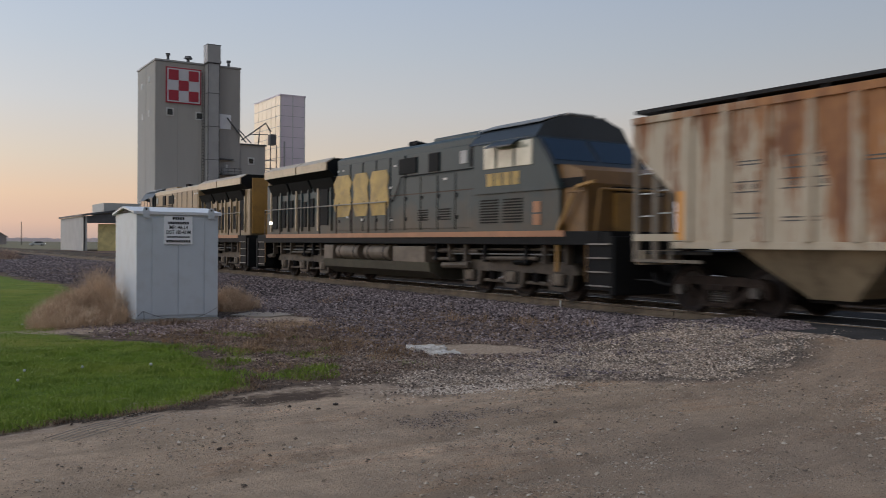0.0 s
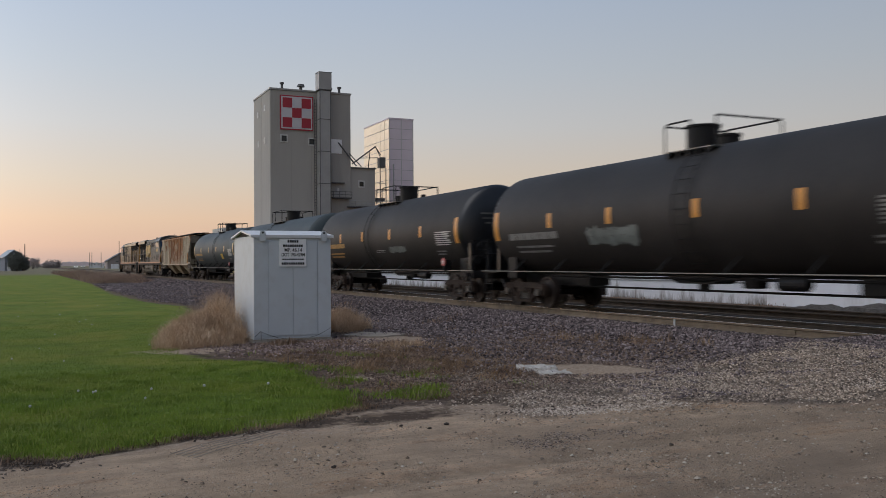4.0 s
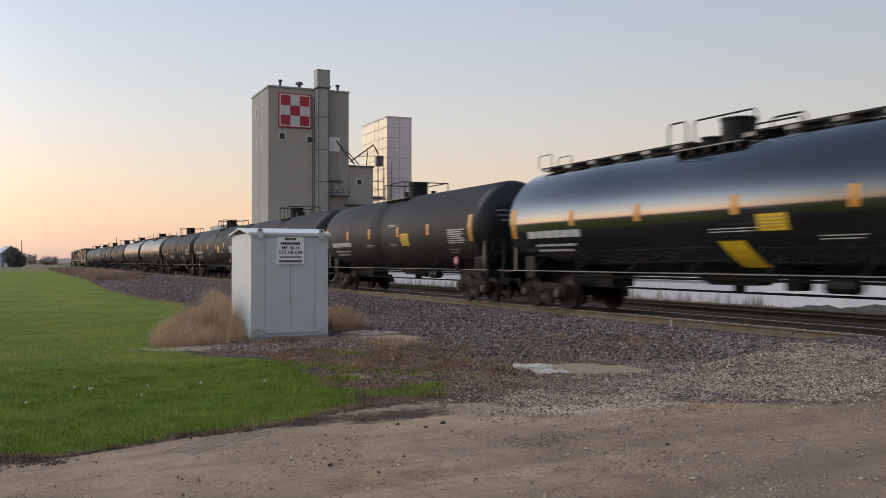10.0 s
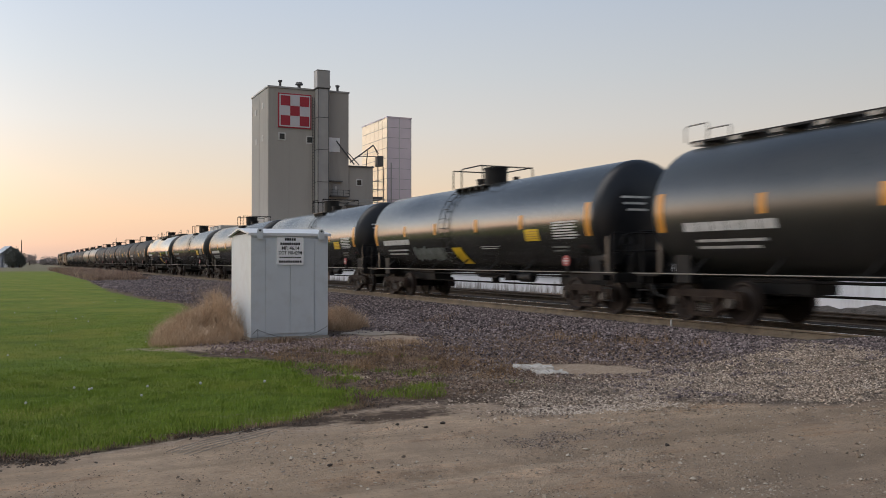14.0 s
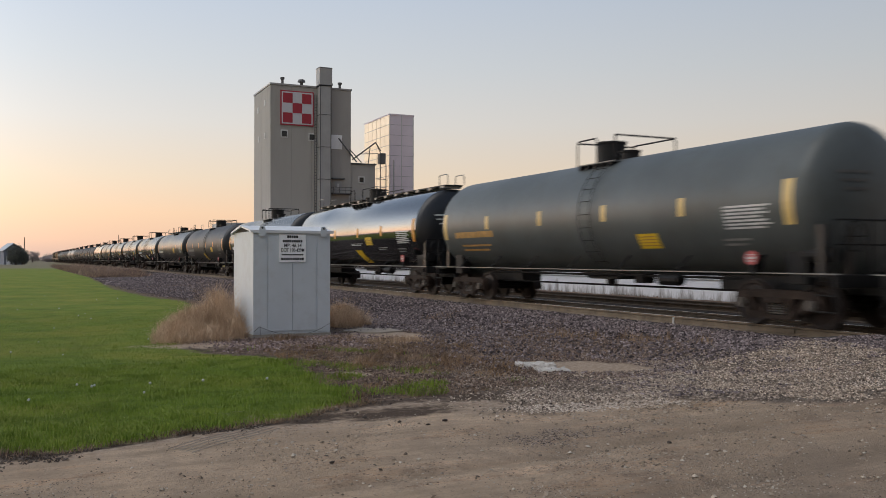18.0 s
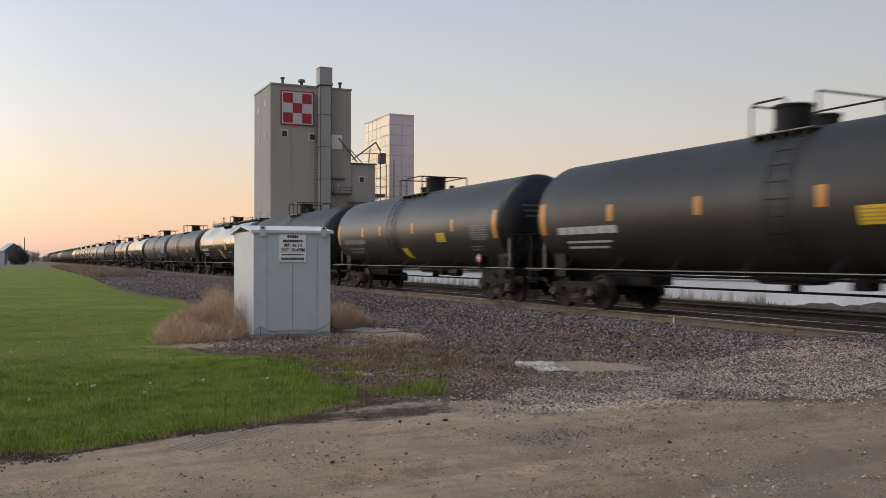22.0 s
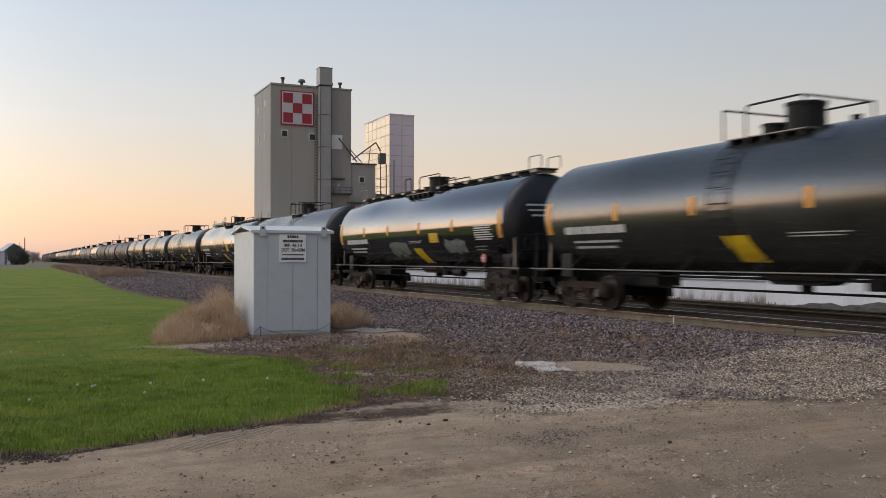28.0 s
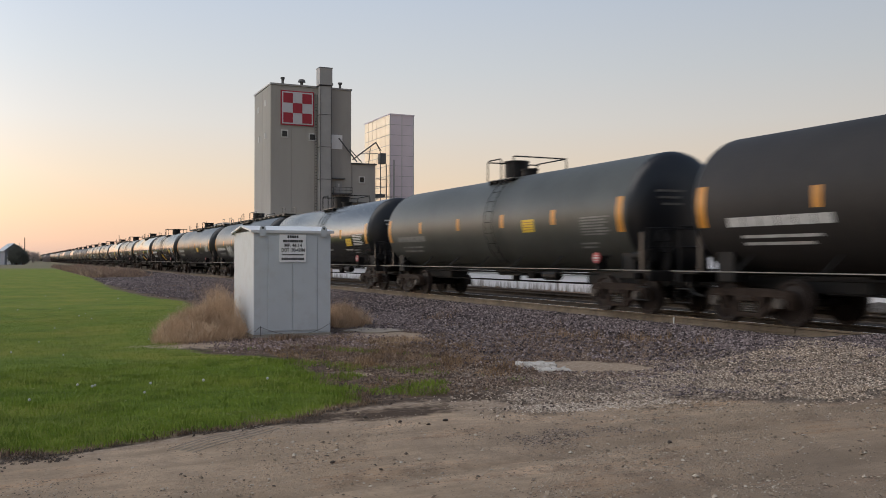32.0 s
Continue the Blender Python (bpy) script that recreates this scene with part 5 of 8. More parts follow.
def side_frame_mesh(x, half=0.89):
    """Cast truck side frame: a top chord from bell to bell, pedestal jaws over the bearings, columns and a spring basket."""
    bm = B()
    x0, x1 = x - 0.08, x + 0.08
    prism(bm, [(-half, 0.56), (-0.5, 0.57), (0.5, 0.57), (half, 0.56), (half, 0.70), (0.55, 0.735), (-0.55, 0.735), (-half, 0.70)], "x", x0, x1)
    for s in (-1, 1):
        c = s * half
        bell = [(-0.27, 0.30), (-0.25, 0.54), (-0.18, 0.67), (-0.07, 0.72), (0.10, 0.71), (0.20, 0.64), (0.25, 0.52), (0.26, 0.34), (0.17, 0.34), (0.15, 0.50), (0.08, 0.57), (-0.08, 0.57), (-0.15, 0.50), (-0.18, 0.30)]
        prism(bm, [(c + s * d, z) for d, z in bell], "x", x0 - 0.02, x1 + 0.01)
        box(bm, x0 - 0.04, x1, c - 0.12, c + 0.12, 0.52, 0.60, 0.015)
        prism(bm, [(c - s * 0.22, 0.46), (s * 0.36, 0.15), (s * 0.24, 0.15), (s * 0.24, 0.245), (s * 0.34, 0.25), (c - s * 0.22, 0.58)], "x", x0 + 0.01, x1 - 0.01)
        prism(bm, [(s * 0.25, 0.22), (s * 0.37, 0.22), (s * 0.40, 0.60), (s * 0.24, 0.60)], "x", x0, x1 - 0.02)
    box(bm, x0 + 0.01, x1 - 0.01, -0.26, 0.26, 0.15, 0.24, 0.02)
    box(bm, x0 - 0.06, x1, -0.21, 0.21, 0.47, 0.58, 0.02)
    return bm


def spring_mesh(x):
    """The coils of a spring nest, as one ribbed pack."""
    front = [(x - (0.075 if j % 2 else 0.045), 0.245 + 0.0225 * j) for j in range(11)]
    return prism(B(), front + [(2 * x - a, z) for a, z in reversed(front)], "y", -0.205, 0.205)


SHARED = {}


def truck(parent, y, frame_mat="rusty_iron", half=0.89):
    """Two-axle truck as a part of a car, its frames and wheels under it."""
    t = part("truck", box(B(), -1.02, 1.02, -0.2, 0.2, 0.42, 0.66, 0.04), "iron", parent, "two-axle freight truck")
    t.location = (0, y, 0)
    for x in (-1.0, 1.0):
        if ("frame", x, half) not in SHARED:
            o = part("side_frame", side_frame_mesh(x, half), frame_mat, t)
            SHARED["frame", x, half] = o.data
        else:
            o = new("side_frame", SHARED["frame", x, half])
            o.parent = t
        if ("spring", x) not in SHARED:
            SHARED["spring", x] = part("spring_nest", spring_mesh(x), "cap_steel", t, "grey coil spring nest").data
        else:
            new("spring_nest", SHARED["spring", x]).parent = t
    for s in (-half, half):
        for x in (-0.7525, 0.7525):
            if "wheel" not in SHARED:
                SHARED["wheel"] = part("wheel", wheel_mesh(), "wheel_rust", t, smooth=False).data
                o = [q for q in t.children if q.name.startswith("wheel")][0]
            else:
                o = new("wheel", SHARED["wheel"])
                o.parent = t
            o.matrix_basis = pose(x, s, WHEEL, 0, 0, 0 if x < 0 else 180)
        if "axle" not in SHARED:
            a = part("axle", rod(B(), (-1.05, 0, 0), (1.05, 0, 0), 0.075, 10), "iron", t)
            SHARED["axle"] = a.data
        else:
            a = new("axle", SHARED["axle"])
            a.parent = t
        a.location = (0, s, WHEEL)
        for x in (-1.14, 1.14):
            if "cap" not in SHARED:
                c = part("bearing_cap", rod(rod(B(), (-0.05, 0, 0), (0.05, 0, 0), 0.10, 12), (-0.065, 0, 0), (0.065, 0, 0), 0.05, 8), "cap_steel", t, "worn grey bearing cap")
                SHARED["cap"] = c.data
            else:
                c = new("bearing_cap", SHARED["cap"])
                c.parent = t
            c.location = (x, s, WHEEL)
    return t


def couplers(car, y_front, y_back, z=0.88):
    for y, s in ((y_front, 1), (y_back, -1)):
        c = box(B(), -0.10, 0.10, min(y - s * 0.5, y + s * 0.25), max(y - s * 0.5, y + s * 0.25), z - 0.1, z + 0.1, 0.02)
        box(c, -0.16, 0.16, min(y + s * 0.12, y + s * 0.41), max(y + s * 0.12, y + s * 0.41), z - 0.16, z + 0.16, 0.05)
        part("coupler", c, "iron", car)
        h = pipe(B(), [(-0.35, y, z - 0.1), (-0.35, y + s * 0.15, z - 0.35), (-0.2, y + s * 0.35, z - 0.42)], 0.03)
        part("air_hose", h, "rubber", car)


def end_gear(car, y, s, handbrake):
    """Platform, steps, ladders and rails at one end of a tank car; s points outwards."""
    def Y(d):
        return y + s * d
    def yy(a, b):
        return min(Y(a), Y(b)), max(Y(a), Y(b))
    part("end_sill", box(B(), -1.45, 1.45, *yy(0.78, 0.95), 0.82, 1.06, 0.02), "dark_frame", car)
    part("end_platform", box(B(), -1.42, 1.42, *yy(0.25, 0.80), 1.00, 1.05, 0.01), "dark_frame", car)
    part("draft_sill", box(B(), -0.36, 0.36, *yy(-3.2, 0.9), 0.66, 1.02, 0.02), "dark_frame", car)
    # posts that carry the end handrail
    r = B()
    for x in (-1.42, -0.5, 0.5, 1.42):
        rod(r, (x, Y(0.82), 1.02), (x, Y(0.82), 2.05), 0.02, 6)
    rod(r, (-1.42, Y(0.82), 2.05), (1.42, Y(0.82), 2.05), 0.02, 6)
    rod(r, (-1.42, Y(0.82), 1.6), (1.42, Y(0.82), 1.6), 0.016, 6)
    part("end_handrail", r, "dark_frame", car)
    for x in (-1.2, -0.55):
        part("end_post", box(B(), x - 0.07, x + 0.07, *yy(0.30, 0.42), 1.02, 1.98, 0.01), "head_black", car)
    for x in (-1.0, 1.0):
        k = box(B(), x - 0.16, x + 0.16, *yy(-0.55, -0.05), 0.85, 2.1 if x < 0 else 1.5, 0.02)
        part("saddle_plate", k, "dark_frame", car)
    for x in (-1.47, 1.47):
        st = B()
        for d in (0.45, 0.88):
            rod(st, (x, Y(d), 1.0), (x, Y(d), 0.35), 0.018, 6)
        for z in (0.38, 0.68):
            rod(st, (x, Y(0.45), z), (x, Y(0.88), z), 0.018, 6)
        part("step", st, "dark_frame", car)
    if handbrake:
        w = B()
        for i in range(14):
            a, b = i / 14 * 2 * math.pi, (i + 1) / 14 * 2 * math.pi
            rod(w, (-1.0 + 0.27 * math.cos(a), Y(0.9), 1.75 + 0.27 * math.sin(a)), (-1.0 + 0.27 * math.cos(b), Y(0.9), 1.75 + 0.27 * math.sin(b)), 0.018, 5)
        for i in range(3):
            a = i / 3 * math.pi
            rod(w, (-1.0 + 0.26 * math.cos(a), Y(0.9), 1.75 + 0.26 * math.sin(a)), (-1.0 - 0.26 * math.cos(a), Y(0.9), 1.75 - 0.26 * math.sin(a)), 0.014, 5)
        part("brake_wheel", w, "dark_frame", car)


def tank_car(walkway, turned):
    """Tank car. Origin on the rails below the seam of its leading head; it reaches back along -y. turned: the crown's platform faces the other way."""
    car = thing("tank_car", "tank car", "tank car")
    part("tank_shell", shell_mesh(), "black_gloss", car, smooth=True)
    part("tank_head", head_mesh(0.05, 1), "black_satin", car, smooth=True)
    part("tank_head", head_mesh(-TL, -1), "black_satin", car, smooth=True)
    mid = -7.66
    # dome gear on the crown
    top = TZ + TR
    part("valve_housing", rod(rod(B(), (0, mid, top - 0.05), (0, mid, top + 0.49), 0.39, 24), (0, mid, top + 0.49), (0, mid, top + 0.54), 0.42, 24), "dark_frame", car, "dark round valve housing")
    ym = mid + 0.85 if turned or walkway else mid - 0.85
    part("manway", rod(rod(B(), (0, ym, top - 0.05), (0, ym, top + 0.17), 0.25, 20), (0, ym, top + 0.17), (0, ym, top + 0.22), 0.28, 20), "dark_frame", car)
    part("relief_valve", rod(B(), (0.2, 2 * mid - ym - 0.2, top - 0.05), (0.2, 2 * mid - ym - 0.2, top + 0.16), 0.10, 12), "dark_frame", car)
    d0, d1 = (6.5, 8.7) if walkway else (6.3, 8.5) if turned else (7.3, 8.95)
    for x in (-1, 1):
        pf = part("platform", box(B(), min(x * 0.60, x * 0.90), max(x * 0.60, x * 0.90), -d1, -d0, top - 0.135, top - 0.11), "pale_rail", car, "narrow open grating beside the valve housing")
        for k in range(5):
            y = -d0 - 0.15 - k * (d1 - d0 - 0.3) / 4
            part("bracket", box(B(), min(x * 0.62, x * 0.89), max(x * 0.62, x * 0.89), y - 0.05, y + 0.05, top - 0.26, top - 0.137), "dark_frame", pf)
    zt = top + 0.52

    def hoop(pts, r=0.022):
        part("handrail", pipe(B(), pts, r), "dark_frame", car, "thin pipe handrail by the platform")

    def arch(x, a, b, z=None, foot=-0.12):
        z = z or zt
        hoop([(x, -a, top + foot), (x, -a, z - 0.08), (x, -a - 0.08, z), (x, -b + 0.08, z), (x, -b, z - 0.08), (x, -b, top + foot)])
    if walkway:
        arch(-0.88, 6.34, 6.95)
        arch(-0.40, 6.65, 8.57, top + 0.60, 0.0)
        arch(0.88, 6.34, 8.6)
        arch(-0.34, 8.95, 9.85, top + 0.34, 0.16)
    elif turned:
        arch(-0.95, 6.95, 8.5)
        arch(0.95, 6.3, 8.5)
        hoop([(-0.95, -6.3, top - 0.12), (-0.95, -6.3, zt), (0.95, -6.3, zt)])
        hoop([(-0.95, -8.5, zt - 0.02), (0.95, -8.5, zt - 0.02)])
    else:
        arch(-0.96, 7.45, 8.36)
        arch(0.96, 7.34, 9.15)
        hoop([(-0.96, -9.15, top - 0.12), (-0.96, -9.15, zt), (0.96, -9.15, zt)])
        hoop([(-0.96, -7.45, zt - 0.04), (0.96, -7.45, zt - 0.04)])
    if walkway:
        for a, b in ((0.2, mid + 1.2), (mid - 0.45, -TL - 0.2)):
            part("running_board", box(B(), -0.36, 0.36, b, a, top + 0.10, top + 0.15), "dark_frame", car, "grating walkway along the crown")
        for i in range(14):
            y = -0.1 - i * (TL - 0.2) / 13
            if y > mid + 1.2 or y < mid - 0.5:
                part("walkway_bracket", box(B(), -0.375, 0.375, y - 0.16, y + 0.16, top + 0.03, top + 0.115), "pale_rail", car)
        for y, s in ((0.1, 1), (-TL - 0.1, -1)):
            for x in (-0.34, 0.34):
                part("grab_hoop", pipe(B(), [(x, y + 0.25 * s, top + 0.16), (x, y + 0.25 * s, top + 0.48), (x, y + 0.17 * s, top + 0.53), (x, y - 0.45 * s, top + 0.53), (x, y - 0.5 * s, top + 0.48), (x, y - 0.5 * s, top + 0.16)], 0.018), "pale_rail", car)
    else:
        l0, l1 = (6.48, 6.98) if turned else (8.42, 8.92)
        la = B()
        for d in (l0, l1):
            pipe(la, [on_shell(-d, TZ + TR * math.sin(radians(q)), 0.09) for q in range(-52, 68, 8)], 0.012, 5)
        for q in range(-48, 66, 12):
            rod(la, on_shell(-l0, TZ + TR * math.sin(radians(q)), 0.09), on_shell(-l1, TZ + TR * math.sin(radians(q)), 0.09), 0.011, 5)
        part("ladder", la, "dark_frame", car, "curved ladder up the tank's flank")
        part("ladder_plate", patch(B(), -l0 + 0.08, -l1 - 0.08, 1.25, 3.75, 0, 0.012, 16), "black_matte", car)
    # flank and belly
    for x in (-1.47, 1.47):
        sr = B()
        pipe(sr, [(x, 0.9, 1.065), (x, -TL - 0.9, 1.065)], 0.014)
        part("side_rail", sr, "pale_rail", car, "pale grab rail along the sill")
    for i in range(7):
        y = -1.2 - i * (TL - 2.4) / 6
        for s in (-1, 1):
            part("rail_bracket", rod(B(), on_shell(y, TZ - 1.05, 0.0, s), (s * 1.46, y + 0.1, 1.055), 0.022, 5), "dark_frame", car)
    part("bottom_outlet", rod(box(B(), -0.35, 0.35, mid - 0.6, mid + 0.6, 0.85, 1.05, 0.06), (0, mid, 0.62), (0, mid, 0.9), 0.14, 14), "dark_frame", car)
    sk = B()
    prism(sk, [(mid - 1.1, 1.0), (mid - 0.6, 0.80), (mid + 0.6, 0.80), (mid + 1.1, 1.0)], "x", -0.30, 0.30)
    part("skid", sk, "dark_frame", car)
    part("brake_reservoir", rod(B(), (-0.8, mid - 3.8, 0.86), (-0.8, mid - 3.1, 0.86), 0.14, 14), "dark_frame", car)
    part("air_tank", rod(B(), (-1.05, -TL + 0.15, 1.42), (-1.05, -TL - 0.45, 1.42), 0.15, 14), "dark_frame", car, "round air reservoir by the end platform")
    part("brake_rod", pipe(pipe(B(), [(-0.55, -2.5, 0.66), (-0.55, -TL + 2.5, 0.66)], 0.025), [(-0.8, -2.2, 0.93), (-0.8, -TL + 2.2, 0.93)], 0.03), "iron", car)
    cyl = box(B(), -0.85, -0.5, mid - 2.5, mid - 2.1, 0.75, 0.98, 0.03)
    part("valve_box", cyl, "iron", car)
    end_gear(car, -0.19, 1, False)
    end_gear(car, -TL + 0.06, -1, True)
    couplers(car, 0.76, -TL - 0.90)
    truck(car, -1.05)
    truck(car, -14.6)
    # reflective strips that all the cars carry
    for y in (-0.05, -TL + 0.32):
        part("end_strip", patch(B(), y + 0.02, y - 0.23, TZ - 0.48, TZ + 0.38, 0, 0.010, 6), "orange_mark", car, "amber reflective strip at the tank's end")
    py = -14.45
    oc = rod(B(), (-1.60, py, 1.36), (-1.57, py, 1.36), 0.145, 8)
    pl = part("warning_placard", oc, "red_sign", car, "red eight-sided placard with a white bar")
    part("placard_bar", box(box(box(B(), -1.608, -1.598, py - 0.095, py + 0.095, 1.335, 1.385), -1.608, -1.598, py - 0.06, py + 0.06, 1.41, 1.435), -1.608, -1.598, py - 0.06, py + 0.06, 1.285, 1.31), "white_mark", pl)
    part("placard_holder", box(B(), -1.57, -1.30, py - 0.04, py + 0.04, 1.05, 1.42), "dark_frame", car)
    return car


PROTO = {"walkway": tank_car(True, False), "plain": tank_car(False, False), "turned": tank_car(False, True)}
TURNED = (2, 3, 10, 15, 21, 24, 26, 28, 32)

PAINT_WORDS = {"black_gloss": "glossy black", "black_satin": "satin black", "black_matte": "weathered matte black", "black_worn": "worn dull black", "olive_dark": "dull dark grey-green", "olive_pale": "faded olive-grey", "grey_blue": "blue-grey", "grey_green": "pale grey-green"}
REAR = 5.2156                             # the first tank car's seam at the start lies this far behind the origin
PITCH = 18.023


def bars(bm, y0, y1, z0, z1, rows, fill=0.55, broken=0):
    """Lines of lettering too small to read: plain bars."""
    h = (z1 - z0) / rows
    for i in range(rows):
        z = z1 - (i + 1) * h + h * (1 - fill) / 2
        if broken:
            n = broken
            for j in range(n):
                a, b = y0 + (y1 - y0) * (j + 0.06) / n, y0 + (y1 - y0) * (j + 0.94) / n
                patch(bm, a, b, z, z + h * fill, 0, 0.009, 2)
        else:
            cut = (0, 0.12, 0.04, 0.2, 0.08)[i % 5] * (y0 - y1)
            patch(bm, y0, y1 + cut, z, z + h * fill, 0, 0.009, 2)
    return bm


def graffiti_letter(cy, cz, w, h, seed, lift):
    """One sprayed bubble letter: a wobbly ring with a small counter in it."""
    r = random.Random(seed)
    bm = B()
    n = 18
    ox, oz = r.uniform(-0.25, 0.25), r.uniform(-0.25, 0.25)
    rim, inn = [], []
    for k in range(n):
        a = k / n * 2 * math.pi
        q = r.uniform(0.72, 1.12)
        e = (abs(math.cos(a)) ** 4 + abs(math.sin(a)) ** 4) ** -0.25
        dy, dz = w / 2 * q * e * math.cos(a), h / 2 * q * e * math.sin(a)
        rim.append(bm.verts.new(on_shell(cy + dy, cz + dz, lift)))
        inn.append(bm.verts.new(on_shell(cy + 0.07 * dy + ox * w / 2, cz + 0.08 * dz + oz * h / 2, lift)))
    for k in range(n):
        bm.faces.new((rim[k], rim[(k + 1) % n], inn[(k + 1) % n], inn[k]))
    return bm


# kind of car by order: walkway on the crown?, paint, marks


def put_car(k, walkway, paint, letter="white", placard=None, slant=None, extra=(), marks=(3.2, 5.95, 9.1, 11.95), mark="orange_mark", low=()):
    """k-th tank car. placard, slant: distance behind the leading seam; extra: further marks."""
    car = copy_thing(PROTO["walkway" if walkway else "turned" if k in TURNED else "plain"], pose(TX, -REAR - PITCH * (k - 1), RAIL))
    for o in car.children_recursive:
        if o.name.startswith(("tank_shell", "tank_head", "ladder_plate")):
            o.material_slots[0].link = "OBJECT"
            o.material_slots[0].material = M[paint]
            # all but the grey cars get near-black ends
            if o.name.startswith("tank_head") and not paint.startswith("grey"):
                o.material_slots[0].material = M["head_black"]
        if o.name.startswith("end_strip") and mark != "orange_mark":
            o.material_slots[0].link = "OBJECT"
            o.material_slots[0].material = M[mark]
    if paint == "black_gloss" and not walkway:
        for o in car.children_recursive:
            if o.name.startswith(("tank_shell", "ladder_plate")):
                o.material_slots[0].material = M["black_plain"]
    words_ = PAINT_WORDS[paint] + " tank car " + ("with a crown walkway" if walkway else "with a railed centre platform")
    for e in extra:
        if e[0].startswith("graffiti"):
            words_ += ", graffiti-sprayed"
            break
    tagged(car, words_, "tank car", "tank cars of the train")
    TRAIN.append((car, -REAR - PITCH * (k - 1)))
    for d in marks:
        part("side_marker", patch(B(), -d + 0.10, -d - 0.10, TZ - 0.20, TZ + 0.20, 0, 0.010, 4), mark, car, "small amber reflective marker")
    lm = {"white": "white_mark", "grey": "grey_mark", "amber": "amber_letter"}[letter]
    n, z = (7, TZ - 0.44) if letter == "amber" else (6, TZ - 0.49)
    for i in range(n):
        a, b = -0.9 - 2.65 * i / n, -0.9 - 2.65 * (i + 0.93) / n
        part("reporting_mark", patch(B(), a, b, z, z + 0.19, 0, 0.009, 2), lm, car)
    part("capacity_stencil", bars(B(), -1.2, -3.2, TZ - 0.90, TZ - 0.62, 2, 0.42), lm, car)
    tagged(part("data_block", bars(B(), -13.6, -14.85, TZ - 0.54, TZ - 0.04, 7, 0.55), "grey_mark" if letter == "grey" else "white_mark", car), kind="stuff")
    part("data_panel", bars(B(), -13.4, -14.2, TZ - 0.88, TZ - 0.68, 2, 0.45), "grey_mark", car)
    part("head_stencil", head_lines(), "dull_stencil" if letter != "white" else "white_mark" if paint == "black_gloss" else "grey_mark", car)
    if placard:
        d, c, w, h, z = placard
        p = part("placard", patch(B(), -d + w / 2, -d - w / 2, z - h / 2, z + h / 2, 0, 0.011, 3), c, car, "yellow placard with rows of small print")
        part("placard_print", bars2(-d + w * 0.42, -d - w * 0.42, z - h * 0.4, z + h * 0.4, 4), "amber_letter", p)
    if slant:
        d, c = slant[0], slant[1]
        z = slant[2] if len(slant) > 2 else TZ - 0.92
        g = 0.74 if paint == "olive_dark" else 1.0
        part("slanted_placard", patch(B(), -d + 0.36 * g, -d - 0.36 * g, z - 0.27 * g, z + 0.27 * g, -0.24 * g, 0.022, 3), c, car, "slanted yellow hazard placard")
    for e in low:
        d, w, z = e
        part("stencil", bars(B(), -d + w / 2, -d - w / 2, z - 0.04, z + 0.08, 2, 0.35), "white_mark", car)
    for i, e in enumerate(extra):
        kind, d0, d1, z0, z1 = e
        many = max(2, round((d1 - d0) / 0.42))
        for j in range(many):
            w = (d1 - d0) / many
            part("graffiti" if kind.startswith("graffiti") else "stain", graffiti_letter(-d0 - w * (j + 0.5), (z0 + z1) / 2, w * 1.35, (z1 - z0) * (1.15 - 0.2 * (j % 2)), k * 31 + i * 7 + j, 0.009 + 0.0008 * (j % 3)), kind, car, "pale sprayed letter" if kind.startswith("graffiti") else "pale blue-white scuff")
    return car


def bars2(y0, y1, z0, z1, rows):
    bm = B()
    h = (z1 - z0) / rows
    for i in range(rows):
        patch(bm, y0, y1, z0 + i * h + h * 0.3, z0 + i * h + h * 0.62, 0, 0.0135, 1)
    return bm


def head_lines():
    """White lines of lettering on the trailing head."""
    bm = B()
    for i, (a, b) in enumerate(((0.05, 0.85), (0.15, 0.8), (0.1, 0.7))):
        z = TZ + 0.48 - 0.16 * i
        pts = []
        for q in range(7):
            x = -b + (b - a) * q / 6
            for zz in (z, z + 0.055):
                s = math.sqrt(max(0, 1 - (x * x + (zz - TZ) ** 2) / TR ** 2))
                pts.append(bm.verts.new((x, -TL - HEAD * s - 0.012, zz)))
        for q in range(6):
            bm.faces.new((pts[2 * q], pts[2 * q + 1], pts[2 * q + 3], pts[2 * q + 2]))
    return bm


G, S, MT, OL = "black_gloss", "black_satin", "black_matte", "olive_dark"
WIDE, LONG, SHORT = (3.2, 6.35, 9.4, 12.3), (3.3, 6.45, 9.7, 12.35), (3.35, 5.45, 8.85, 12.3)


def PL(d, w=0.75, h=0.33, z=TZ - 0.38):
    return d, "yellow_mark", w, h, z


put_car(1, False, "grey_blue", "amber", PL(11.3, 0.7, 0.36, 1.92), mark="amber_pale", marks=WIDE)
put_car(2, False, "grey_blue", "amber", PL(9.7, 0.7, 0.36, 2.3), mark="amber_pale", marks=WIDE)
put_car(3, False, MT, "amber", None, extra=(("graffiti_grey", 9.0, 10.6, 1.75, 2.0),), low=((7.9, 1.0, 1.8),), marks=(3.05, 6.0, 9.2, 12.3))
put_car(4, False, MT, "grey", None, extra=(("graffiti_grey", 5.0, 7.0, 1.75, 2.2),))
put_car(5, True, S, "grey", PL(10.1), low=((7.6, 1.3, 1.95),))
put_car(6, True, S, "grey", PL(9.9, 0.8, 0.36, 2.08), (8.2, "amber_pale", 1.45), extra=(("scuff", 7.1, 8.0, 2.7, 3.2),), low=((7.6, 1.3, 1.95), (11.8, 1.0, 1.8)))
put_car(7, False, MT, "amber", None, extra=(("graffiti_white", 4.6, 6.3, 1.62, 1.95), ("graffiti_grey", 10.1, 12.2, 1.45, 1.9)), marks=WIDE)
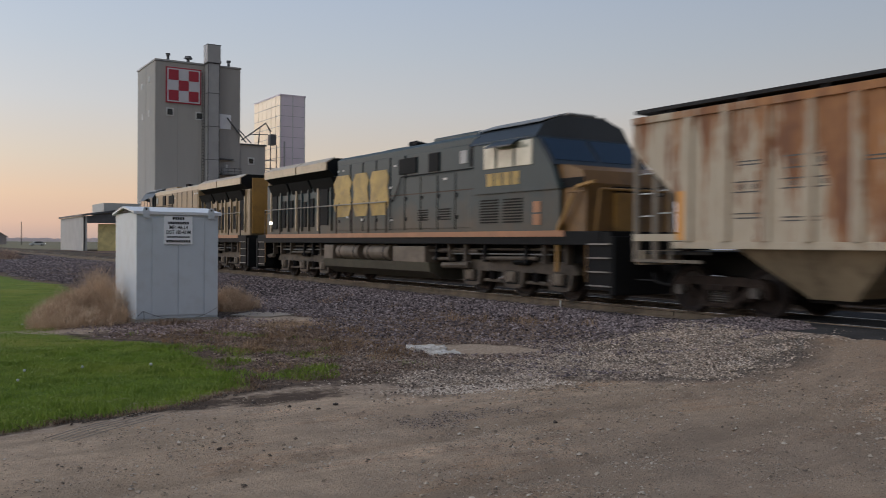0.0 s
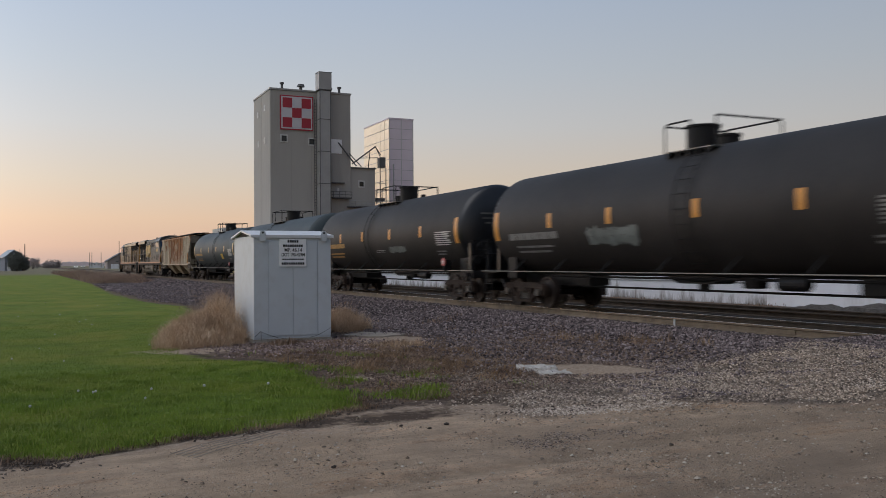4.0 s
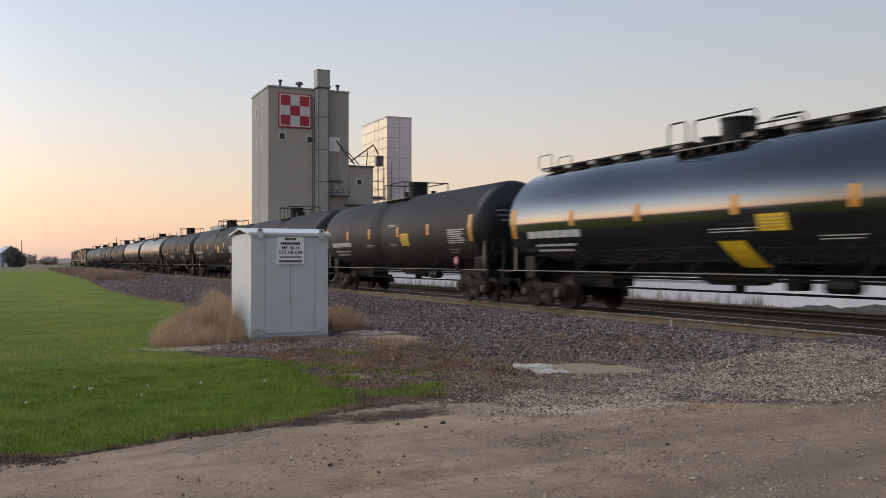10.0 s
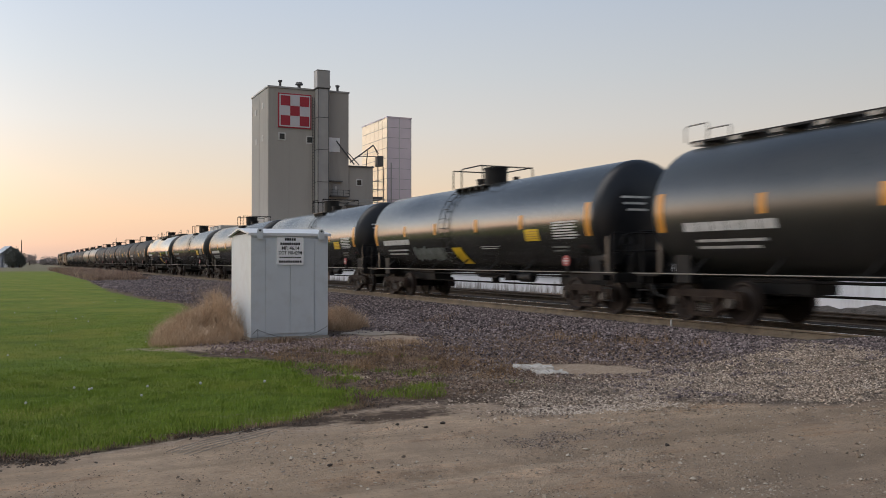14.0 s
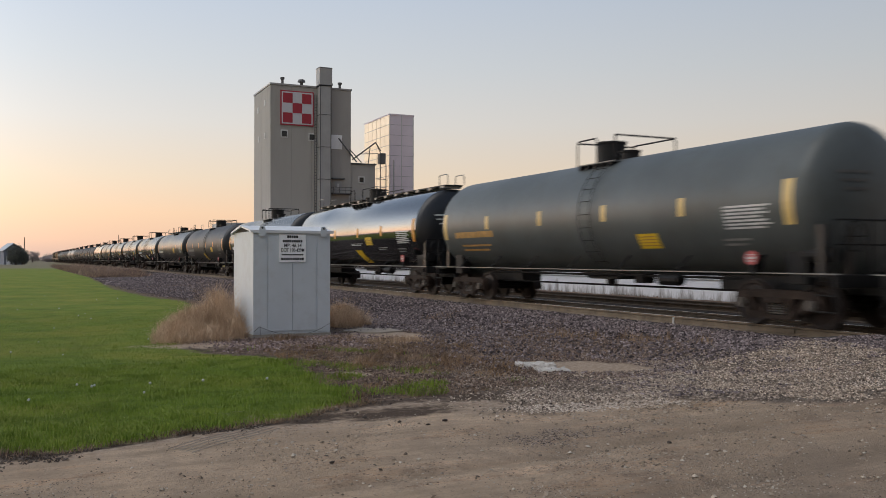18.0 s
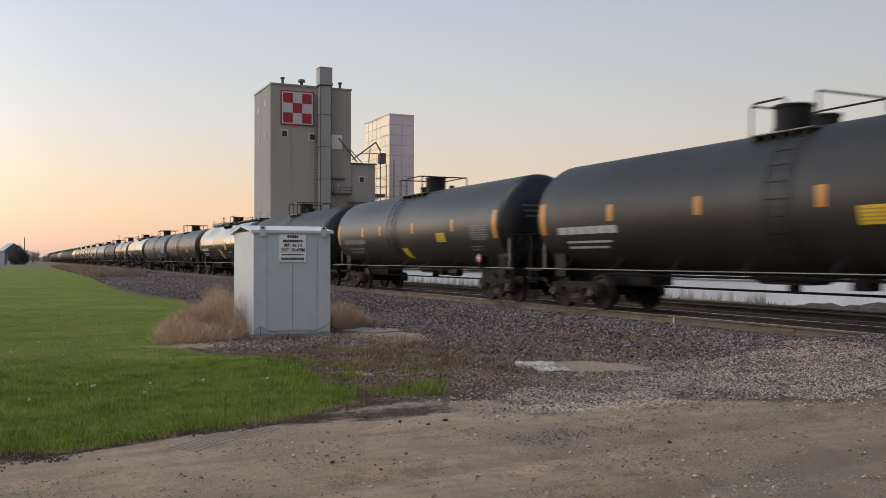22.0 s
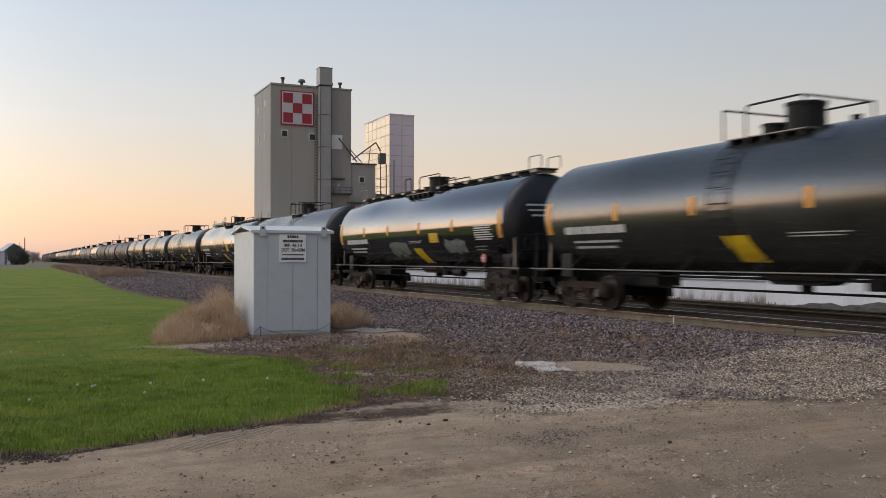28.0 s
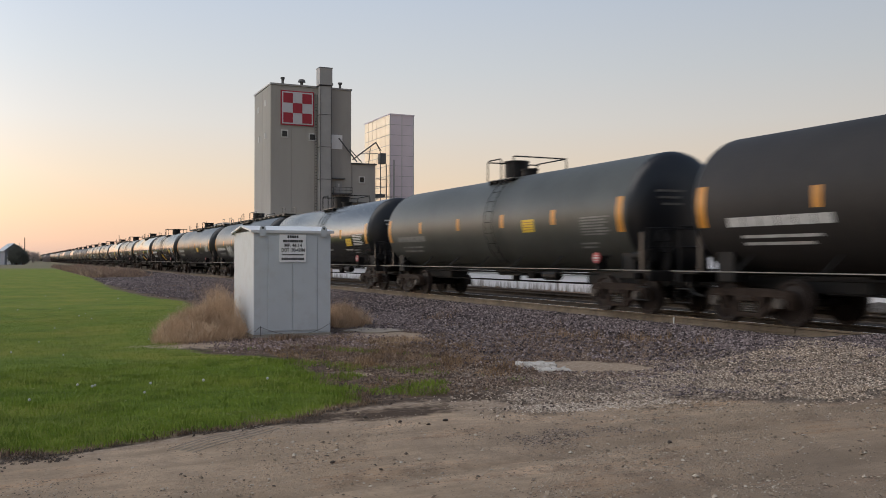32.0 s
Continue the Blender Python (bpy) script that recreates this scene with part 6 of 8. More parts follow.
put_car(8, False, MT, "white", (9.9, "yellow_mark", 0.75, 0.46, 2.24), low=((6.2, 0.9, 2.66), (6.2, 0.8, 1.9), (11.2, 0.9, 2.0)))
put_car(9, False, MT, "white", (10.0, "yellow_mark", 0.75, 0.46, 2.26), low=((5.7, 0.9, 2.8), (6.2, 0.8, 1.9), (11.2, 0.9, 2.0)))
put_car(10, False, MT, "white", (9.75, "yellow_mark", 0.75, 0.46, 2.16), low=((6.0, 1.1, 1.95), (8.5, 0.8, 2.7), (8.5, 0.8, 1.95)))
put_car(11, True, G, "white", PL(10.05), (8.85, "yellow_mark", 1.49), low=((9.0, 1.4, 1.95), (11.6, 1.0, 1.75)))
put_car(12, False, G, "grey", PL(12.7), low=((9.8, 1.2, 1.76), (12.5, 1.0, 1.76)))
put_car(13, False, G, "white", PL(12.8), low=((9.8, 1.2, 1.76), (12.5, 1.0, 1.76)))
put_car(14, False, G, "white", PL(12.9), extra=(("graffiti_grey", 4.5, 6.0, 1.5, 2.0),), low=((9.8, 1.2, 1.76),))
put_car(15, False, G, "white", PL(12.5), (7.4, "yellow_mark", 1.55), extra=(("graffiti_grey", 3.7, 6.9, 1.4, 1.85),), low=((9.8, 1.2, 1.76),))
put_car(16, True, S, "white", PL(10.5, 0.7, 0.46, 2.15), low=((7.6, 1.0, 1.85), (11.9, 1.0, 1.8)))
put_car(17, False, "black_worn", "grey", PL(11.3), (7.8, "yellow_mark", 1.55))
put_car(18, False, G, "white", PL(12.9), extra=(("graffiti_white", 10.7, 12.8, 1.42, 1.75),), low=((9.8, 1.2, 1.76),))
put_car(19, True, G, "white", PL(10.4), (8.8, "yellow_mark", 1.46), low=((8.8, 1.4, 1.95), (11.8, 1.0, 1.75)))
put_car(20, False, "grey_green", "amber", PL(11.0, 0.75, 0.34, 1.76), mark="amber_pale", marks=WIDE)
put_car(21, False, OL, "grey", PL(11.45), (7.9, "yellow_mark", 1.53), extra=(("graffiti_grey", 4.2, 6.0, 1.7, 2.2),), marks=SHORT)
put_car(22, True, G, "white", PL(10.05, 0.75, 0.5, 2.28), (8.15, "amber_pale", 1.67), low=((7.7, 0.8, 2.0), (11.2, 0.9, 1.8)))
put_car(23, False, "black_worn", "grey", PL(11.3, 0.65, 0.32), marks=LONG)
put_car(24, False, OL, "grey", PL(11.3, 0.7, 0.32), (7.75, "yellow_mark", 1.57), marks=SHORT)
put_car(25, False, "black_worn", "white", PL(10.85), marks=LONG)
put_car(26, False, G, "white", PL(12.3), (7.1, "yellow_mark", 1.58), extra=(("graffiti_grey", 12.2, 13.6, 1.45, 1.9),), low=((9.8, 1.2, 1.76),))
put_car(27, False, G, "white", PL(12.9), extra=(("graffiti_grey", 4.2, 5.2, 1.55, 1.95),), low=((9.8, 1.3, 1.76), (12.6, 1.0, 1.72)))
put_car(28, False, G, "grey", PL(12.4), (7.3, "yellow_mark", 1.52), low=((9.8, 1.2, 1.76), (12.2, 1.0, 1.72)))
put_car(29, True, G, "white", PL(10.25, 0.75, 0.5, 2.15), (8.8, "yellow_mark", 1.45), low=((8.9, 1.4, 1.95), (5.9, 0.9, 1.7), (11.8, 0.9, 1.75)))
put_car(30, False, G, "white", PL(12.7), low=((9.8, 1.2, 1.76),))
put_car(31, True, G, "white", PL(10.35), (8.65, "yellow_mark", 1.47), extra=(("graffiti_grey", 6.0, 7.7, 1.45, 2.0), ("graffiti_grey", 11.2, 12.7, 1.55, 2.0)), low=((8.6, 1.2, 1.95),))
put_car(32, False, G, "white", PL(12.6), (7.05, "yellow_mark", 1.55), low=((9.2, 1.4, 1.78),))
put_car(33, True, S, "white", PL(10.25), low=((8.9, 1.3, 1.9), (11.6, 1.1, 1.8)))
put_car(34, True, S, "white", PL(10.1, 0.9), extra=(("graffiti_white", 4.1, 5.75, 1.5, 2.25), ("graffiti_white", 10.4, 13.2, 1.36, 2.12)), low=((8.6, 1.2, 1.8),))
put_car(35, False, G, "white", PL(13.0), low=((9.8, 1.2, 1.76), (12.8, 1.0, 1.72)))
put_car(36, False, "olive_pale", "grey", PL(10.95, 0.65, 0.36, 2.28), marks=WIDE)
put_car(37, False, MT, "white", PL(11.2), marks=WIDE)
for o in PROTO.values():
    for c in list(o.children_recursive):
        bpy.data.objects.remove(c)
    bpy.data.objects.remove(o)


# ---- covered hopper behind the engines ----
def hopper_car():
    car = thing("hopper_car", "rust-streaked cream covered hopper car with ribbed sides", "hopper car")
    Lh, W = 16.7, 1.58
    zb, zt = 1.36, 3.84
    side = [(0, zt), (0, 3.2), (-1.2, 2.25), (-1.35, zb), (-Lh + 1.35, zb), (-Lh + 1.2, 2.25), (-Lh, 3.2), (-Lh, zt)]
    for s in (-1, 1):
        part("side_sheet", prism(B(), side, "x", s * W - 0.03, s * W + 0.03), "rusty_cream", car, "cream steel side with rust streaks")
        for i in range(17):
            y = -1.5 - i * (Lh - 3.0) / 16
            rb = prism(B(), [(s * W, y - 0.11), (s * (W + 0.10), y - 0.07), (s * (W + 0.10), y + 0.07), (s * W, y + 0.11)], "z", zb + 0.04, zt - 0.10)
            part("side_post", rb, "cream_post", car)
        part("side_sill", box(B(), s * W - 0.06, s * W + 0.10, -Lh + 1.1, -1.1, zb - 0.10, zb + 0.03, 0.01), "cream_post", car)
        part("top_chord", box(B(), s * W - 0.07, s * W + 0.09, -Lh, 0, zt - 0.1, zt + 0.04, 0.01), "rusty_cream", car)
    part("body", box(B(), -W + 0.04, W - 0.04, -Lh + 1.4, -1.4, zb, zt), "rusty_cream", car)
    for y, s in ((0, 1), (-Lh, -1)):
        sl = prism(B(), [(y, zt - 0.02), (y, 3.25), (y - s * 1.9, 1.3), (y - s * 2.0, 1.35), (y - s * 0.3, 3.3), (y - s * 0.3, zt - 0.02)], "x", -W + 0.05, W - 0.05)
        part("slope_sheet", sl, "post_grime", car, "sloping end sheet")
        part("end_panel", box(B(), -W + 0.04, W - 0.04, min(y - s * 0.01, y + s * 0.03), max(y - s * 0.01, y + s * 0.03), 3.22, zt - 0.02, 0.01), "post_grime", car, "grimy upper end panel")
        part("end_sill", box(B(), -1.5, 1.5, min(y, y - s * 0.2), max(y, y - s * 0.2), 0.92, 1.22, 0.02), "rusty_cream", car)
        part("end_floor", box(B(), -1.45, 1.45, min(y, y - s * 1.9), max(y, y - s * 1.9), 1.14, 1.2), "dark_frame", car)
        part("draft_sill", box(B(), -0.36, 0.36, min(y, y - s * 3), max(y, y - s * 3), 0.72, 1.15), "dark_frame", car)
        for x in (-W + 0.03, W - 0.03):
            for d in (0.06, 0.58):
                part("end_post", box(B(), x - 0.035, x + 0.035, y - s * d - 0.07, y - s * d + 0.07, 0.98, 3.3 if d < 0.3 else 2.9, 0.01), "post_grime", car)
            part("end_brace", box(B(), x - 0.03, x + 0.03, y - s * 1.0 - 0.025, y - s * 1.0 + 0.025, 1.0, 2.45), "post_grime", car)
            part("corner_beam", box(B(), x - 0.05, x + 0.05, min(y, y - s * 1.75), max(y, y - s * 1.5), 0.98, 1.04), "post_grime", car)
            for z in (1.45, 1.95, 2.4):
                part("rung", rod(B(), (x - math.copysign(-0.05, x), y - s * 0.6, z), (x - math.copysign(-0.05, x), y - s * 1.2, z), 0.016, 6), "white_mark", car)
            for z in (0.62, 0.98, 1.45, 1.9, 2.35, 2.75):
                part("rung", rod(B(), (x - math.copysign(-0.05, x), y - s * 0.02, z), (x - math.copysign(-0.05, x), y - s * 0.62, z), 0.016, 6), "white_mark" if z > 1.2 else "dark_frame", car)
            part("corner_beam", box(B(), x - 0.05, x + 0.05, min(y, y - s * 1.4), max(y, y - s * 1.4), 1.40, 1.54), "cream_post", car)
        part("reflective_strip", box(B(), -W - 0.062, -W - 0.034, y - s * 1.32 - 0.11, y - s * 1.32 + 0.11, 1.42, 2.35), "orange_mark", car, "amber reflective strip")
        part("air_reservoir", rod(B(), (-0.9, y - s * 0.7, 1.5), (0.2, y - s * 0.7, 1.5), 0.2, 14), "iron", car)
        part("brake_cylinder", rod(B(), (0.4, y - s * 0.5, 1.55), (0.9, y - s * 0.5, 1.55), 0.16, 12), "rusty_iron", car)
        part("brake_gear", box(B(), -0.5, -0.2, y - s * 0.35 - 0.1, y - s * 0.35 + 0.1, 1.2, 2.3, 0.02), "rusty_iron", car)
    # roof, hatches and running boards
    part("roof", prism(B(), [(-W - 0.05, zt), (0, zt + 0.30), (W + 0.05, zt), (W + 0.05, zt - 0.05), (0, zt + 0.22), (-W - 0.05, zt - 0.05)], "y", -Lh, 0), "rusty_cream", car)
    for x in (-0.8, 0.8):
        part("running_board", box(B(), x - 0.42, x + 0.42, -Lh - 0.35, 0.35, zt + 0.20, zt + 0.27), "dark_frame", car, "grating walkway on the roof")
    for i in range(10):
        part("hatch_cover", box(B(), -0.34, 0.34, -1.3 - i * 1.58, -0.1 - i * 1.58, zt + 0.16, zt + 0.36, 0.05), "dark_frame", car)
        part("walkway_bracket", box(B(), -1.2, 1.2, -0.7 - i * 1.7, -0.62 - i * 1.7, zt + 0.05, zt + 0.20), "dark_frame", car)
    # three discharge bays
    part("centre_sill", box(B(), -0.3, 0.3, -Lh + 3.0, -3.0, 0.78, 1.25), "dark_frame", car)
    for c in (-3.95, -8.35, -12.75):
        bay = B()
        up = [bay.verts.new((x, c + y, zb)) for x, y in ((-W + 0.06, 1.6), (-W + 0.06, -1.6), (W - 0.06, -1.6), (W - 0.06, 1.6))]
        dn = [bay.verts.new((x, c + y, 0.40)) for x, y in ((-0.8, 0.42), (-0.8, -0.42), (0.8, -0.42), (0.8, 0.42))]
        bay.faces.new(up), bay.faces.new(dn)
        for i in range(4):
            bay.faces.new((up[i], up[(i + 1) % 4], dn[(i + 1) % 4], dn[i]))
        bmesh.ops.recalc_face_normals(bay, faces=bay.faces[:])
        part("discharge_bay", bay, "bay_paint", car, "tapered discharge bay")
        part("outlet_gate", box(B(), -0.75, 0.75, c - 0.5, c + 0.5, 0.34, 0.44, 0.02), "iron", car)
    for y, z, w, h in ((-2.9, 2.78, 0.55, 0.03), (-3.95, 2.74, 0.75, 0.10), (-2.9, 2.36, 0.75, 0.09), (-3.95, 2.38, 0.85, 0.08), (-2.85, 1.85, 0.6, 0.04), (-3.9, 1.78, 0.7, 0.03), (-5.3, 2.7, 0.5, 0.03)):
        k = B()
        box(k, -W - 0.036, -W - 0.031, y - w / 2, y + w / 2, z + h - 0.012, z + h + 0.012)
        box(k, -W - 0.036, -W - 0.031, y - w / 2, y + w / 2, z - h - 0.012, z - h + 0.012)
        if h > 0.05:
            for q in (-0.5, -0.16, 0.18):
                box(k, -W - 0.036, -W - 0.031, y + w * q, y + w * (q + 0.1), z - h * 0.5, z + h * 0.5)
        part("faded_stencil", k, "dull_stencil", car)
    couplers(car, 0, -Lh)
    truck(car, -1.75)
    truck(car, -Lh + 1.75)
    tagged(car, group="")
    car.location = (TX, 13.06, RAIL)
    TRAIN.append((car, 13.06))
    return car


hopper_car()


# ---- diesel engines ----
def loco(body, accent, nose, label, start, reverse):
    """Six-axle diesel engine. y = 0 at the cab end's coupler, 22.3 at the other."""
    e = thing("locomotive", label, "locomotive", group="engines of the train")
    if reverse:
        e["reversed"] = True
    H = 1.36                               # half the hood's width
    part("frame_deck", box(B(), -1.52, 1.52, 0.7, 21.6, 1.31, 1.62, 0.02), "loco_black", e)
    for s in (-1, 1):
        part("sill_stripe", box(B(), min(s * 1.52, s * 1.545), max(s * 1.52, s * 1.545), 1.9, 20.6, 1.50, 1.64), "loco_orange", e, "orange reflective sill stripe")
    part("underframe", box(B(), -0.85, 0.85, 1.5, 20.8, 0.75, 1.32), "loco_black", e)
    for y0, y1, z in ((5.6, 8.2, 1.12), (14.8, 15.6, 1.1), (6.8, 7.9, 0.9)):
        part("pipe_run", rod(B(), (-1.3, y0, z), (-1.3, y1, z), 0.05, 8), "loco_tan", e)
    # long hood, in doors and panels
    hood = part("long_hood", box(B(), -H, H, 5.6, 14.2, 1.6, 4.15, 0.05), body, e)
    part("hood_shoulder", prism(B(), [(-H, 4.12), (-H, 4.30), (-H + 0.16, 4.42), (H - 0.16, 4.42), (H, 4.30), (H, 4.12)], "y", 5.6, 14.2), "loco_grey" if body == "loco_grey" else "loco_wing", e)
    for i in range(9):
        y = 5.75 + i * 0.93
        part("hood_door", box(B(), -H - 0.022, -H + 0.01, y, y + 0.88, 1.75, 3.30 if i < 4 else 2.75, 0.012), "loco_black" if reverse and i in (0, 1, 3, 6) else body, hood, "flush engine-room door")
        if i >= 4:
            part("hood_panel", box(B(), -H - 0.014, -H + 0.01, y, y + 0.88, 2.80, 4.05, 0.012), body, hood)
        for z in (2.0, 2.6):
            part("latch", box(B(), -H - 0.045, -H - 0.02, y + 0.78, y + 0.83, z, z + 0.1), "loco_black", hood)
        part("door_gap", box(B(), -H - 0.03, -H + 0.01, y - 0.05, y - 0.005, 1.72, 3.28 if i < 4 else 4.08), "loco_black", hood)
    part("panel_gap", box(B(), -H - 0.03, -H + 0.01, 5.7, 14.1, 2.755, 2.79), "loco_post", hood)
    for y, z in ((9.95, 3.75), (10.2, 2.0), (10.25, 3.0), (12.2, 2.05), (13.3, 2.15), (13.6, 3.85), (14.0, 3.85), (7.1, 3.1)):
        part("label_plate", box(B(), -H - 0.04, -H - 0.02, y, y + 0.14, z, z + 0.07), "white_mark", hood)
    for y0, y1, z0, z1 in ((8.75, 9.8, 3.45, 3.98), (7.5, 8.05, 3.42, 4.02), (5.66, 5.93, 3.42, 4.1)):
        part("intake_grille", box(B(), -H - 0.045, -H + 0.01, y0, y1, z0, z1, 0.01), "loco_black", hood, "black air-intake opening")
    part("sight_window", box(B(), -H - 0.03, -H + 0.01, 6.08, 6.42, 3.55, 3.95, 0.01), "mill_duct", hood)
    for y in (6.9, 8.1):
        v = B()
        for k in range(5):
            box(v, -H - 0.036, -H - 0.02, y, y + 0.55, 1.98 + k * 0.07, 2.015 + k * 0.07)
        part("louvre", v, "loco_black", hood)
    part("grab_rail", pipe(B(), [(-H - 0.06, 5.5, 3.36), (-H - 0.06, 9.6, 3.36), (-H - 0.06, 10.1, 2.6)], 0.018), "loco_black", e)
    for k, (y0, y1, z, r) in enumerate(((2.2, 7.6, 1.2, 0.03), (2.6, 6.9, 1.08, 0.022), (3.1, 5.4, 0.98, 0.05), (15.3, 20.2, 1.2, 0.03), (15.8, 19.6, 1.08, 0.022), (16.6, 18.4, 0.98, 0.05), (6.1, 7.4, 0.75, 0.09), (20.3, 20.9, 0.8, 0.08))):
        part("brake_pipe", rod(B(), (-1.28 - 0.02 * (k % 3), y0, z), (-1.28 - 0.02 * (k % 3), y1, z - 0.03), r, 8), "pale_rail" if k in (1, 4) else "loco_tan", e)
    for y in (1.95, 2.75, 3.45, 5.2, 6.1, 6.9, 7.6, 15.5, 16.2, 17.0, 18.3, 19.3, 20.1):
        part("bracket", box(B(), -1.40, -1.2, y, y + 0.09, 0.86, 1.32, 0.01), "loco_tan" if int(y * 10) % 2 else "loco_black", e)
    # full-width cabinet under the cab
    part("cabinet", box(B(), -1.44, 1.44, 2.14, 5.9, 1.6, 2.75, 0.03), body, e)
    for y in (3.55, 4.55):
        v = B()
        for k in range(9):
            box(v, -1.455, -1.435, y, y + 0.8, 1.85 + k * 0.07, 1.885 + k * 0.07)
        part("louvre", v, "loco_black", e)
    # cab
    cabp = part("cab", prism(B(), [(5.6, 2.6), (5.6, 4.05), (3.05, 4.05), (2.38, 3.2), (2.12, 2.6)], "x", -1.5, 1.5), "loco_roof" if reverse else body, e, "operator's cab with a raked front")
    part("cab_roof", prism(B(), [(-1.52, 4.0), (-1.25, 4.42), (-0.7, 4.64), (0.7, 4.64), (1.25, 4.42), (1.52, 4.0)], "y", 2.98, 5.75), "loco_roof", cabp, "rounded cab roof")
    part("front_frame", prism(B(), [(3.03, 4.06), (2.34, 3.18), (2.32, 3.20), (3.01, 4.08)], "x", -1.47, 1.47), "loco_roof", cabp, "dark frame round the windscreens")
    # pale strip stands for the light along the top of the roof
    part("roof_edge", prism(B(), [(-1.3, 4.44), (-1.28, 4.47), (-0.7, 4.69), (0.7, 4.69), (0.7, 4.65), (-0.7, 4.65)], "y", 3.0, 5.7), "pale_rail", cabp, "pale cap painting the sky-lit top of the cab roof")
    for x0, x1 in ((-1.36, -0.08), (0.08, 1.36)):
        part("windscreen", prism(B(), [(2.92, 3.96), (2.44, 3.33), (2.42, 3.345), (2.90, 3.975)], "x", x0, x1), "windscreen_glass", cabp, "raked windscreen pane")
        part("wiper", rod(B(), (x0 + 0.35, 2.47, 3.37), (x0 + 0.75, 2.5, 3.42), 0.02, 5), "white_mark", cabp)
    for y0, y1 in ((3.1, 3.75), (3.85, 4.5), (4.6, 5.1)):
        part("side_window", box(B(), -1.525, -1.49, y0, y1, 3.25, 3.95, 0.01), "sunlit_glass" if not reverse else "cab_glass", cabp, "cab side window")
    part("awning", prism(B(), [(-1.5, 4.02), (-1.5, 3.98), (-1.78, 3.80), (-1.78, 3.84)], "y", 3.6, 4.7), "loco_roof", cabp)
    # nose
    part("short_nose", prism(B(), [(2.35, 1.6), (2.35, 3.2), (2.0, 3.17), (1.5, 3.0), (1.36, 2.7), (1.32, 1.6)], "x", -1.34, 1.38), nose, e, "yellow full-width nose")
    part("nose_vent", box(B(), -1.36, -1.335, 1.42, 2.25, 2.62, 2.84, 0.01), "loco_black", e, "dark slot in the nose's side")
    part("nose_lamp", box(B(), 0.75, 1.05, 1.34, 1.5, 2.45, 2.95, 0.02), "loco_black", e, "dark lamp housing on the nose")
    for z in (2.56, 2.78):
        part("lamp_lens", rod(B(), (0.9, 1.35, z), (0.9, 1.31, z), 0.09, 12), "pale_rail", e)
    part("nose_door", box(B(), -0.55, 0.15, 1.27, 1.34, 1.62, 2.5, 0.03), "loco_gold", e, "nose door")
    part("door_band", box(B(), -0.6, 0.7, 1.28, 1.33, 2.52, 2.64, 0.01), "loco_black", e)
    part("stair_rail", pipe(B(), [(-1.47, 2.2, 0.7), (-1.47, 2.15, 1.7), (-1.45, 1.55, 2.62), (-1.42, 1.0, 2.7)], 0.05), "loco_gold", e, "yellow slanting stair rail")
    part("stair_rail", pipe(B(), [(-1.2, 1.2, 1.64), (-1.2, 1.05, 2.55), (0.9, 1.05, 2.55), (0.9, 1.1, 1.64)], 0.03), "loco_gold", e, "yellow rail before the nose")
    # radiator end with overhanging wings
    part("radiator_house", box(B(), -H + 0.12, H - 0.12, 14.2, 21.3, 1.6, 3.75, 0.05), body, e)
    wing = prism(B(), [(-1.48, 4.02), (-1.48, 4.30), (-1.2, 4.50), (1.2, 4.50), (1.48, 4.30), (1.48, 4.02), (1.0, 3.62), (-1.0, 3.62)], "y", 14.75, 20.9)
    part("radiator_wing", wing, "loco_black", e, "black overhanging radiator section")
    for s in (-1, 1):
        for y0, y1 in ((14.8, 17.5), (17.6, 20.85)):
            part("wing_panel", prism(B(), [(s * 1.49, 4.0), (s * 1.53, 4.0), (s * 1.53, 4.33), (s * 1.2, 4.54), (s * 1.17, 4.50), (s * 1.49, 4.30)], "y", y0, y1), accent, e, "pale tan wing panel, coloured for the low sky it mirrors")
    for i in range(3):
        part("radiator_grille", prism(B(), [(-1.45, 3.70), (-1.18, 3.05), (-1.14, 3.05), (-1.14, 3.74)], "y", 14.55 + i * 2.1, 16.45 + i * 2.1), "loco_black", e)
    for i, (y0, w, z0, z1) in enumerate(((14.45, 0.34, 2.85, 3.35), (15.2, 0.72, 1.95, 3.35), (16.45, 0.34, 1.9, 2.95), (17.15, 0.30, 1.9, 2.85), (17.65, 0.30, 1.9, 2.95), (18.45, 0.34, 1.9, 2.95), (19.2, 0.34, 1.9, 2.95), (20.1, 0.5, 1.85, 3.2))):
        part("grille_door", box(B(), -H + 0.08, -H + 0.15, y0, y0 + w, z0, z1, 0.01), "loco_black", e, "black louvred door")
        part("door_post", box(B(), -H + 0.06, -H + 0.14, y0 + w + 0.08, y0 + w + 0.16, 1.75, 3.4), accent if i % 3 == 1 else body, e)
    part("end_panel", box(B(), -1.16, 1.16, 21.3, 21.36, 1.7, 4.3, 0.02), "loco_gold" if reverse else accent, e)
    # roof gear
    part("exhaust", box(B(), -0.35, 0.35, 11.2, 12.6, 4.4, 4.66, 0.03), "loco_black", e)
    hn = B()
    for k in range(3):
        rod(hn, (-0.3, 9.9 + 0.18 * k, 4.6), (-0.75, 9.9 + 0.18 * k, 4.62), 0.04, 8, 0.09)
    part("horn", hn, "loco_black", e)
    part("brake_blister", box(B(), -0.9, 0.9, 6.2, 8.6, 4.4, 4.62, 0.06), body, e)
    an = rod(B(), (0.3, 4.0, 4.62), (0.3, 4.0, 4.9), 0.02, 6)
    part("antenna", an, "loco_black", e)
    part("roof_unit", box(B(), -0.5, 0.4, 3.0, 3.9, 4.6, 4.75, 0.03), "pale_rail", e)
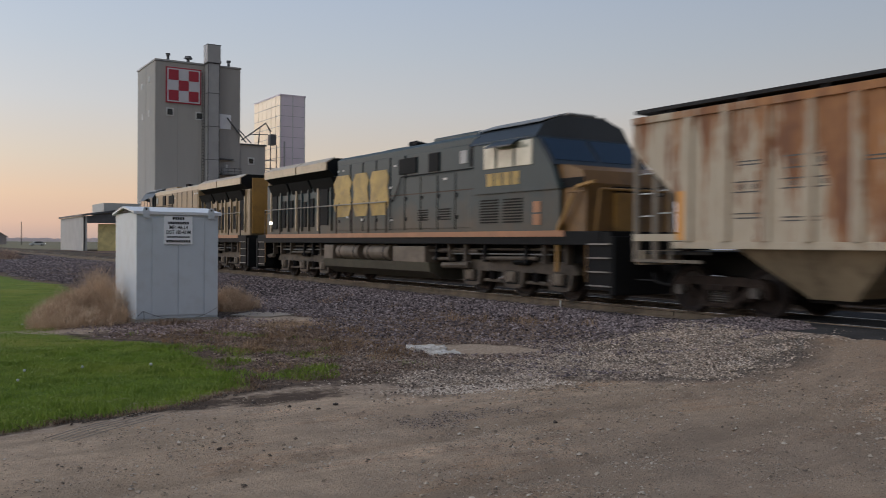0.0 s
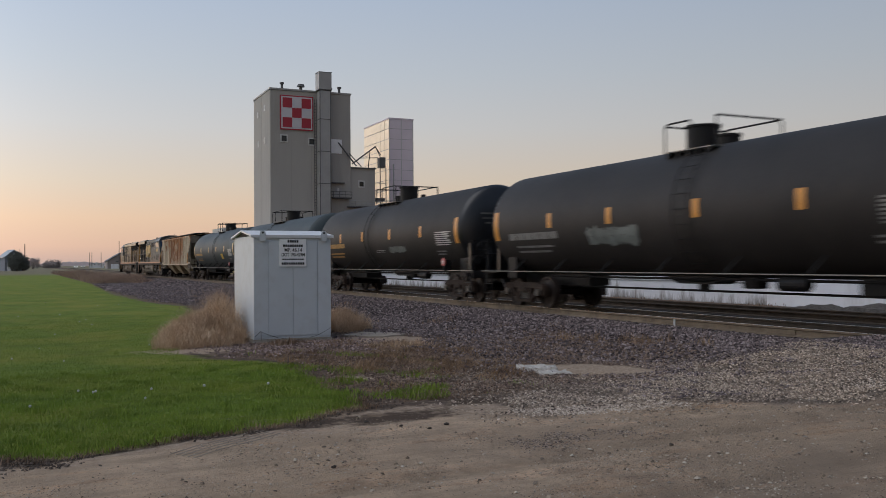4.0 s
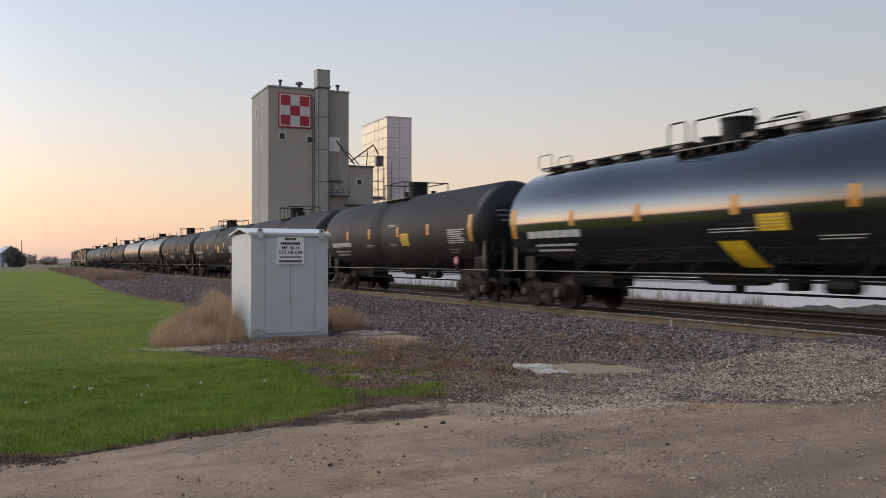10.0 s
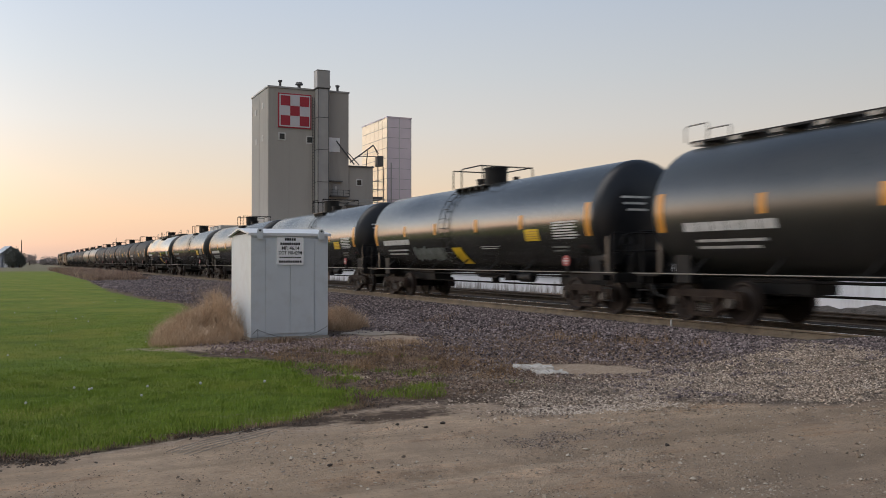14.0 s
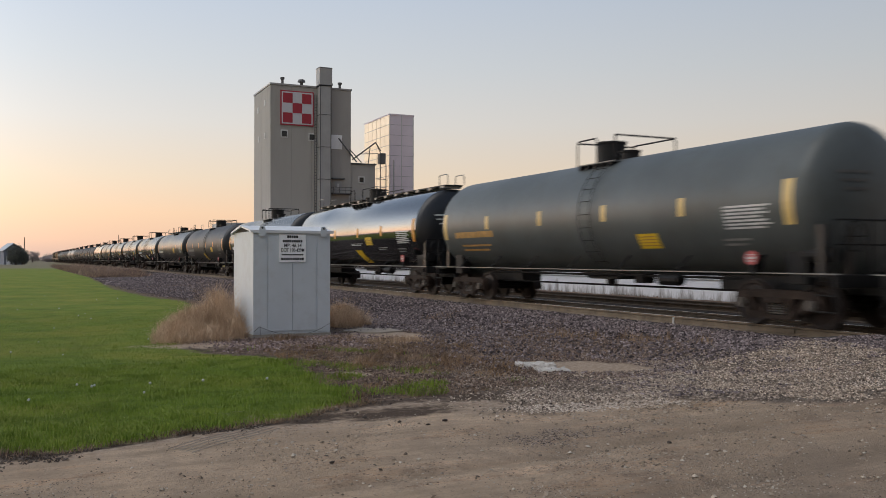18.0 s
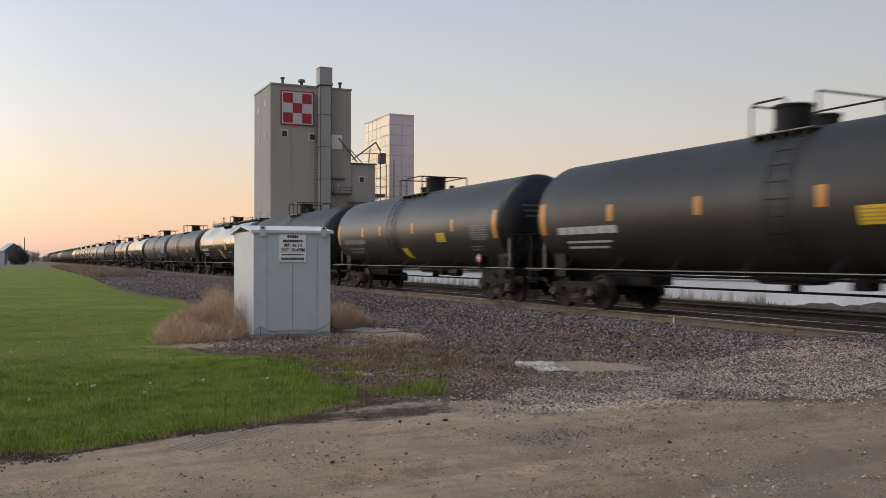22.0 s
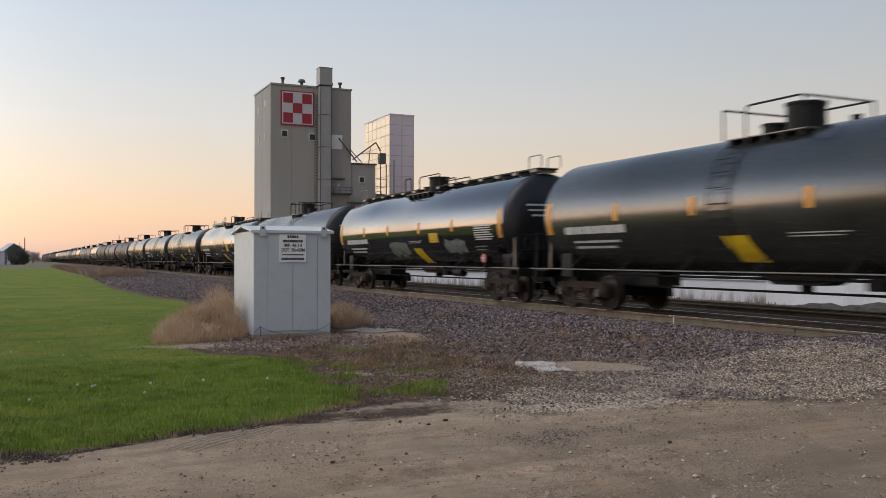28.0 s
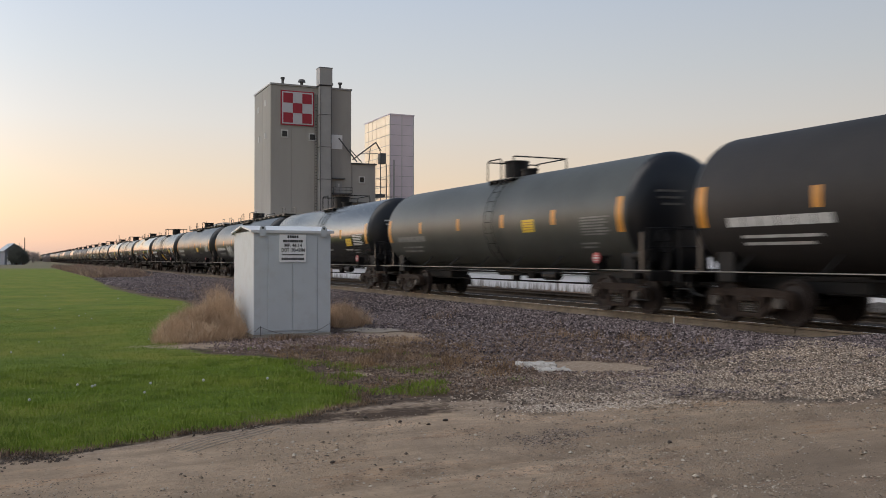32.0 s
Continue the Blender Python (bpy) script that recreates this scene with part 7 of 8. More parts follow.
    # handrails and steps
    for s in (-1, 1):
        hr = B()
        pipe(hr, [(s * 1.5, 10.4, 2.6), (s * 1.5, 20.8, 2.62)], 0.022)
        for y in (10.4, 11.6, 12.8, 14.0, 15.4, 17.3, 19.2, 20.8):
            part("stanchion", rod(B(), (s * 1.5, y, 1.62), (s * 1.5, y, 2.6), 0.026, 6), "loco_post", e, "dark rusty handrail post")
        part("handrail", hr, "pale_rail", e, "thin side handrail on posts")
        for y, d in ((0.75, 1), (21.2, -1)):
            sw = part("stepwell", box(B(), min(s * 1.1, s * 1.5), max(s * 1.1, s * 1.5), y - 0.35, y + 0.35, 0.35, 1.6), "loco_black", e)
            for k in range(4):
                part("step_edge", box(B(), min(s * 1.12, s * 1.54), max(s * 1.12, s * 1.54), y - 0.34, y + 0.34, 0.42 + k * 0.3, 0.45 + k * 0.3), "pale_rail", sw)
            gr = pipe(B(), [(s * 1.5, y + d * 0.42, 0.5), (s * 1.5, y + d * 0.42, 2.5), (s * 1.5, y + d * 1.0, 2.5)], 0.02)
            part("grab_iron", gr, nose, e, "yellow grab iron")
    for y, d in ((0.35, 1), (21.75, -1)):
        part("pilot_plate", box(B(), -1.5, 1.5, y - 0.05, y + 0.1, 0.25, 1.5, 0.02), "loco_black", e)
    for z in (1.78, 2.08):
        part("reflector", box(B(), -1.46, -1.436, 2.85, 3.12, z, z + 0.26), "loco_orange", e)
    # tanks under the deck
    part("fuel_tank", prism(B(), [(-1.0, 0.30), (-1.42, 0.52), (-1.48, 0.78), (1.48, 0.78), (1.42, 0.52), (1.0, 0.30)], "y", 7.9, 15.1), "loco_tan" if reverse else "tank_olive", e, "dull olive fuel tank")
    part("tank_back", box(B(), -0.95, 0.95, 7.9, 15.1, 0.76, 1.32), "loco_black", e)
    for y0, y1 in ((10.35, 12.0), (12.45, 14.1)):
        part("air_reservoir", rod(B(), (-1.22, y0, 1.04), (-1.22, y1, 1.04), 0.255, 20), "loco_dust", e, "dusty round air reservoir", smooth=False)
        for y in (y0 + 0.3, y1 - 0.3):
            part("strap", rod(B(), (-1.22, y - 0.03, 1.04), (-1.22, y + 0.03, 1.04), 0.262, 20), "loco_black", e)
    part("battery_box", box(B(), -1.48, -0.9, 8.1, 10.0, 0.76, 1.24, 0.03), "loco_dust", e)
    part("tool_box", box(B(), -1.48, -0.9, 14.3, 15.05, 0.76, 1.26, 0.03), "loco_dust", e)
    # three-axle trucks
    for c in (4.3, 17.6):
        t = part("truck", box(B(), -0.9, 0.9, c - 2.2, c + 2.2, 0.55, 0.85, 0.03), "loco_black", e, "three-axle engine truck")
        for s in (-1, 1):
            fr = prism(B(), [(c - 2.5, 0.70), (c - 2.3, 0.90), (c + 2.3, 0.90), (c + 2.5, 0.70), (c + 2.5, 0.62), (c - 2.5, 0.62)], "x", s * 1.08 - 0.09, s * 1.08 + 0.09)
            for a in (-1.85, 0, 1.85):
                prism(fr, [(c + a - 0.46, 0.64), (c + a - 0.36, 0.27), (c + a - 0.18, 0.22), (c + a + 0.18, 0.22), (c + a + 0.36, 0.27), (c + a + 0.46, 0.64)], "x", s * 1.08 - 0.08, s * 1.08 + 0.08)
            part("side_frame", fr, "loco_tan", t, "dusty tan cast side frame")
            for a in (-1.85, 0, 1.85):
                # flat black plate paints the shaded window in the solid frame
                part("pedestal_gap", box(B(), min(s * 1.162, s * 1.17), max(s * 1.162, s * 1.17), c + a - 0.27, c + a + 0.27, 0.32, 0.66, 0.002), "loco_black", t)
                j = box(B(), min(s * 1.14, s * 1.25), max(s * 1.14, s * 1.25), c + a - 0.17, c + a + 0.17, 0.36, 0.64, 0.04)
                part("journal_box", rod(j, (s * 1.2, c + a, 0.5), (s * 1.28, c + a, 0.5), 0.11, 12), "loco_dust", t)
            for a in (-0.92, 0.92):
                part("spring", rod(B(), (s * 1.1, c + a, 0.40), (s * 1.1, c + a, 0.64), 0.10, 10), "iron", t)
                part("equaliser", box(B(), min(s * 1.03, s * 1.13), max(s * 1.03, s * 1.13), c + a - 0.4, c + a + 0.4, 0.34, 0.42, 0.02), "loco_tan", t)
            for a in (-1.85, 0, 1.85):
                w = new("wheel", SHARED["wheel"])
                w.parent = t
                w.matrix_basis = pose(s * 0.7525, c + a, 0.52, 0, 0, 0 if s < 0 else 180) @ Matrix.Diagonal((1, 1.14, 1.14, 1))
            part("brake_cylinder", rod(B(), (s * 1.22, c - 0.7, 0.92), (s * 1.22, c - 0.2, 0.92), 0.12, 10), "loco_black", t)
    couplers(e, 21.95, 0.35)
    # lettering, as plain shapes
    if body == "loco_grey":
        z0, z1, x = 2.3, 3.7, -H - 0.03
        for y0, y1, c in ((13.02, 14.45, 0.28), (11.78, 12.94, 0.2), (10.45, 11.7, 0.16)):
            em = prism(B(), [(y0 + c, z0 - 0.1), (y1 - c, z0 - 0.1), (y1, z0 + 0.3), (y1 - c * 0.5, z0 + 0.7), (y1, z1 - 0.3), (y1 - c, z1), (y0 + c, z1), (y0, z1 - 0.3), (y0 + c * 0.6, z0 + 0.8), (y0, z0 + 0.3)], "x", x - 0.008, x + 0.006)
            part("emblem", em, "emblem_yellow", e, "large plain yellow block shape")
        nb = B()
        for k in range(4):
            box(nb, -1.512, -1.498, 3.62 + k * 0.36, 3.9 + k * 0.36, 2.78, 3.12)
        part("number_bar", nb, "emblem_yellow", e)
    else:
        nb = B()
        for k in range(4):
            box(nb, -1.512, -1.498, 3.62 + k * 0.36, 3.9 + k * 0.36, 2.78, 3.12)
        part("number_bar", nb, "loco_roof", e)
    if not reverse:
        part("end_lamp", rod(B(), (-1.34, 20.7, 2.1), (-1.22, 20.7, 2.1), 0.06, 10), "lamp", e, "small lit lamp by the radiator end")
    for o in e.children_recursive:             # the upper works sit lower than drawn above
        if o.data and not o.name.startswith("wheel"):
            for v in o.data.vertices:
                if v.co.z > 3.0:
                    v.co.z = 3.0 + (v.co.z - 3.0) * 0.87
    if reverse:                                # it faces the other way, so the same flank shows
        for o in e.children_recursive:
            if o.data and not o.name.startswith("wheel"):
                o.data.transform(Matrix.Diagonal((-1, 1, 1, 1)))
                o.data.flip_normals()
    TRAIN.append((e, start))
    e.location = (TX, start, RAIL)
    return e


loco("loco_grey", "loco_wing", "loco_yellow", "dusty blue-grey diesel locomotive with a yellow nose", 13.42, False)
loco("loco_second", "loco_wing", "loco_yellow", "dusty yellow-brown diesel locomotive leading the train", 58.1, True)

# yellow here is the golden light inside the bay, put into the colour
M["inner_tan"] = surf("golden_lit_inner_wall", (0.75, 0.63, 0.28), 0.9, 0, 0.2, 0.5, 8, 0.05, dirt=(0.25, 0.17, 0.08), dirt_amt=0.5)


# ---- verge: weeds, slabs, flowers ----
def clump(name, cx, cy, rx, ry, n, h0, h1, w, mat, label, lean=0.7):
    a, r = rng.uniform(0, 6.283, n), np.sqrt(rng.uniform(0, 1, n))
    xy = np.stack([cx + rx * r * np.cos(a), cy + ry * r * np.sin(a)], -1)
    h = rng.uniform(h0, h1, n) * (1.15 - 0.65 * r ** 2)
    return blades(name, xy, h, rng.uniform(w * 0.6, w * 1.4, n), mat, label, lean, "weeds")


def bush(cx, cy, rx, ry, h, n, label):
    """Dead brush: thin stalks from the ground and short twigs all through an uneven mound."""
    a, r = rng.uniform(0, 6.283, n), rng.uniform(0, 1, n) ** 0.6
    lump = 1 + 0.22 * np.sin(3 * a + cx) + 0.12 * np.sin(7 * a + cy)
    xy = np.stack([cx + rx * r * lump * np.cos(a), cy + ry * r * lump * np.sin(a)], -1)
    crown = h * (1 - 0.75 * r ** 2.2) * (1 + 0.16 * fbm(xy[:, 0], xy[:, 1], 3.0))
    z0 = ground_z(xy[:, 0], xy[:, 1])
    k = n // 4
    P = [(xy[:k], z0[:k] - 0.01, crown[:k] * rng.uniform(0.6, 1.1, k), rng.uniform(0.004, 0.007, k), 0.6)]
    P += [(xy[k:], z0[k:] + crown[k:] * rng.uniform(0.05, 0.8, n - k), rng.uniform(0.06, 0.20, n - k), rng.uniform(0.003, 0.007, n - k), 2.2)]
    for p, z, hh, w, lean in P:
        blades("dry_bush", p, hh, w, "blade_tan", label, lean, "weeds", z)


bush(3.35, 20.3, 0.9, 1.4, 0.8, 14000, "thick tan dry weeds beside the cabinet")
bush(3.85, 20.6, 0.5, 0.9, 1.3, 6000, "tall tan dry weeds against the cabinet")
bush(2.95, 19.2, 0.75, 0.9, 0.5, 6000, "low tan dry weeds beside the cabinet")
bush(7.3, 21.9, 0.6, 0.9, 0.72, 6500, "tan dry weeds behind the cabinet")
bush(6.55, 21.8, 0.4, 0.5, 0.6, 2500, "tan dry weeds behind the cabinet")
clump("dry_bush", 4.9, 18.7, 0.6, 0.3, 600, 0.06, 0.18, 0.012, "blade_red", "low dead weeds before the cabinet")
w1 = strew(70000, 3.4, 12.0, 10.2, 30, lambda x, y: smooth01(0.9 * fbm(x, y, 1.1) + 0.5 * fbm(x, y, 3.1) + 0.75 - 0.05 * (y - 10)) * (grass_in(x, y) < 0.15) * (gravel_in(x, y) < -0.1) * np.maximum(smooth01((9.6 - x) / 3.0), 0.8 * scrub_in(x, y)) * (np.hypot(x - 5.2, y - 20.4) > 1.5) * (mud_in(x, y) < 0.02) * (silt_in(x, y) < 0.08), 1.3)
blades("dead_weeds", w1, rng.uniform(0.012, 0.07, len(w1)) * (1 + smooth01(fbm(w1[:, 0], w1[:, 1], 2.0))), rng.uniform(0.004, 0.010, len(w1)), "blade_red", "sparse reddish-brown dead weeds on the stony verge", 1.8, "weeds")
w5 = strew(26000, 3.6, 6.6, 10.3, 17, lambda x, y: smooth01(fbm(x + 7, y, 1.5) * 2.2 - 0.5) * (grass_in(x, y) < 0.2) * smooth01((6.8 - x) / 1.5))
blades("green_weeds", w5, rng.uniform(0.02, 0.10, len(w5)), rng.uniform(0.005, 0.010, len(w5)), "blade_green", "green grass tufts among the dead weeds", 0.8, "weeds")
for i in range(11):
    cx, cy = rng.uniform(9.4, 11.6), rng.uniform(12.6, 20.5)
    clump("weed_tuft", cx, cy, 0.30, 0.22, 50, 0.04, 0.19, 0.005, "blade_orange", "dry orange weed tuft in the ballast", 1.1)
for cx, cy in ((10.6, 15.2), (10.85, 14.1), (11.1, 13.6), (11.3, 12.8), (10.9, 14.6), (10.3, 16.0)):
    clump("weed_tuft", cx, cy, 0.17, 0.26, 60, 0.10, 0.32, 0.006, "blade_orange", "upright dry orange weeds at the foot of the ballast", 0.8)
clump("dry_bush", 6.9, 17.1, 0.75, 0.45, 900, 0.06, 0.20, 0.010, "blade_tan", "low tan dry grass by the concrete pad", 1.2)
for i in range(16):
    cx, cy = rng.uniform(4.6, 8.5), rng.uniform(11.8, 17.0)
    if gravel_in(np.array(cx), np.array(cy)) < 0:
        clump("weed_tuft", cx, cy, 0.45, 0.42, 240, 0.03, 0.17, 0.007, "blade_orange" if i % 2 == 0 else "blade_red", "dry brown weed tuft on the verge", 1.6)
for cx, cy, rx, ry, k in ((4.62, 10.75, 0.42, 0.5, 950), (5.0, 11.1, 0.25, 0.25, 400), (4.15, 12.3, 0.3, 0.3, 400), (4.5, 13.4, 0.3, 0.5, 350)):
    clump("grass_tuft", cx, cy, rx, ry, k, 0.05, 0.13, 0.008, "blade_green", "fresh green grass tuft at the lawn's end")
w2 = strew(130000, 2, 11.5, 86, 200, lambda x, y: smooth01(0.2 - grass_in(x, y)) * smooth01((TX - bend(y) - 3.4 - x) / 0.8) * smooth01(0.7 + 0.8 * fbm(x, y, 0.3)) * smooth01((y - 86) / 3 + fbm(x, y, 0.6)), 1.7)
h2 = (0.45 + 0.55 * smooth01(0.5 + 0.9 * fbm(w2[:, 0], w2[:, 1], 0.22))) * rng.uniform(0.3, 1.0, len(w2))
blades("dry_weeds", w2[::7], h2[::7], rng.uniform(0.02, 0.06, len(w2[::7])), "blade_tan", "pale dry stalks along the line", 1.5, "weeds")
w2, h2 = w2[1::2], h2[1::2]
blades("dry_weeds", w2, h2, rng.uniform(0.018, 0.05, len(w2)), "blade_mauve", "band of tall brown weeds along the line", 1.8, "weeds")
w3 = strew(14000, 5.0, 11.5, 22, 60, lambda x, y: smooth01(fbm(x, y, 0.5) * 2 - 0.4), 1.2)
blades("dry_weeds", w3, rng.uniform(0.04, 0.16, len(w3)), rng.uniform(0.015, 0.03, len(w3)), "blade_red", "scattered brown weeds beyond the cabinet", 0.9, "weeds")
w6 = strew(1500, 23.0, 23.6, 12, 62, lambda x, y: smooth01(0.5 + fbm(x, y, 0.7)))
blades("dry_weeds", w6, rng.uniform(0.03, 0.14, len(w6)), rng.uniform(0.015, 0.03, len(w6)), "blade_red", "dry weeds along the foot of the white warehouse", 0.8, "weeds")
# a rim of dead thatch where lawn meets road
w4 = strew(60000, -6, 5.0, 8.2, 10.9, lambda x, y: np.exp(-((grass_in(x, y) + 0.08) / 0.15) ** 2) * 0.8)
blades("dead_thatch", w4, rng.uniform(0.02, 0.07, len(w4)), rng.uniform(0.006, 0.012, len(w4)), "blade_red", "dead brown thatch along the lawn's edge", 1.2, "grass")


def slab(name, cx, cy, rx, ry, h, turn, seed, mat, label):
    r = random.Random(seed)
    out = []
    for k in range(13):
        a = k / 13 * 2 * math.pi
        q = r.uniform(0.75, 1.1)
        x, y = rx * q * math.cos(a), ry * q * math.sin(a)
        out.append((cx + x * math.cos(turn) - y * math.sin(turn), cy + x * math.sin(turn) + y * math.cos(turn)))
    z = float(ground_z(np.array(cx), np.array(cy)))
    bm = prism(B(), out, "z", z - 0.08, z + h)
    bmesh.ops.bevel(bm, geom=[ed for ed in bm.edges if all(v.co.z > z for v in ed.verts)], offset=min(0.03, h * 0.5), segments=2, affect="EDGES")
    return tagged(part(name, bm, mat), label, "slab")


def rough_slab(cx, cy, rx, ry, h, turn, seed):
    """A cracked, lumpy slab: a jittered sheet with thickness."""
    r = random.Random(seed)
    n, m = 16, 9
    bm = B()
    z = float(ground_z(np.array(cx), np.array(cy)))
    vs = {}
    for i in range(n + 1):
        for j in range(m + 1):
            u, v = 2 * i / n - 1, 2 * j / m - 1
            k = max(abs(u), abs(v))
            q = 1 - 0.22 * noise.noise((u * 2 + seed, v * 2, 0)) - 0.12 * r.random() * (k > 0.9)
            x, y = rx * u * q, ry * v * q
            up = h * (0.75 + 0.6 * noise.noise((u * 3, v * 3, seed)) + 0.15 * r.random()) if k < 0.98 else -0.04
            vs[i, j] = bm.verts.new((cx + x * math.cos(turn) - y * math.sin(turn), cy + x * math.sin(turn) + y * math.cos(turn), z + up))
    for i in range(n):
        for j in range(m):
            bm.faces.new((vs[i, j], vs[i + 1, j], vs[i + 1, j + 1], vs[i, j + 1]))
    return tagged(part("broken_slab", bm, "concrete_white"), "broken white concrete lump lying on the gravel", "slab")


rough_slab(7.34, 12.25, 0.34, 0.26, 0.075, -0.5, 3)
rough_slab(7.32, 11.72, 0.27, 0.17, 0.05, -0.3, 5)
slab("concrete_patch", 7.45, 20.0, 0.75, 0.8, 0.025, 0.2, 9, "dirt_patch", "flat dusty concrete pad beside the cabinet")
for i in range(5):                       # tread marks of a tyre that ran off the lawn
    o = (i - 2) * 0.06
    pts = []
    for k in range(8):
        x, y = 1.2 + 1.0 * k / 7 + o * 0.75, 8.28 + 0.78 * k / 7 - o
        pts.append((x, y, float(ground_z(np.array(x), np.array(y))) - 0.001))
    tagged(part("tyre_ridge", tube(B(), pts, 0.0075), "dirt_patch"), "low dried mud ridge pressed up by a tyre tread", "tyre track", "tyre ridges")
for x, y, s in ((4.0, 8.55, 0.04), (3.55, 8.75, 0.03), (3.75, 8.45, 0.035), (2.3, 7.2, 0.03), (5.5, 6.7, 0.035), (3.3, 9.15, 0.035), (5.9, 11.6, 0.05), (6.4, 17.2, 0.07)):
    z = float(ground_z(np.array(x), np.array(y)))
    bm = B()
    bmesh.ops.create_icosphere(bm, subdivisions=1, radius=s * 0.72, matrix=Matrix.Translation((x, y, z + s * 0.2)) @ Matrix.Diagonal((1.2, 1, 0.7, 1)))
    for v in bm.verts:
        v.co += Vector((rng.uniform(-1, 1), rng.uniform(-1, 1), rng.uniform(-1, 1))) * s * 0.22
    tagged(part("dark_clod", bm, "clod"), "dark dirt clod lying on the road", "clod", "clods")
dn = B()
bmesh.ops.create_icosphere(dn, subdivisions=1, radius=0.019, matrix=Matrix.Translation((0, 0, 0.10)))
dand0 = thing("dandelion", "white dandelion clock standing in the lawn", "dandelion", (1.36, 12.0, 0.03), "dandelions")
part("seed_head", dn, "dandelion", dand0)
part("stalk", rod(B(), (0, 0, 0), (0, 0, 0.08), 0.004, 5), "blade_green", dand0)
for i in range(30):
    y = 10.2 + 34 * rng.uniform(0, 1) ** 1.5
    x = rng.uniform(-2.5 + 0.03 * y, 2.4 + 0.05 * y)
    if grass_in(np.array(x), np.array(y)) > 0.3:
        copy_thing(dand0, pose(x, y, float(ground_z(np.array(x), np.array(y)))) @ Matrix.Scale(rng.uniform(0.7, 1.1), 4))


for cx, cy, w, d, h in ((21.9, 19.6, 1.4, 0.9, 0.24), (22.2, 17.4, 1.8, 1.0, 0.34), (21.9, 14.8, 1.8, 1.0, 0.36)):
    r = random.Random(int(cx * 10))
    bm = B()
    bmesh.ops.create_icosphere(bm, subdivisions=3, radius=1, matrix=Matrix.Translation((cx, cy, 0.12)) @ Matrix.Diagonal((d, w, h, 1)))
    for v in bm.verts:
        v.co += Vector((0, 0, 1)) * h * 0.5 * noise.noise(v.co * 2.2)
    tagged(part("rubble_mound", bm, "rubble"), "low grey mound of broken rubble by the warehouse", "rubble", "rubble mounds")


# ---- far side of the line and the horizon ----
def shed(x0, y0, x1, y1, h):
    s = thing("open_shed", "grey steel shed with an open drive-through bay", "shed")
    part("side_wall", box(B(), x0, x0 + 0.2, y0, y1, 0, h), "shed_wall", s)
    for i in range(14):
        part("rib", box(B(), x0 - 0.015, x0, y0 + 0.2 + i * (y1 - y0 - 0.4) / 14, y0 + 0.35 + i * (y1 - y0 - 0.4) / 14, 0.1, h - 0.1), "shed_wall", s)
    part("far_wall", box(B(), x1 - 0.2, x1, y0, y1, 0, h), "shed_wall", s)
    part("pier", box(B(), x0, x0 + 0.5, y0, y0 + 0.3, 0, h), "shed_wall", s)
    part("lintel", prism(B(), [(x0 + 0.5, h - 1.1), (x1, h - 1.1), (x1, h + 2.2), (x0 + 0.5, h)], "y", y0, y0 + 0.3), "mill_trim", s)
    part("roof", prism(B(), [(x0 - 0.3, h), (x1 + 0.3, h + 2.3), (x1 + 0.3, h + 2.6), (x0 - 0.3, h + 0.3)], "y", y0 - 0.3, y1 + 0.3), "mill_trim", s)
    part("bay_door", box(B(), x0 + 0.7, x0 + 2.2, y0 + 14, y0 + 14.2, 0, h - 1.2), "white_sheet", s)
    part("inner_wall", box(B(), x0 + 2.3, x1 - 0.3, y0 + 0.7, y0 + 0.9, 0, h - 1.2), "inner_tan", s, "brown-blotched inner wall, golden bay light in its colour")
    part("upper_block", box(B(), x0 + 3.6, x1 + 4, y0 + 3, y0 + 13, h, h + 2.3), "shed_wall", s)
    return s


shed(25.25, 148.1, 40.0, 171.0, 5.7)


def gable_house(name, label, x, y, w, d, h, rise, wall_m, roof_m, turn=0):
    s = thing(name, label, "house", (x, y, 0), turn=turn)
    part("wall", prism(B(), [(-w / 2, 0), (w / 2, 0), (w / 2, h), (0, h + rise), (-w / 2, h)], "y", 0, d), wall_m, s)
    for q in (-1, 1):
        part("roof_plane", prism(B(), [(0, h + rise + 0.25), (q * (w / 2 + 0.4), h - 0.1), (q * (w / 2 + 0.4), h - 0.3), (0, h + rise)], "y", -0.4, d + 0.4), roof_m, s)
    part("door", box(B(), -w * 0.38, 0, -0.1, 0, 0, h * 0.62), "white_sheet", s)
    win = part("window", box(B(), w * 0.08, w * 0.22, -0.1, 0, h * 0.75, h * 1.08), "white_frame", s)
    part("vent", box(B(), -w * 0.2, -w * 0.1, -0.1, 0, h * 0.85, h * 0.98), "mill_trim", s)
    return s


gable_house("barn", "grey gabled barn by the line with a pale door", 31.4, 381, 10.4, 14, 3.4, 3.1, "house_wall", "mill_trim")
gable_house("field_office", "low white building beside the far road", 29, 500, 7, 6, 2.2, 0.7, "white_sheet", "roof_sheet")
gable_house("farmhouse", "blue-grey gabled house behind a dark tree", -6.3, 300, 5.2, 9, 4.4, 2.0, "slate_siding", "roof_sheet", 12)
gable_house("outbuilding", "low dark outbuilding at the horizon", -20, 420, 9, 8, 2.6, 1.2, "mill_trim", "mill_trim")


def pole(x, y, h, arm=True):
    p = thing("utility_pole", "thin weathered utility pole on the horizon", "utility pole", (x, y, 0), "utility poles")
    part("shaft", rod(B(), (0, 0, -0.2), (0, 0, h), 0.16, 8, 0.11), "wood_pole", p)
    if arm:
        part("crossarm", box(B(), -1.1, 1.1, -0.06, 0.06, h - 0.8, h - 0.6), "wood_pole", p)
        for x_ in (-0.9, 0.0, 0.9):
            part("insulator", rod(B(), (x_, 0, h - 0.6), (x_, 0, h - 0.42), 0.05, 6), "mill_duct", p)
    return p


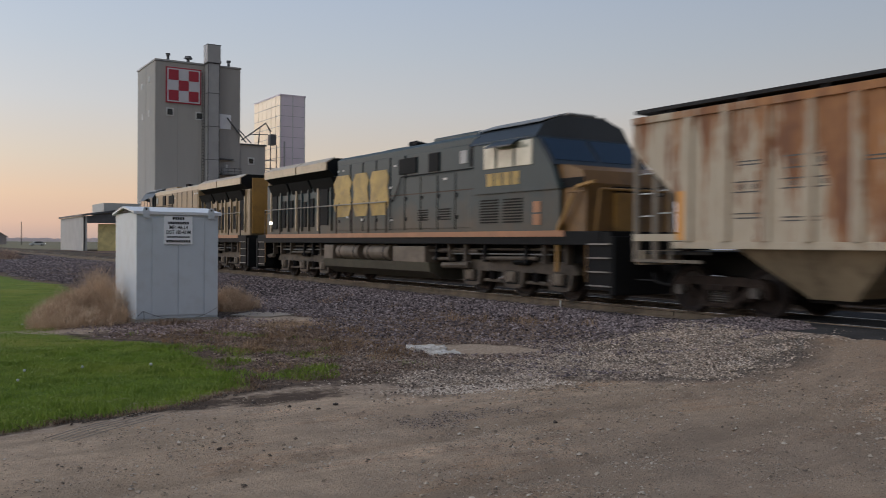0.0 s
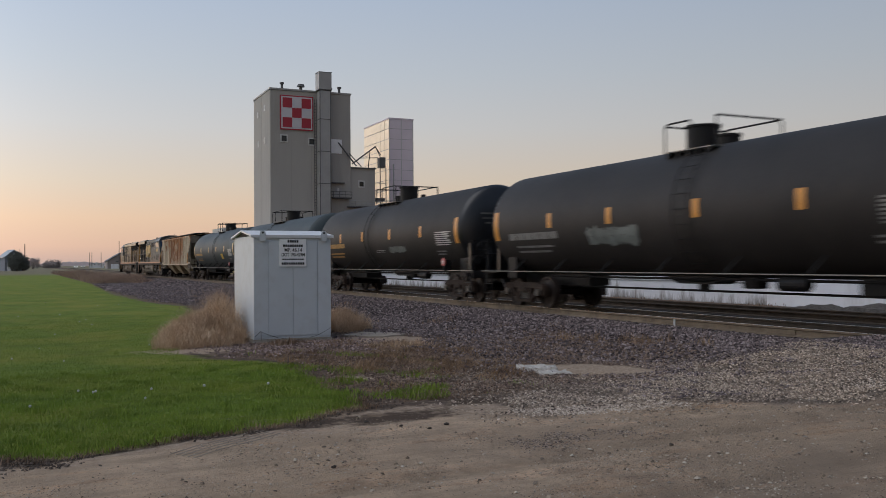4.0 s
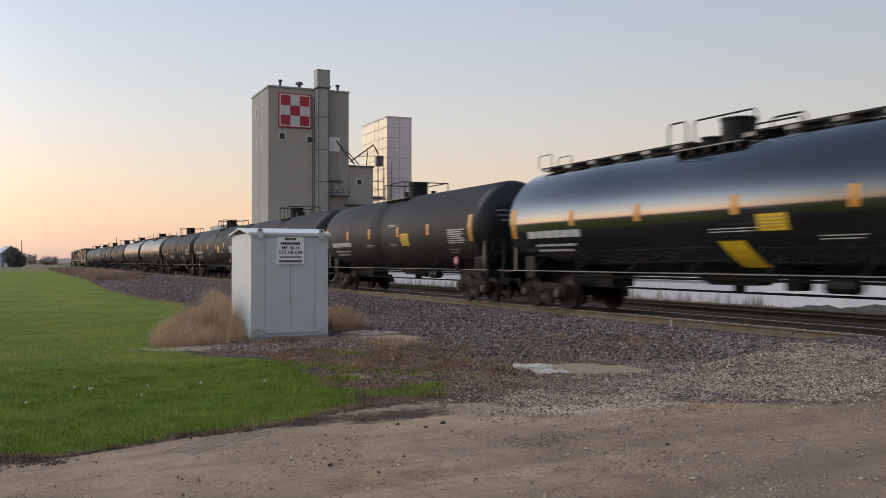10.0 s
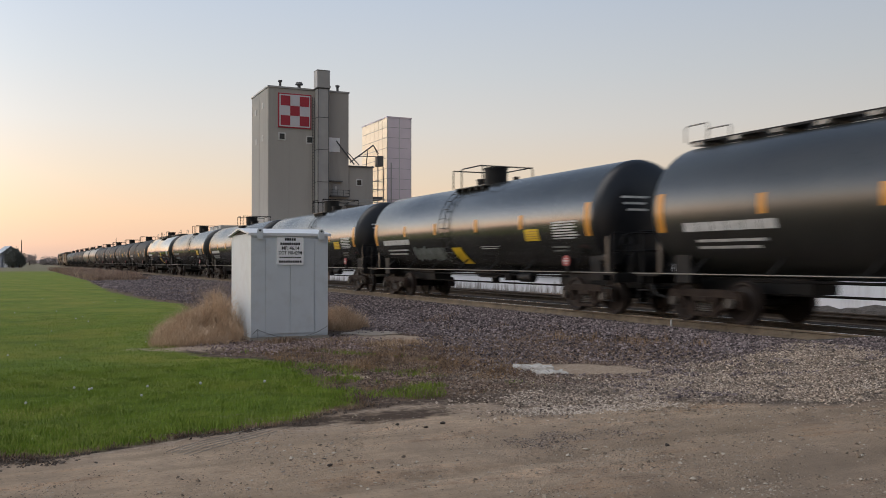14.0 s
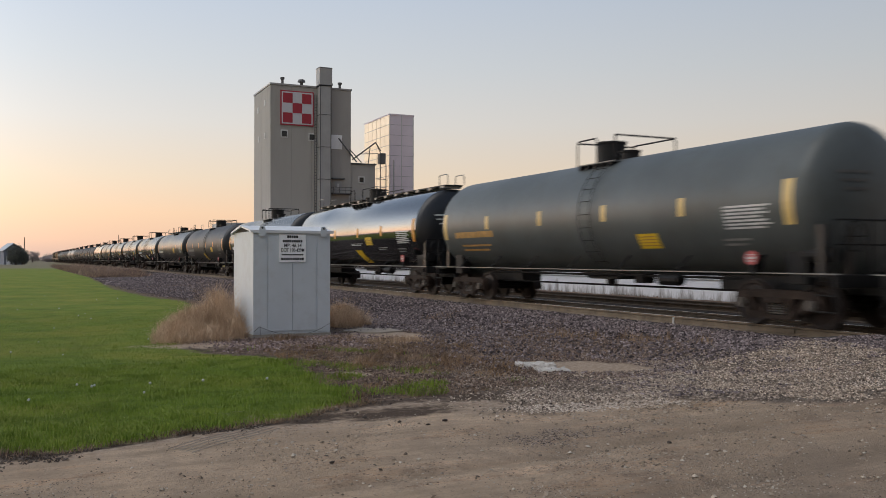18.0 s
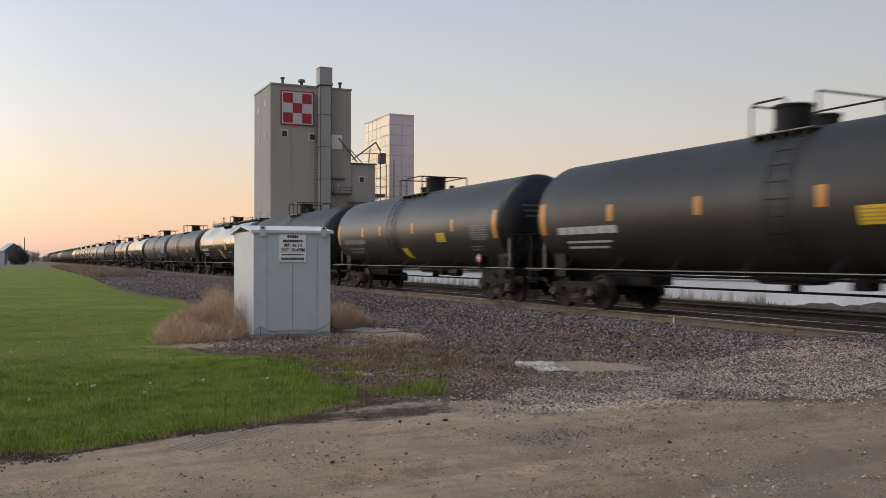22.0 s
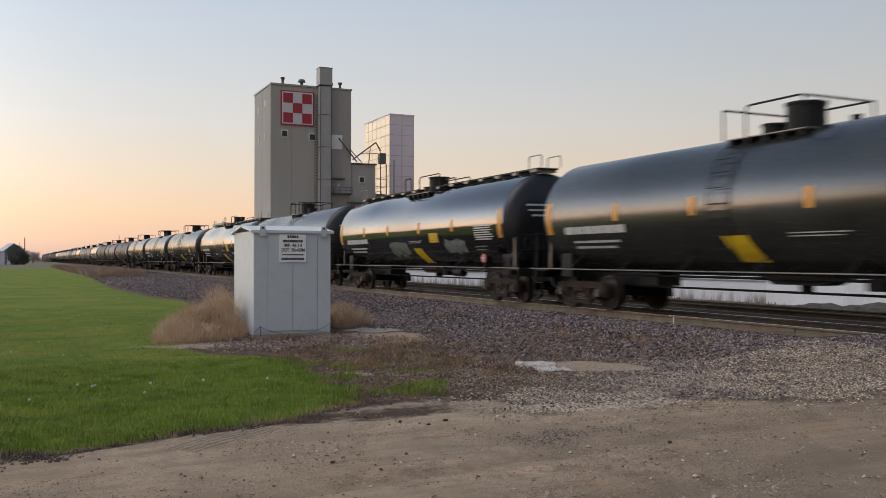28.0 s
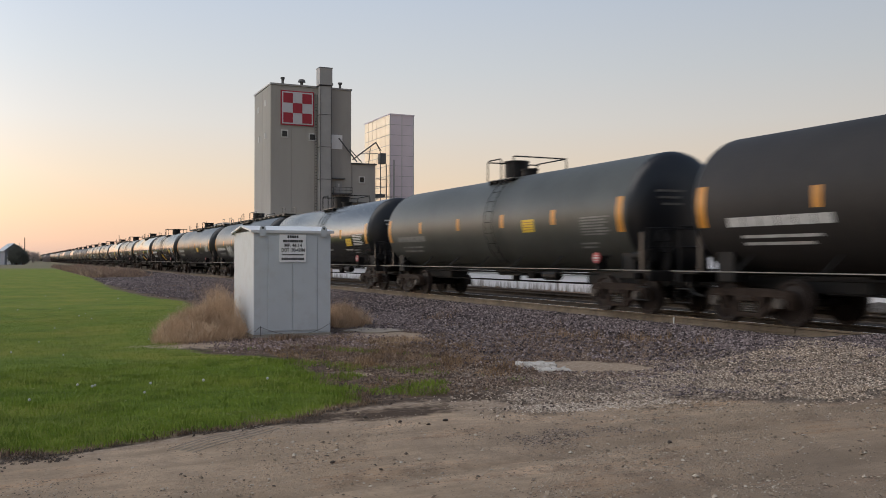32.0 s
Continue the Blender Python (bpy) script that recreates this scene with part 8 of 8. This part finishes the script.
for x, y, h, a in ((-3.2, 290, 8.2, False), (30.3, 377, 11.5, False), (24, 470, 8, False), (25, 470, 8, False), (29.3, 470, 8, False), (36.3, 330, 8, False), (-25, 360, 9, True)):
    pole(x, y, h, a)


def leafy(x, y, h, w, n, seed, mat="tree_leaf", label="dark round-headed tree on the horizon"):
    r = np.random.default_rng(seed)
    t = thing("tree", label, "tree", (x, y, 0), "trees on the horizon")
    tr = B()
    rod(tr, (0, 0, -0.2), (0, 0, h * 0.45), 0.28, 8, 0.16)
    for i in range(7):
        a = i * 2.4
        rod(tr, (0, 0, h * (0.22 + 0.04 * i)), (w * 0.36 * math.cos(a), w * 0.36 * math.sin(a), h * (0.5 + 0.05 * i)), 0.1, 6, 0.03)
    part("trunk", tr, "wood_pole", t)
    k = r.normal(0, 1, (70, 3))
    k /= np.linalg.norm(k, axis=1)[:, None]
    cen = k * (r.uniform(0.35, 1, (70, 1)) ** 0.6) * np.array([w / 2, w / 2, h * 0.46]) + np.array([0, 0, h * 0.50])
    c = cen[r.integers(0, 70, n)] + r.normal(0, w * 0.06, (n, 3))
    u, v = r.normal(0, 1, (n, 3)), r.normal(0, 1, (n, 3))
    s = r.uniform(0.10, 0.24, (n, 1)) * w / 6
    u, v = u / np.linalg.norm(u, axis=1)[:, None] * s, v / np.linalg.norm(v, axis=1)[:, None] * s
    P = np.stack([c - u, c + v, c + u, c - v], 1).reshape(-1, 3)
    F = np.arange(4 * n).reshape(n, 4)
    o = bulk("crown", P, F, mat, "", "")
    o.parent = t
    for key in ("label", "category", "kind"):
        if key in o:
            del o[key]
    return t


leafy(-5.3, 285, 6.2, 5.4, 6000, 1)
leafy(-3.7, 288, 4.6, 4.2, 3500, 2)
for i, (x, y, h, w) in enumerate(((7.0, 480, 4.2, 9), (-1.6, 480, 5.6, 7), (-12, 430, 5, 8), (-22, 410, 6, 9), (-40, 450, 9, 11), (-60, 440, 8, 12))):
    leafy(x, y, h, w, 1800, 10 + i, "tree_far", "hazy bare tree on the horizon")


def tree_line():
    """Far woods and farm roofs along the horizon: many small clumps."""
    n = 9000
    ang = rng.uniform(-1.2, 1.3, n)
    d = rng.uniform(1500, 1900, n)
    hh = 3 + 3 * np.abs(np.sin(ang * 23) + 0.5 * np.sin(ang * 61)) * rng.uniform(0.4, 1, n)
    c = np.stack([d * np.sin(ang), d * np.cos(ang), hh * rng.uniform(0, 1, n)], -1)
    s = rng.uniform(2, 5, (n, 1))
    u = np.stack([np.cos(ang), -np.sin(ang), 0 * ang], -1) * s * 1.6
    v = np.stack([0 * ang, 0 * ang, 0 * ang + 1], -1) * s * 0.6
    P = np.stack([c - u, c + v, c + u, c - v], 1).reshape(-1, 3)
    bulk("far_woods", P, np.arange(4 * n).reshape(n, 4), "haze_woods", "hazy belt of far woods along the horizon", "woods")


tree_line()


def parked(x, y, body, label, turn=90):
    c = thing("car", label, "car", (x, y, 0.1), "cars on the far road", turn=turn)
    part("body", prism(B(), [(-2.2, 0.35), (2.2, 0.35), (2.25, 0.75), (1.3, 0.92), (0.7, 1.42), (-1.2, 1.42), (-1.9, 0.95), (-2.25, 0.85)], "x", -0.88, 0.88), body, c)
    part("window_band", prism(B(), [(1.2, 0.95), (0.66, 1.36), (-1.15, 1.36), (-1.75, 0.98)], "x", -0.885, 0.885), "window_dark", c)
    for a in (-1.35, 1.35):
        for s in (-1, 1):
            wv = part("wheel", rod(B(), (s * 0.68, a, 0.33), (s * 0.9, a, 0.33), 0.33, 16), "rubber", c)
            part("rim", rod(B(), (s * 0.895, a, 0.33), (s * 0.91, a, 0.33), 0.2, 12), "mill_duct", wv)
    for s in (-0.6, 0.6):
        part("headlight", rod(B(), (s, -2.22, 0.68), (s, -2.3, 0.68), 0.11, 10), "lamp", c, "lit headlight")
    return c


parked(17.9, 480, "white_frame", "white car on the far road with its headlights on", 0)
parked(22.2, 500, "mill_duct", "grey car on the far road with its headlights on", 0)
parked(37.5, 300, "white_frame", "white vehicle parked near the barn")

# ---- matted brown weeds between the lawn's end and the broken slab ----
w8 = strew(22000, 3.9, 8.4, 11.2, 19.0, lambda x, y: smooth01(1.6 * fbm(x, y, 0.9) + 0.9 * fbm(x, y, 2.7) + 0.15) * (silt_in(x, y) < 0.1) * (grass_in(x, y) < 0.05) * smooth01((8.6 - x) / 1.5))
blades("dead_weeds", w8, rng.uniform(0.02, 0.09, len(w8)), rng.uniform(0.005, 0.010, len(w8)), "blade_orange", "tangled dead stalks standing on the verge", 1.3, "weeds")
w7 = strew(13000, 4.6, 8.6, 12.2, 18.2, lambda x, y: smooth01(1.25 - np.hypot((x - 6.4) / 2.0, (y - 15.0) / 2.9) + 0.9 * fbm(x, y, 1.3)) * (silt_in(x, y) < 0.1) * (grass_in(x, y) < 0.1))
blades("dead_weeds", w7, rng.uniform(0.02, 0.10, len(w7)), rng.uniform(0.006, 0.014, len(w7)), "blade_red", "matted reddish-brown dead weeds beside the ballast", 1.7, "weeds")


# ---- what moves ----
def motions():
    for ob, start in TRAIN:
        turned_round = bool(ob.get("reversed"))
        # the two trucks that steer it, measured from its origin along the line
        front, back = (18.0, 4.0) if ob.name.startswith("locomotive") and not turned_round else (-4.0, -18.0) if turned_round else (-1.0, -14.6)
        rows = []
        for t in range(0, 33):
            y = start + 20.7531 * t + 0.005249 * t * t - 0.00002245 * t ** 3
            xf, xb = TX - float(bend(y + front)), TX - float(bend(y + back))
            lean = (xf - xb) / (front - back)
            rows.append((t, pose(xf - lean * front, y, RAIL, 0, 0, math.degrees(math.atan(-lean)) + (180 if turned_round else 0))))
        walk(ob, rows)


motions()
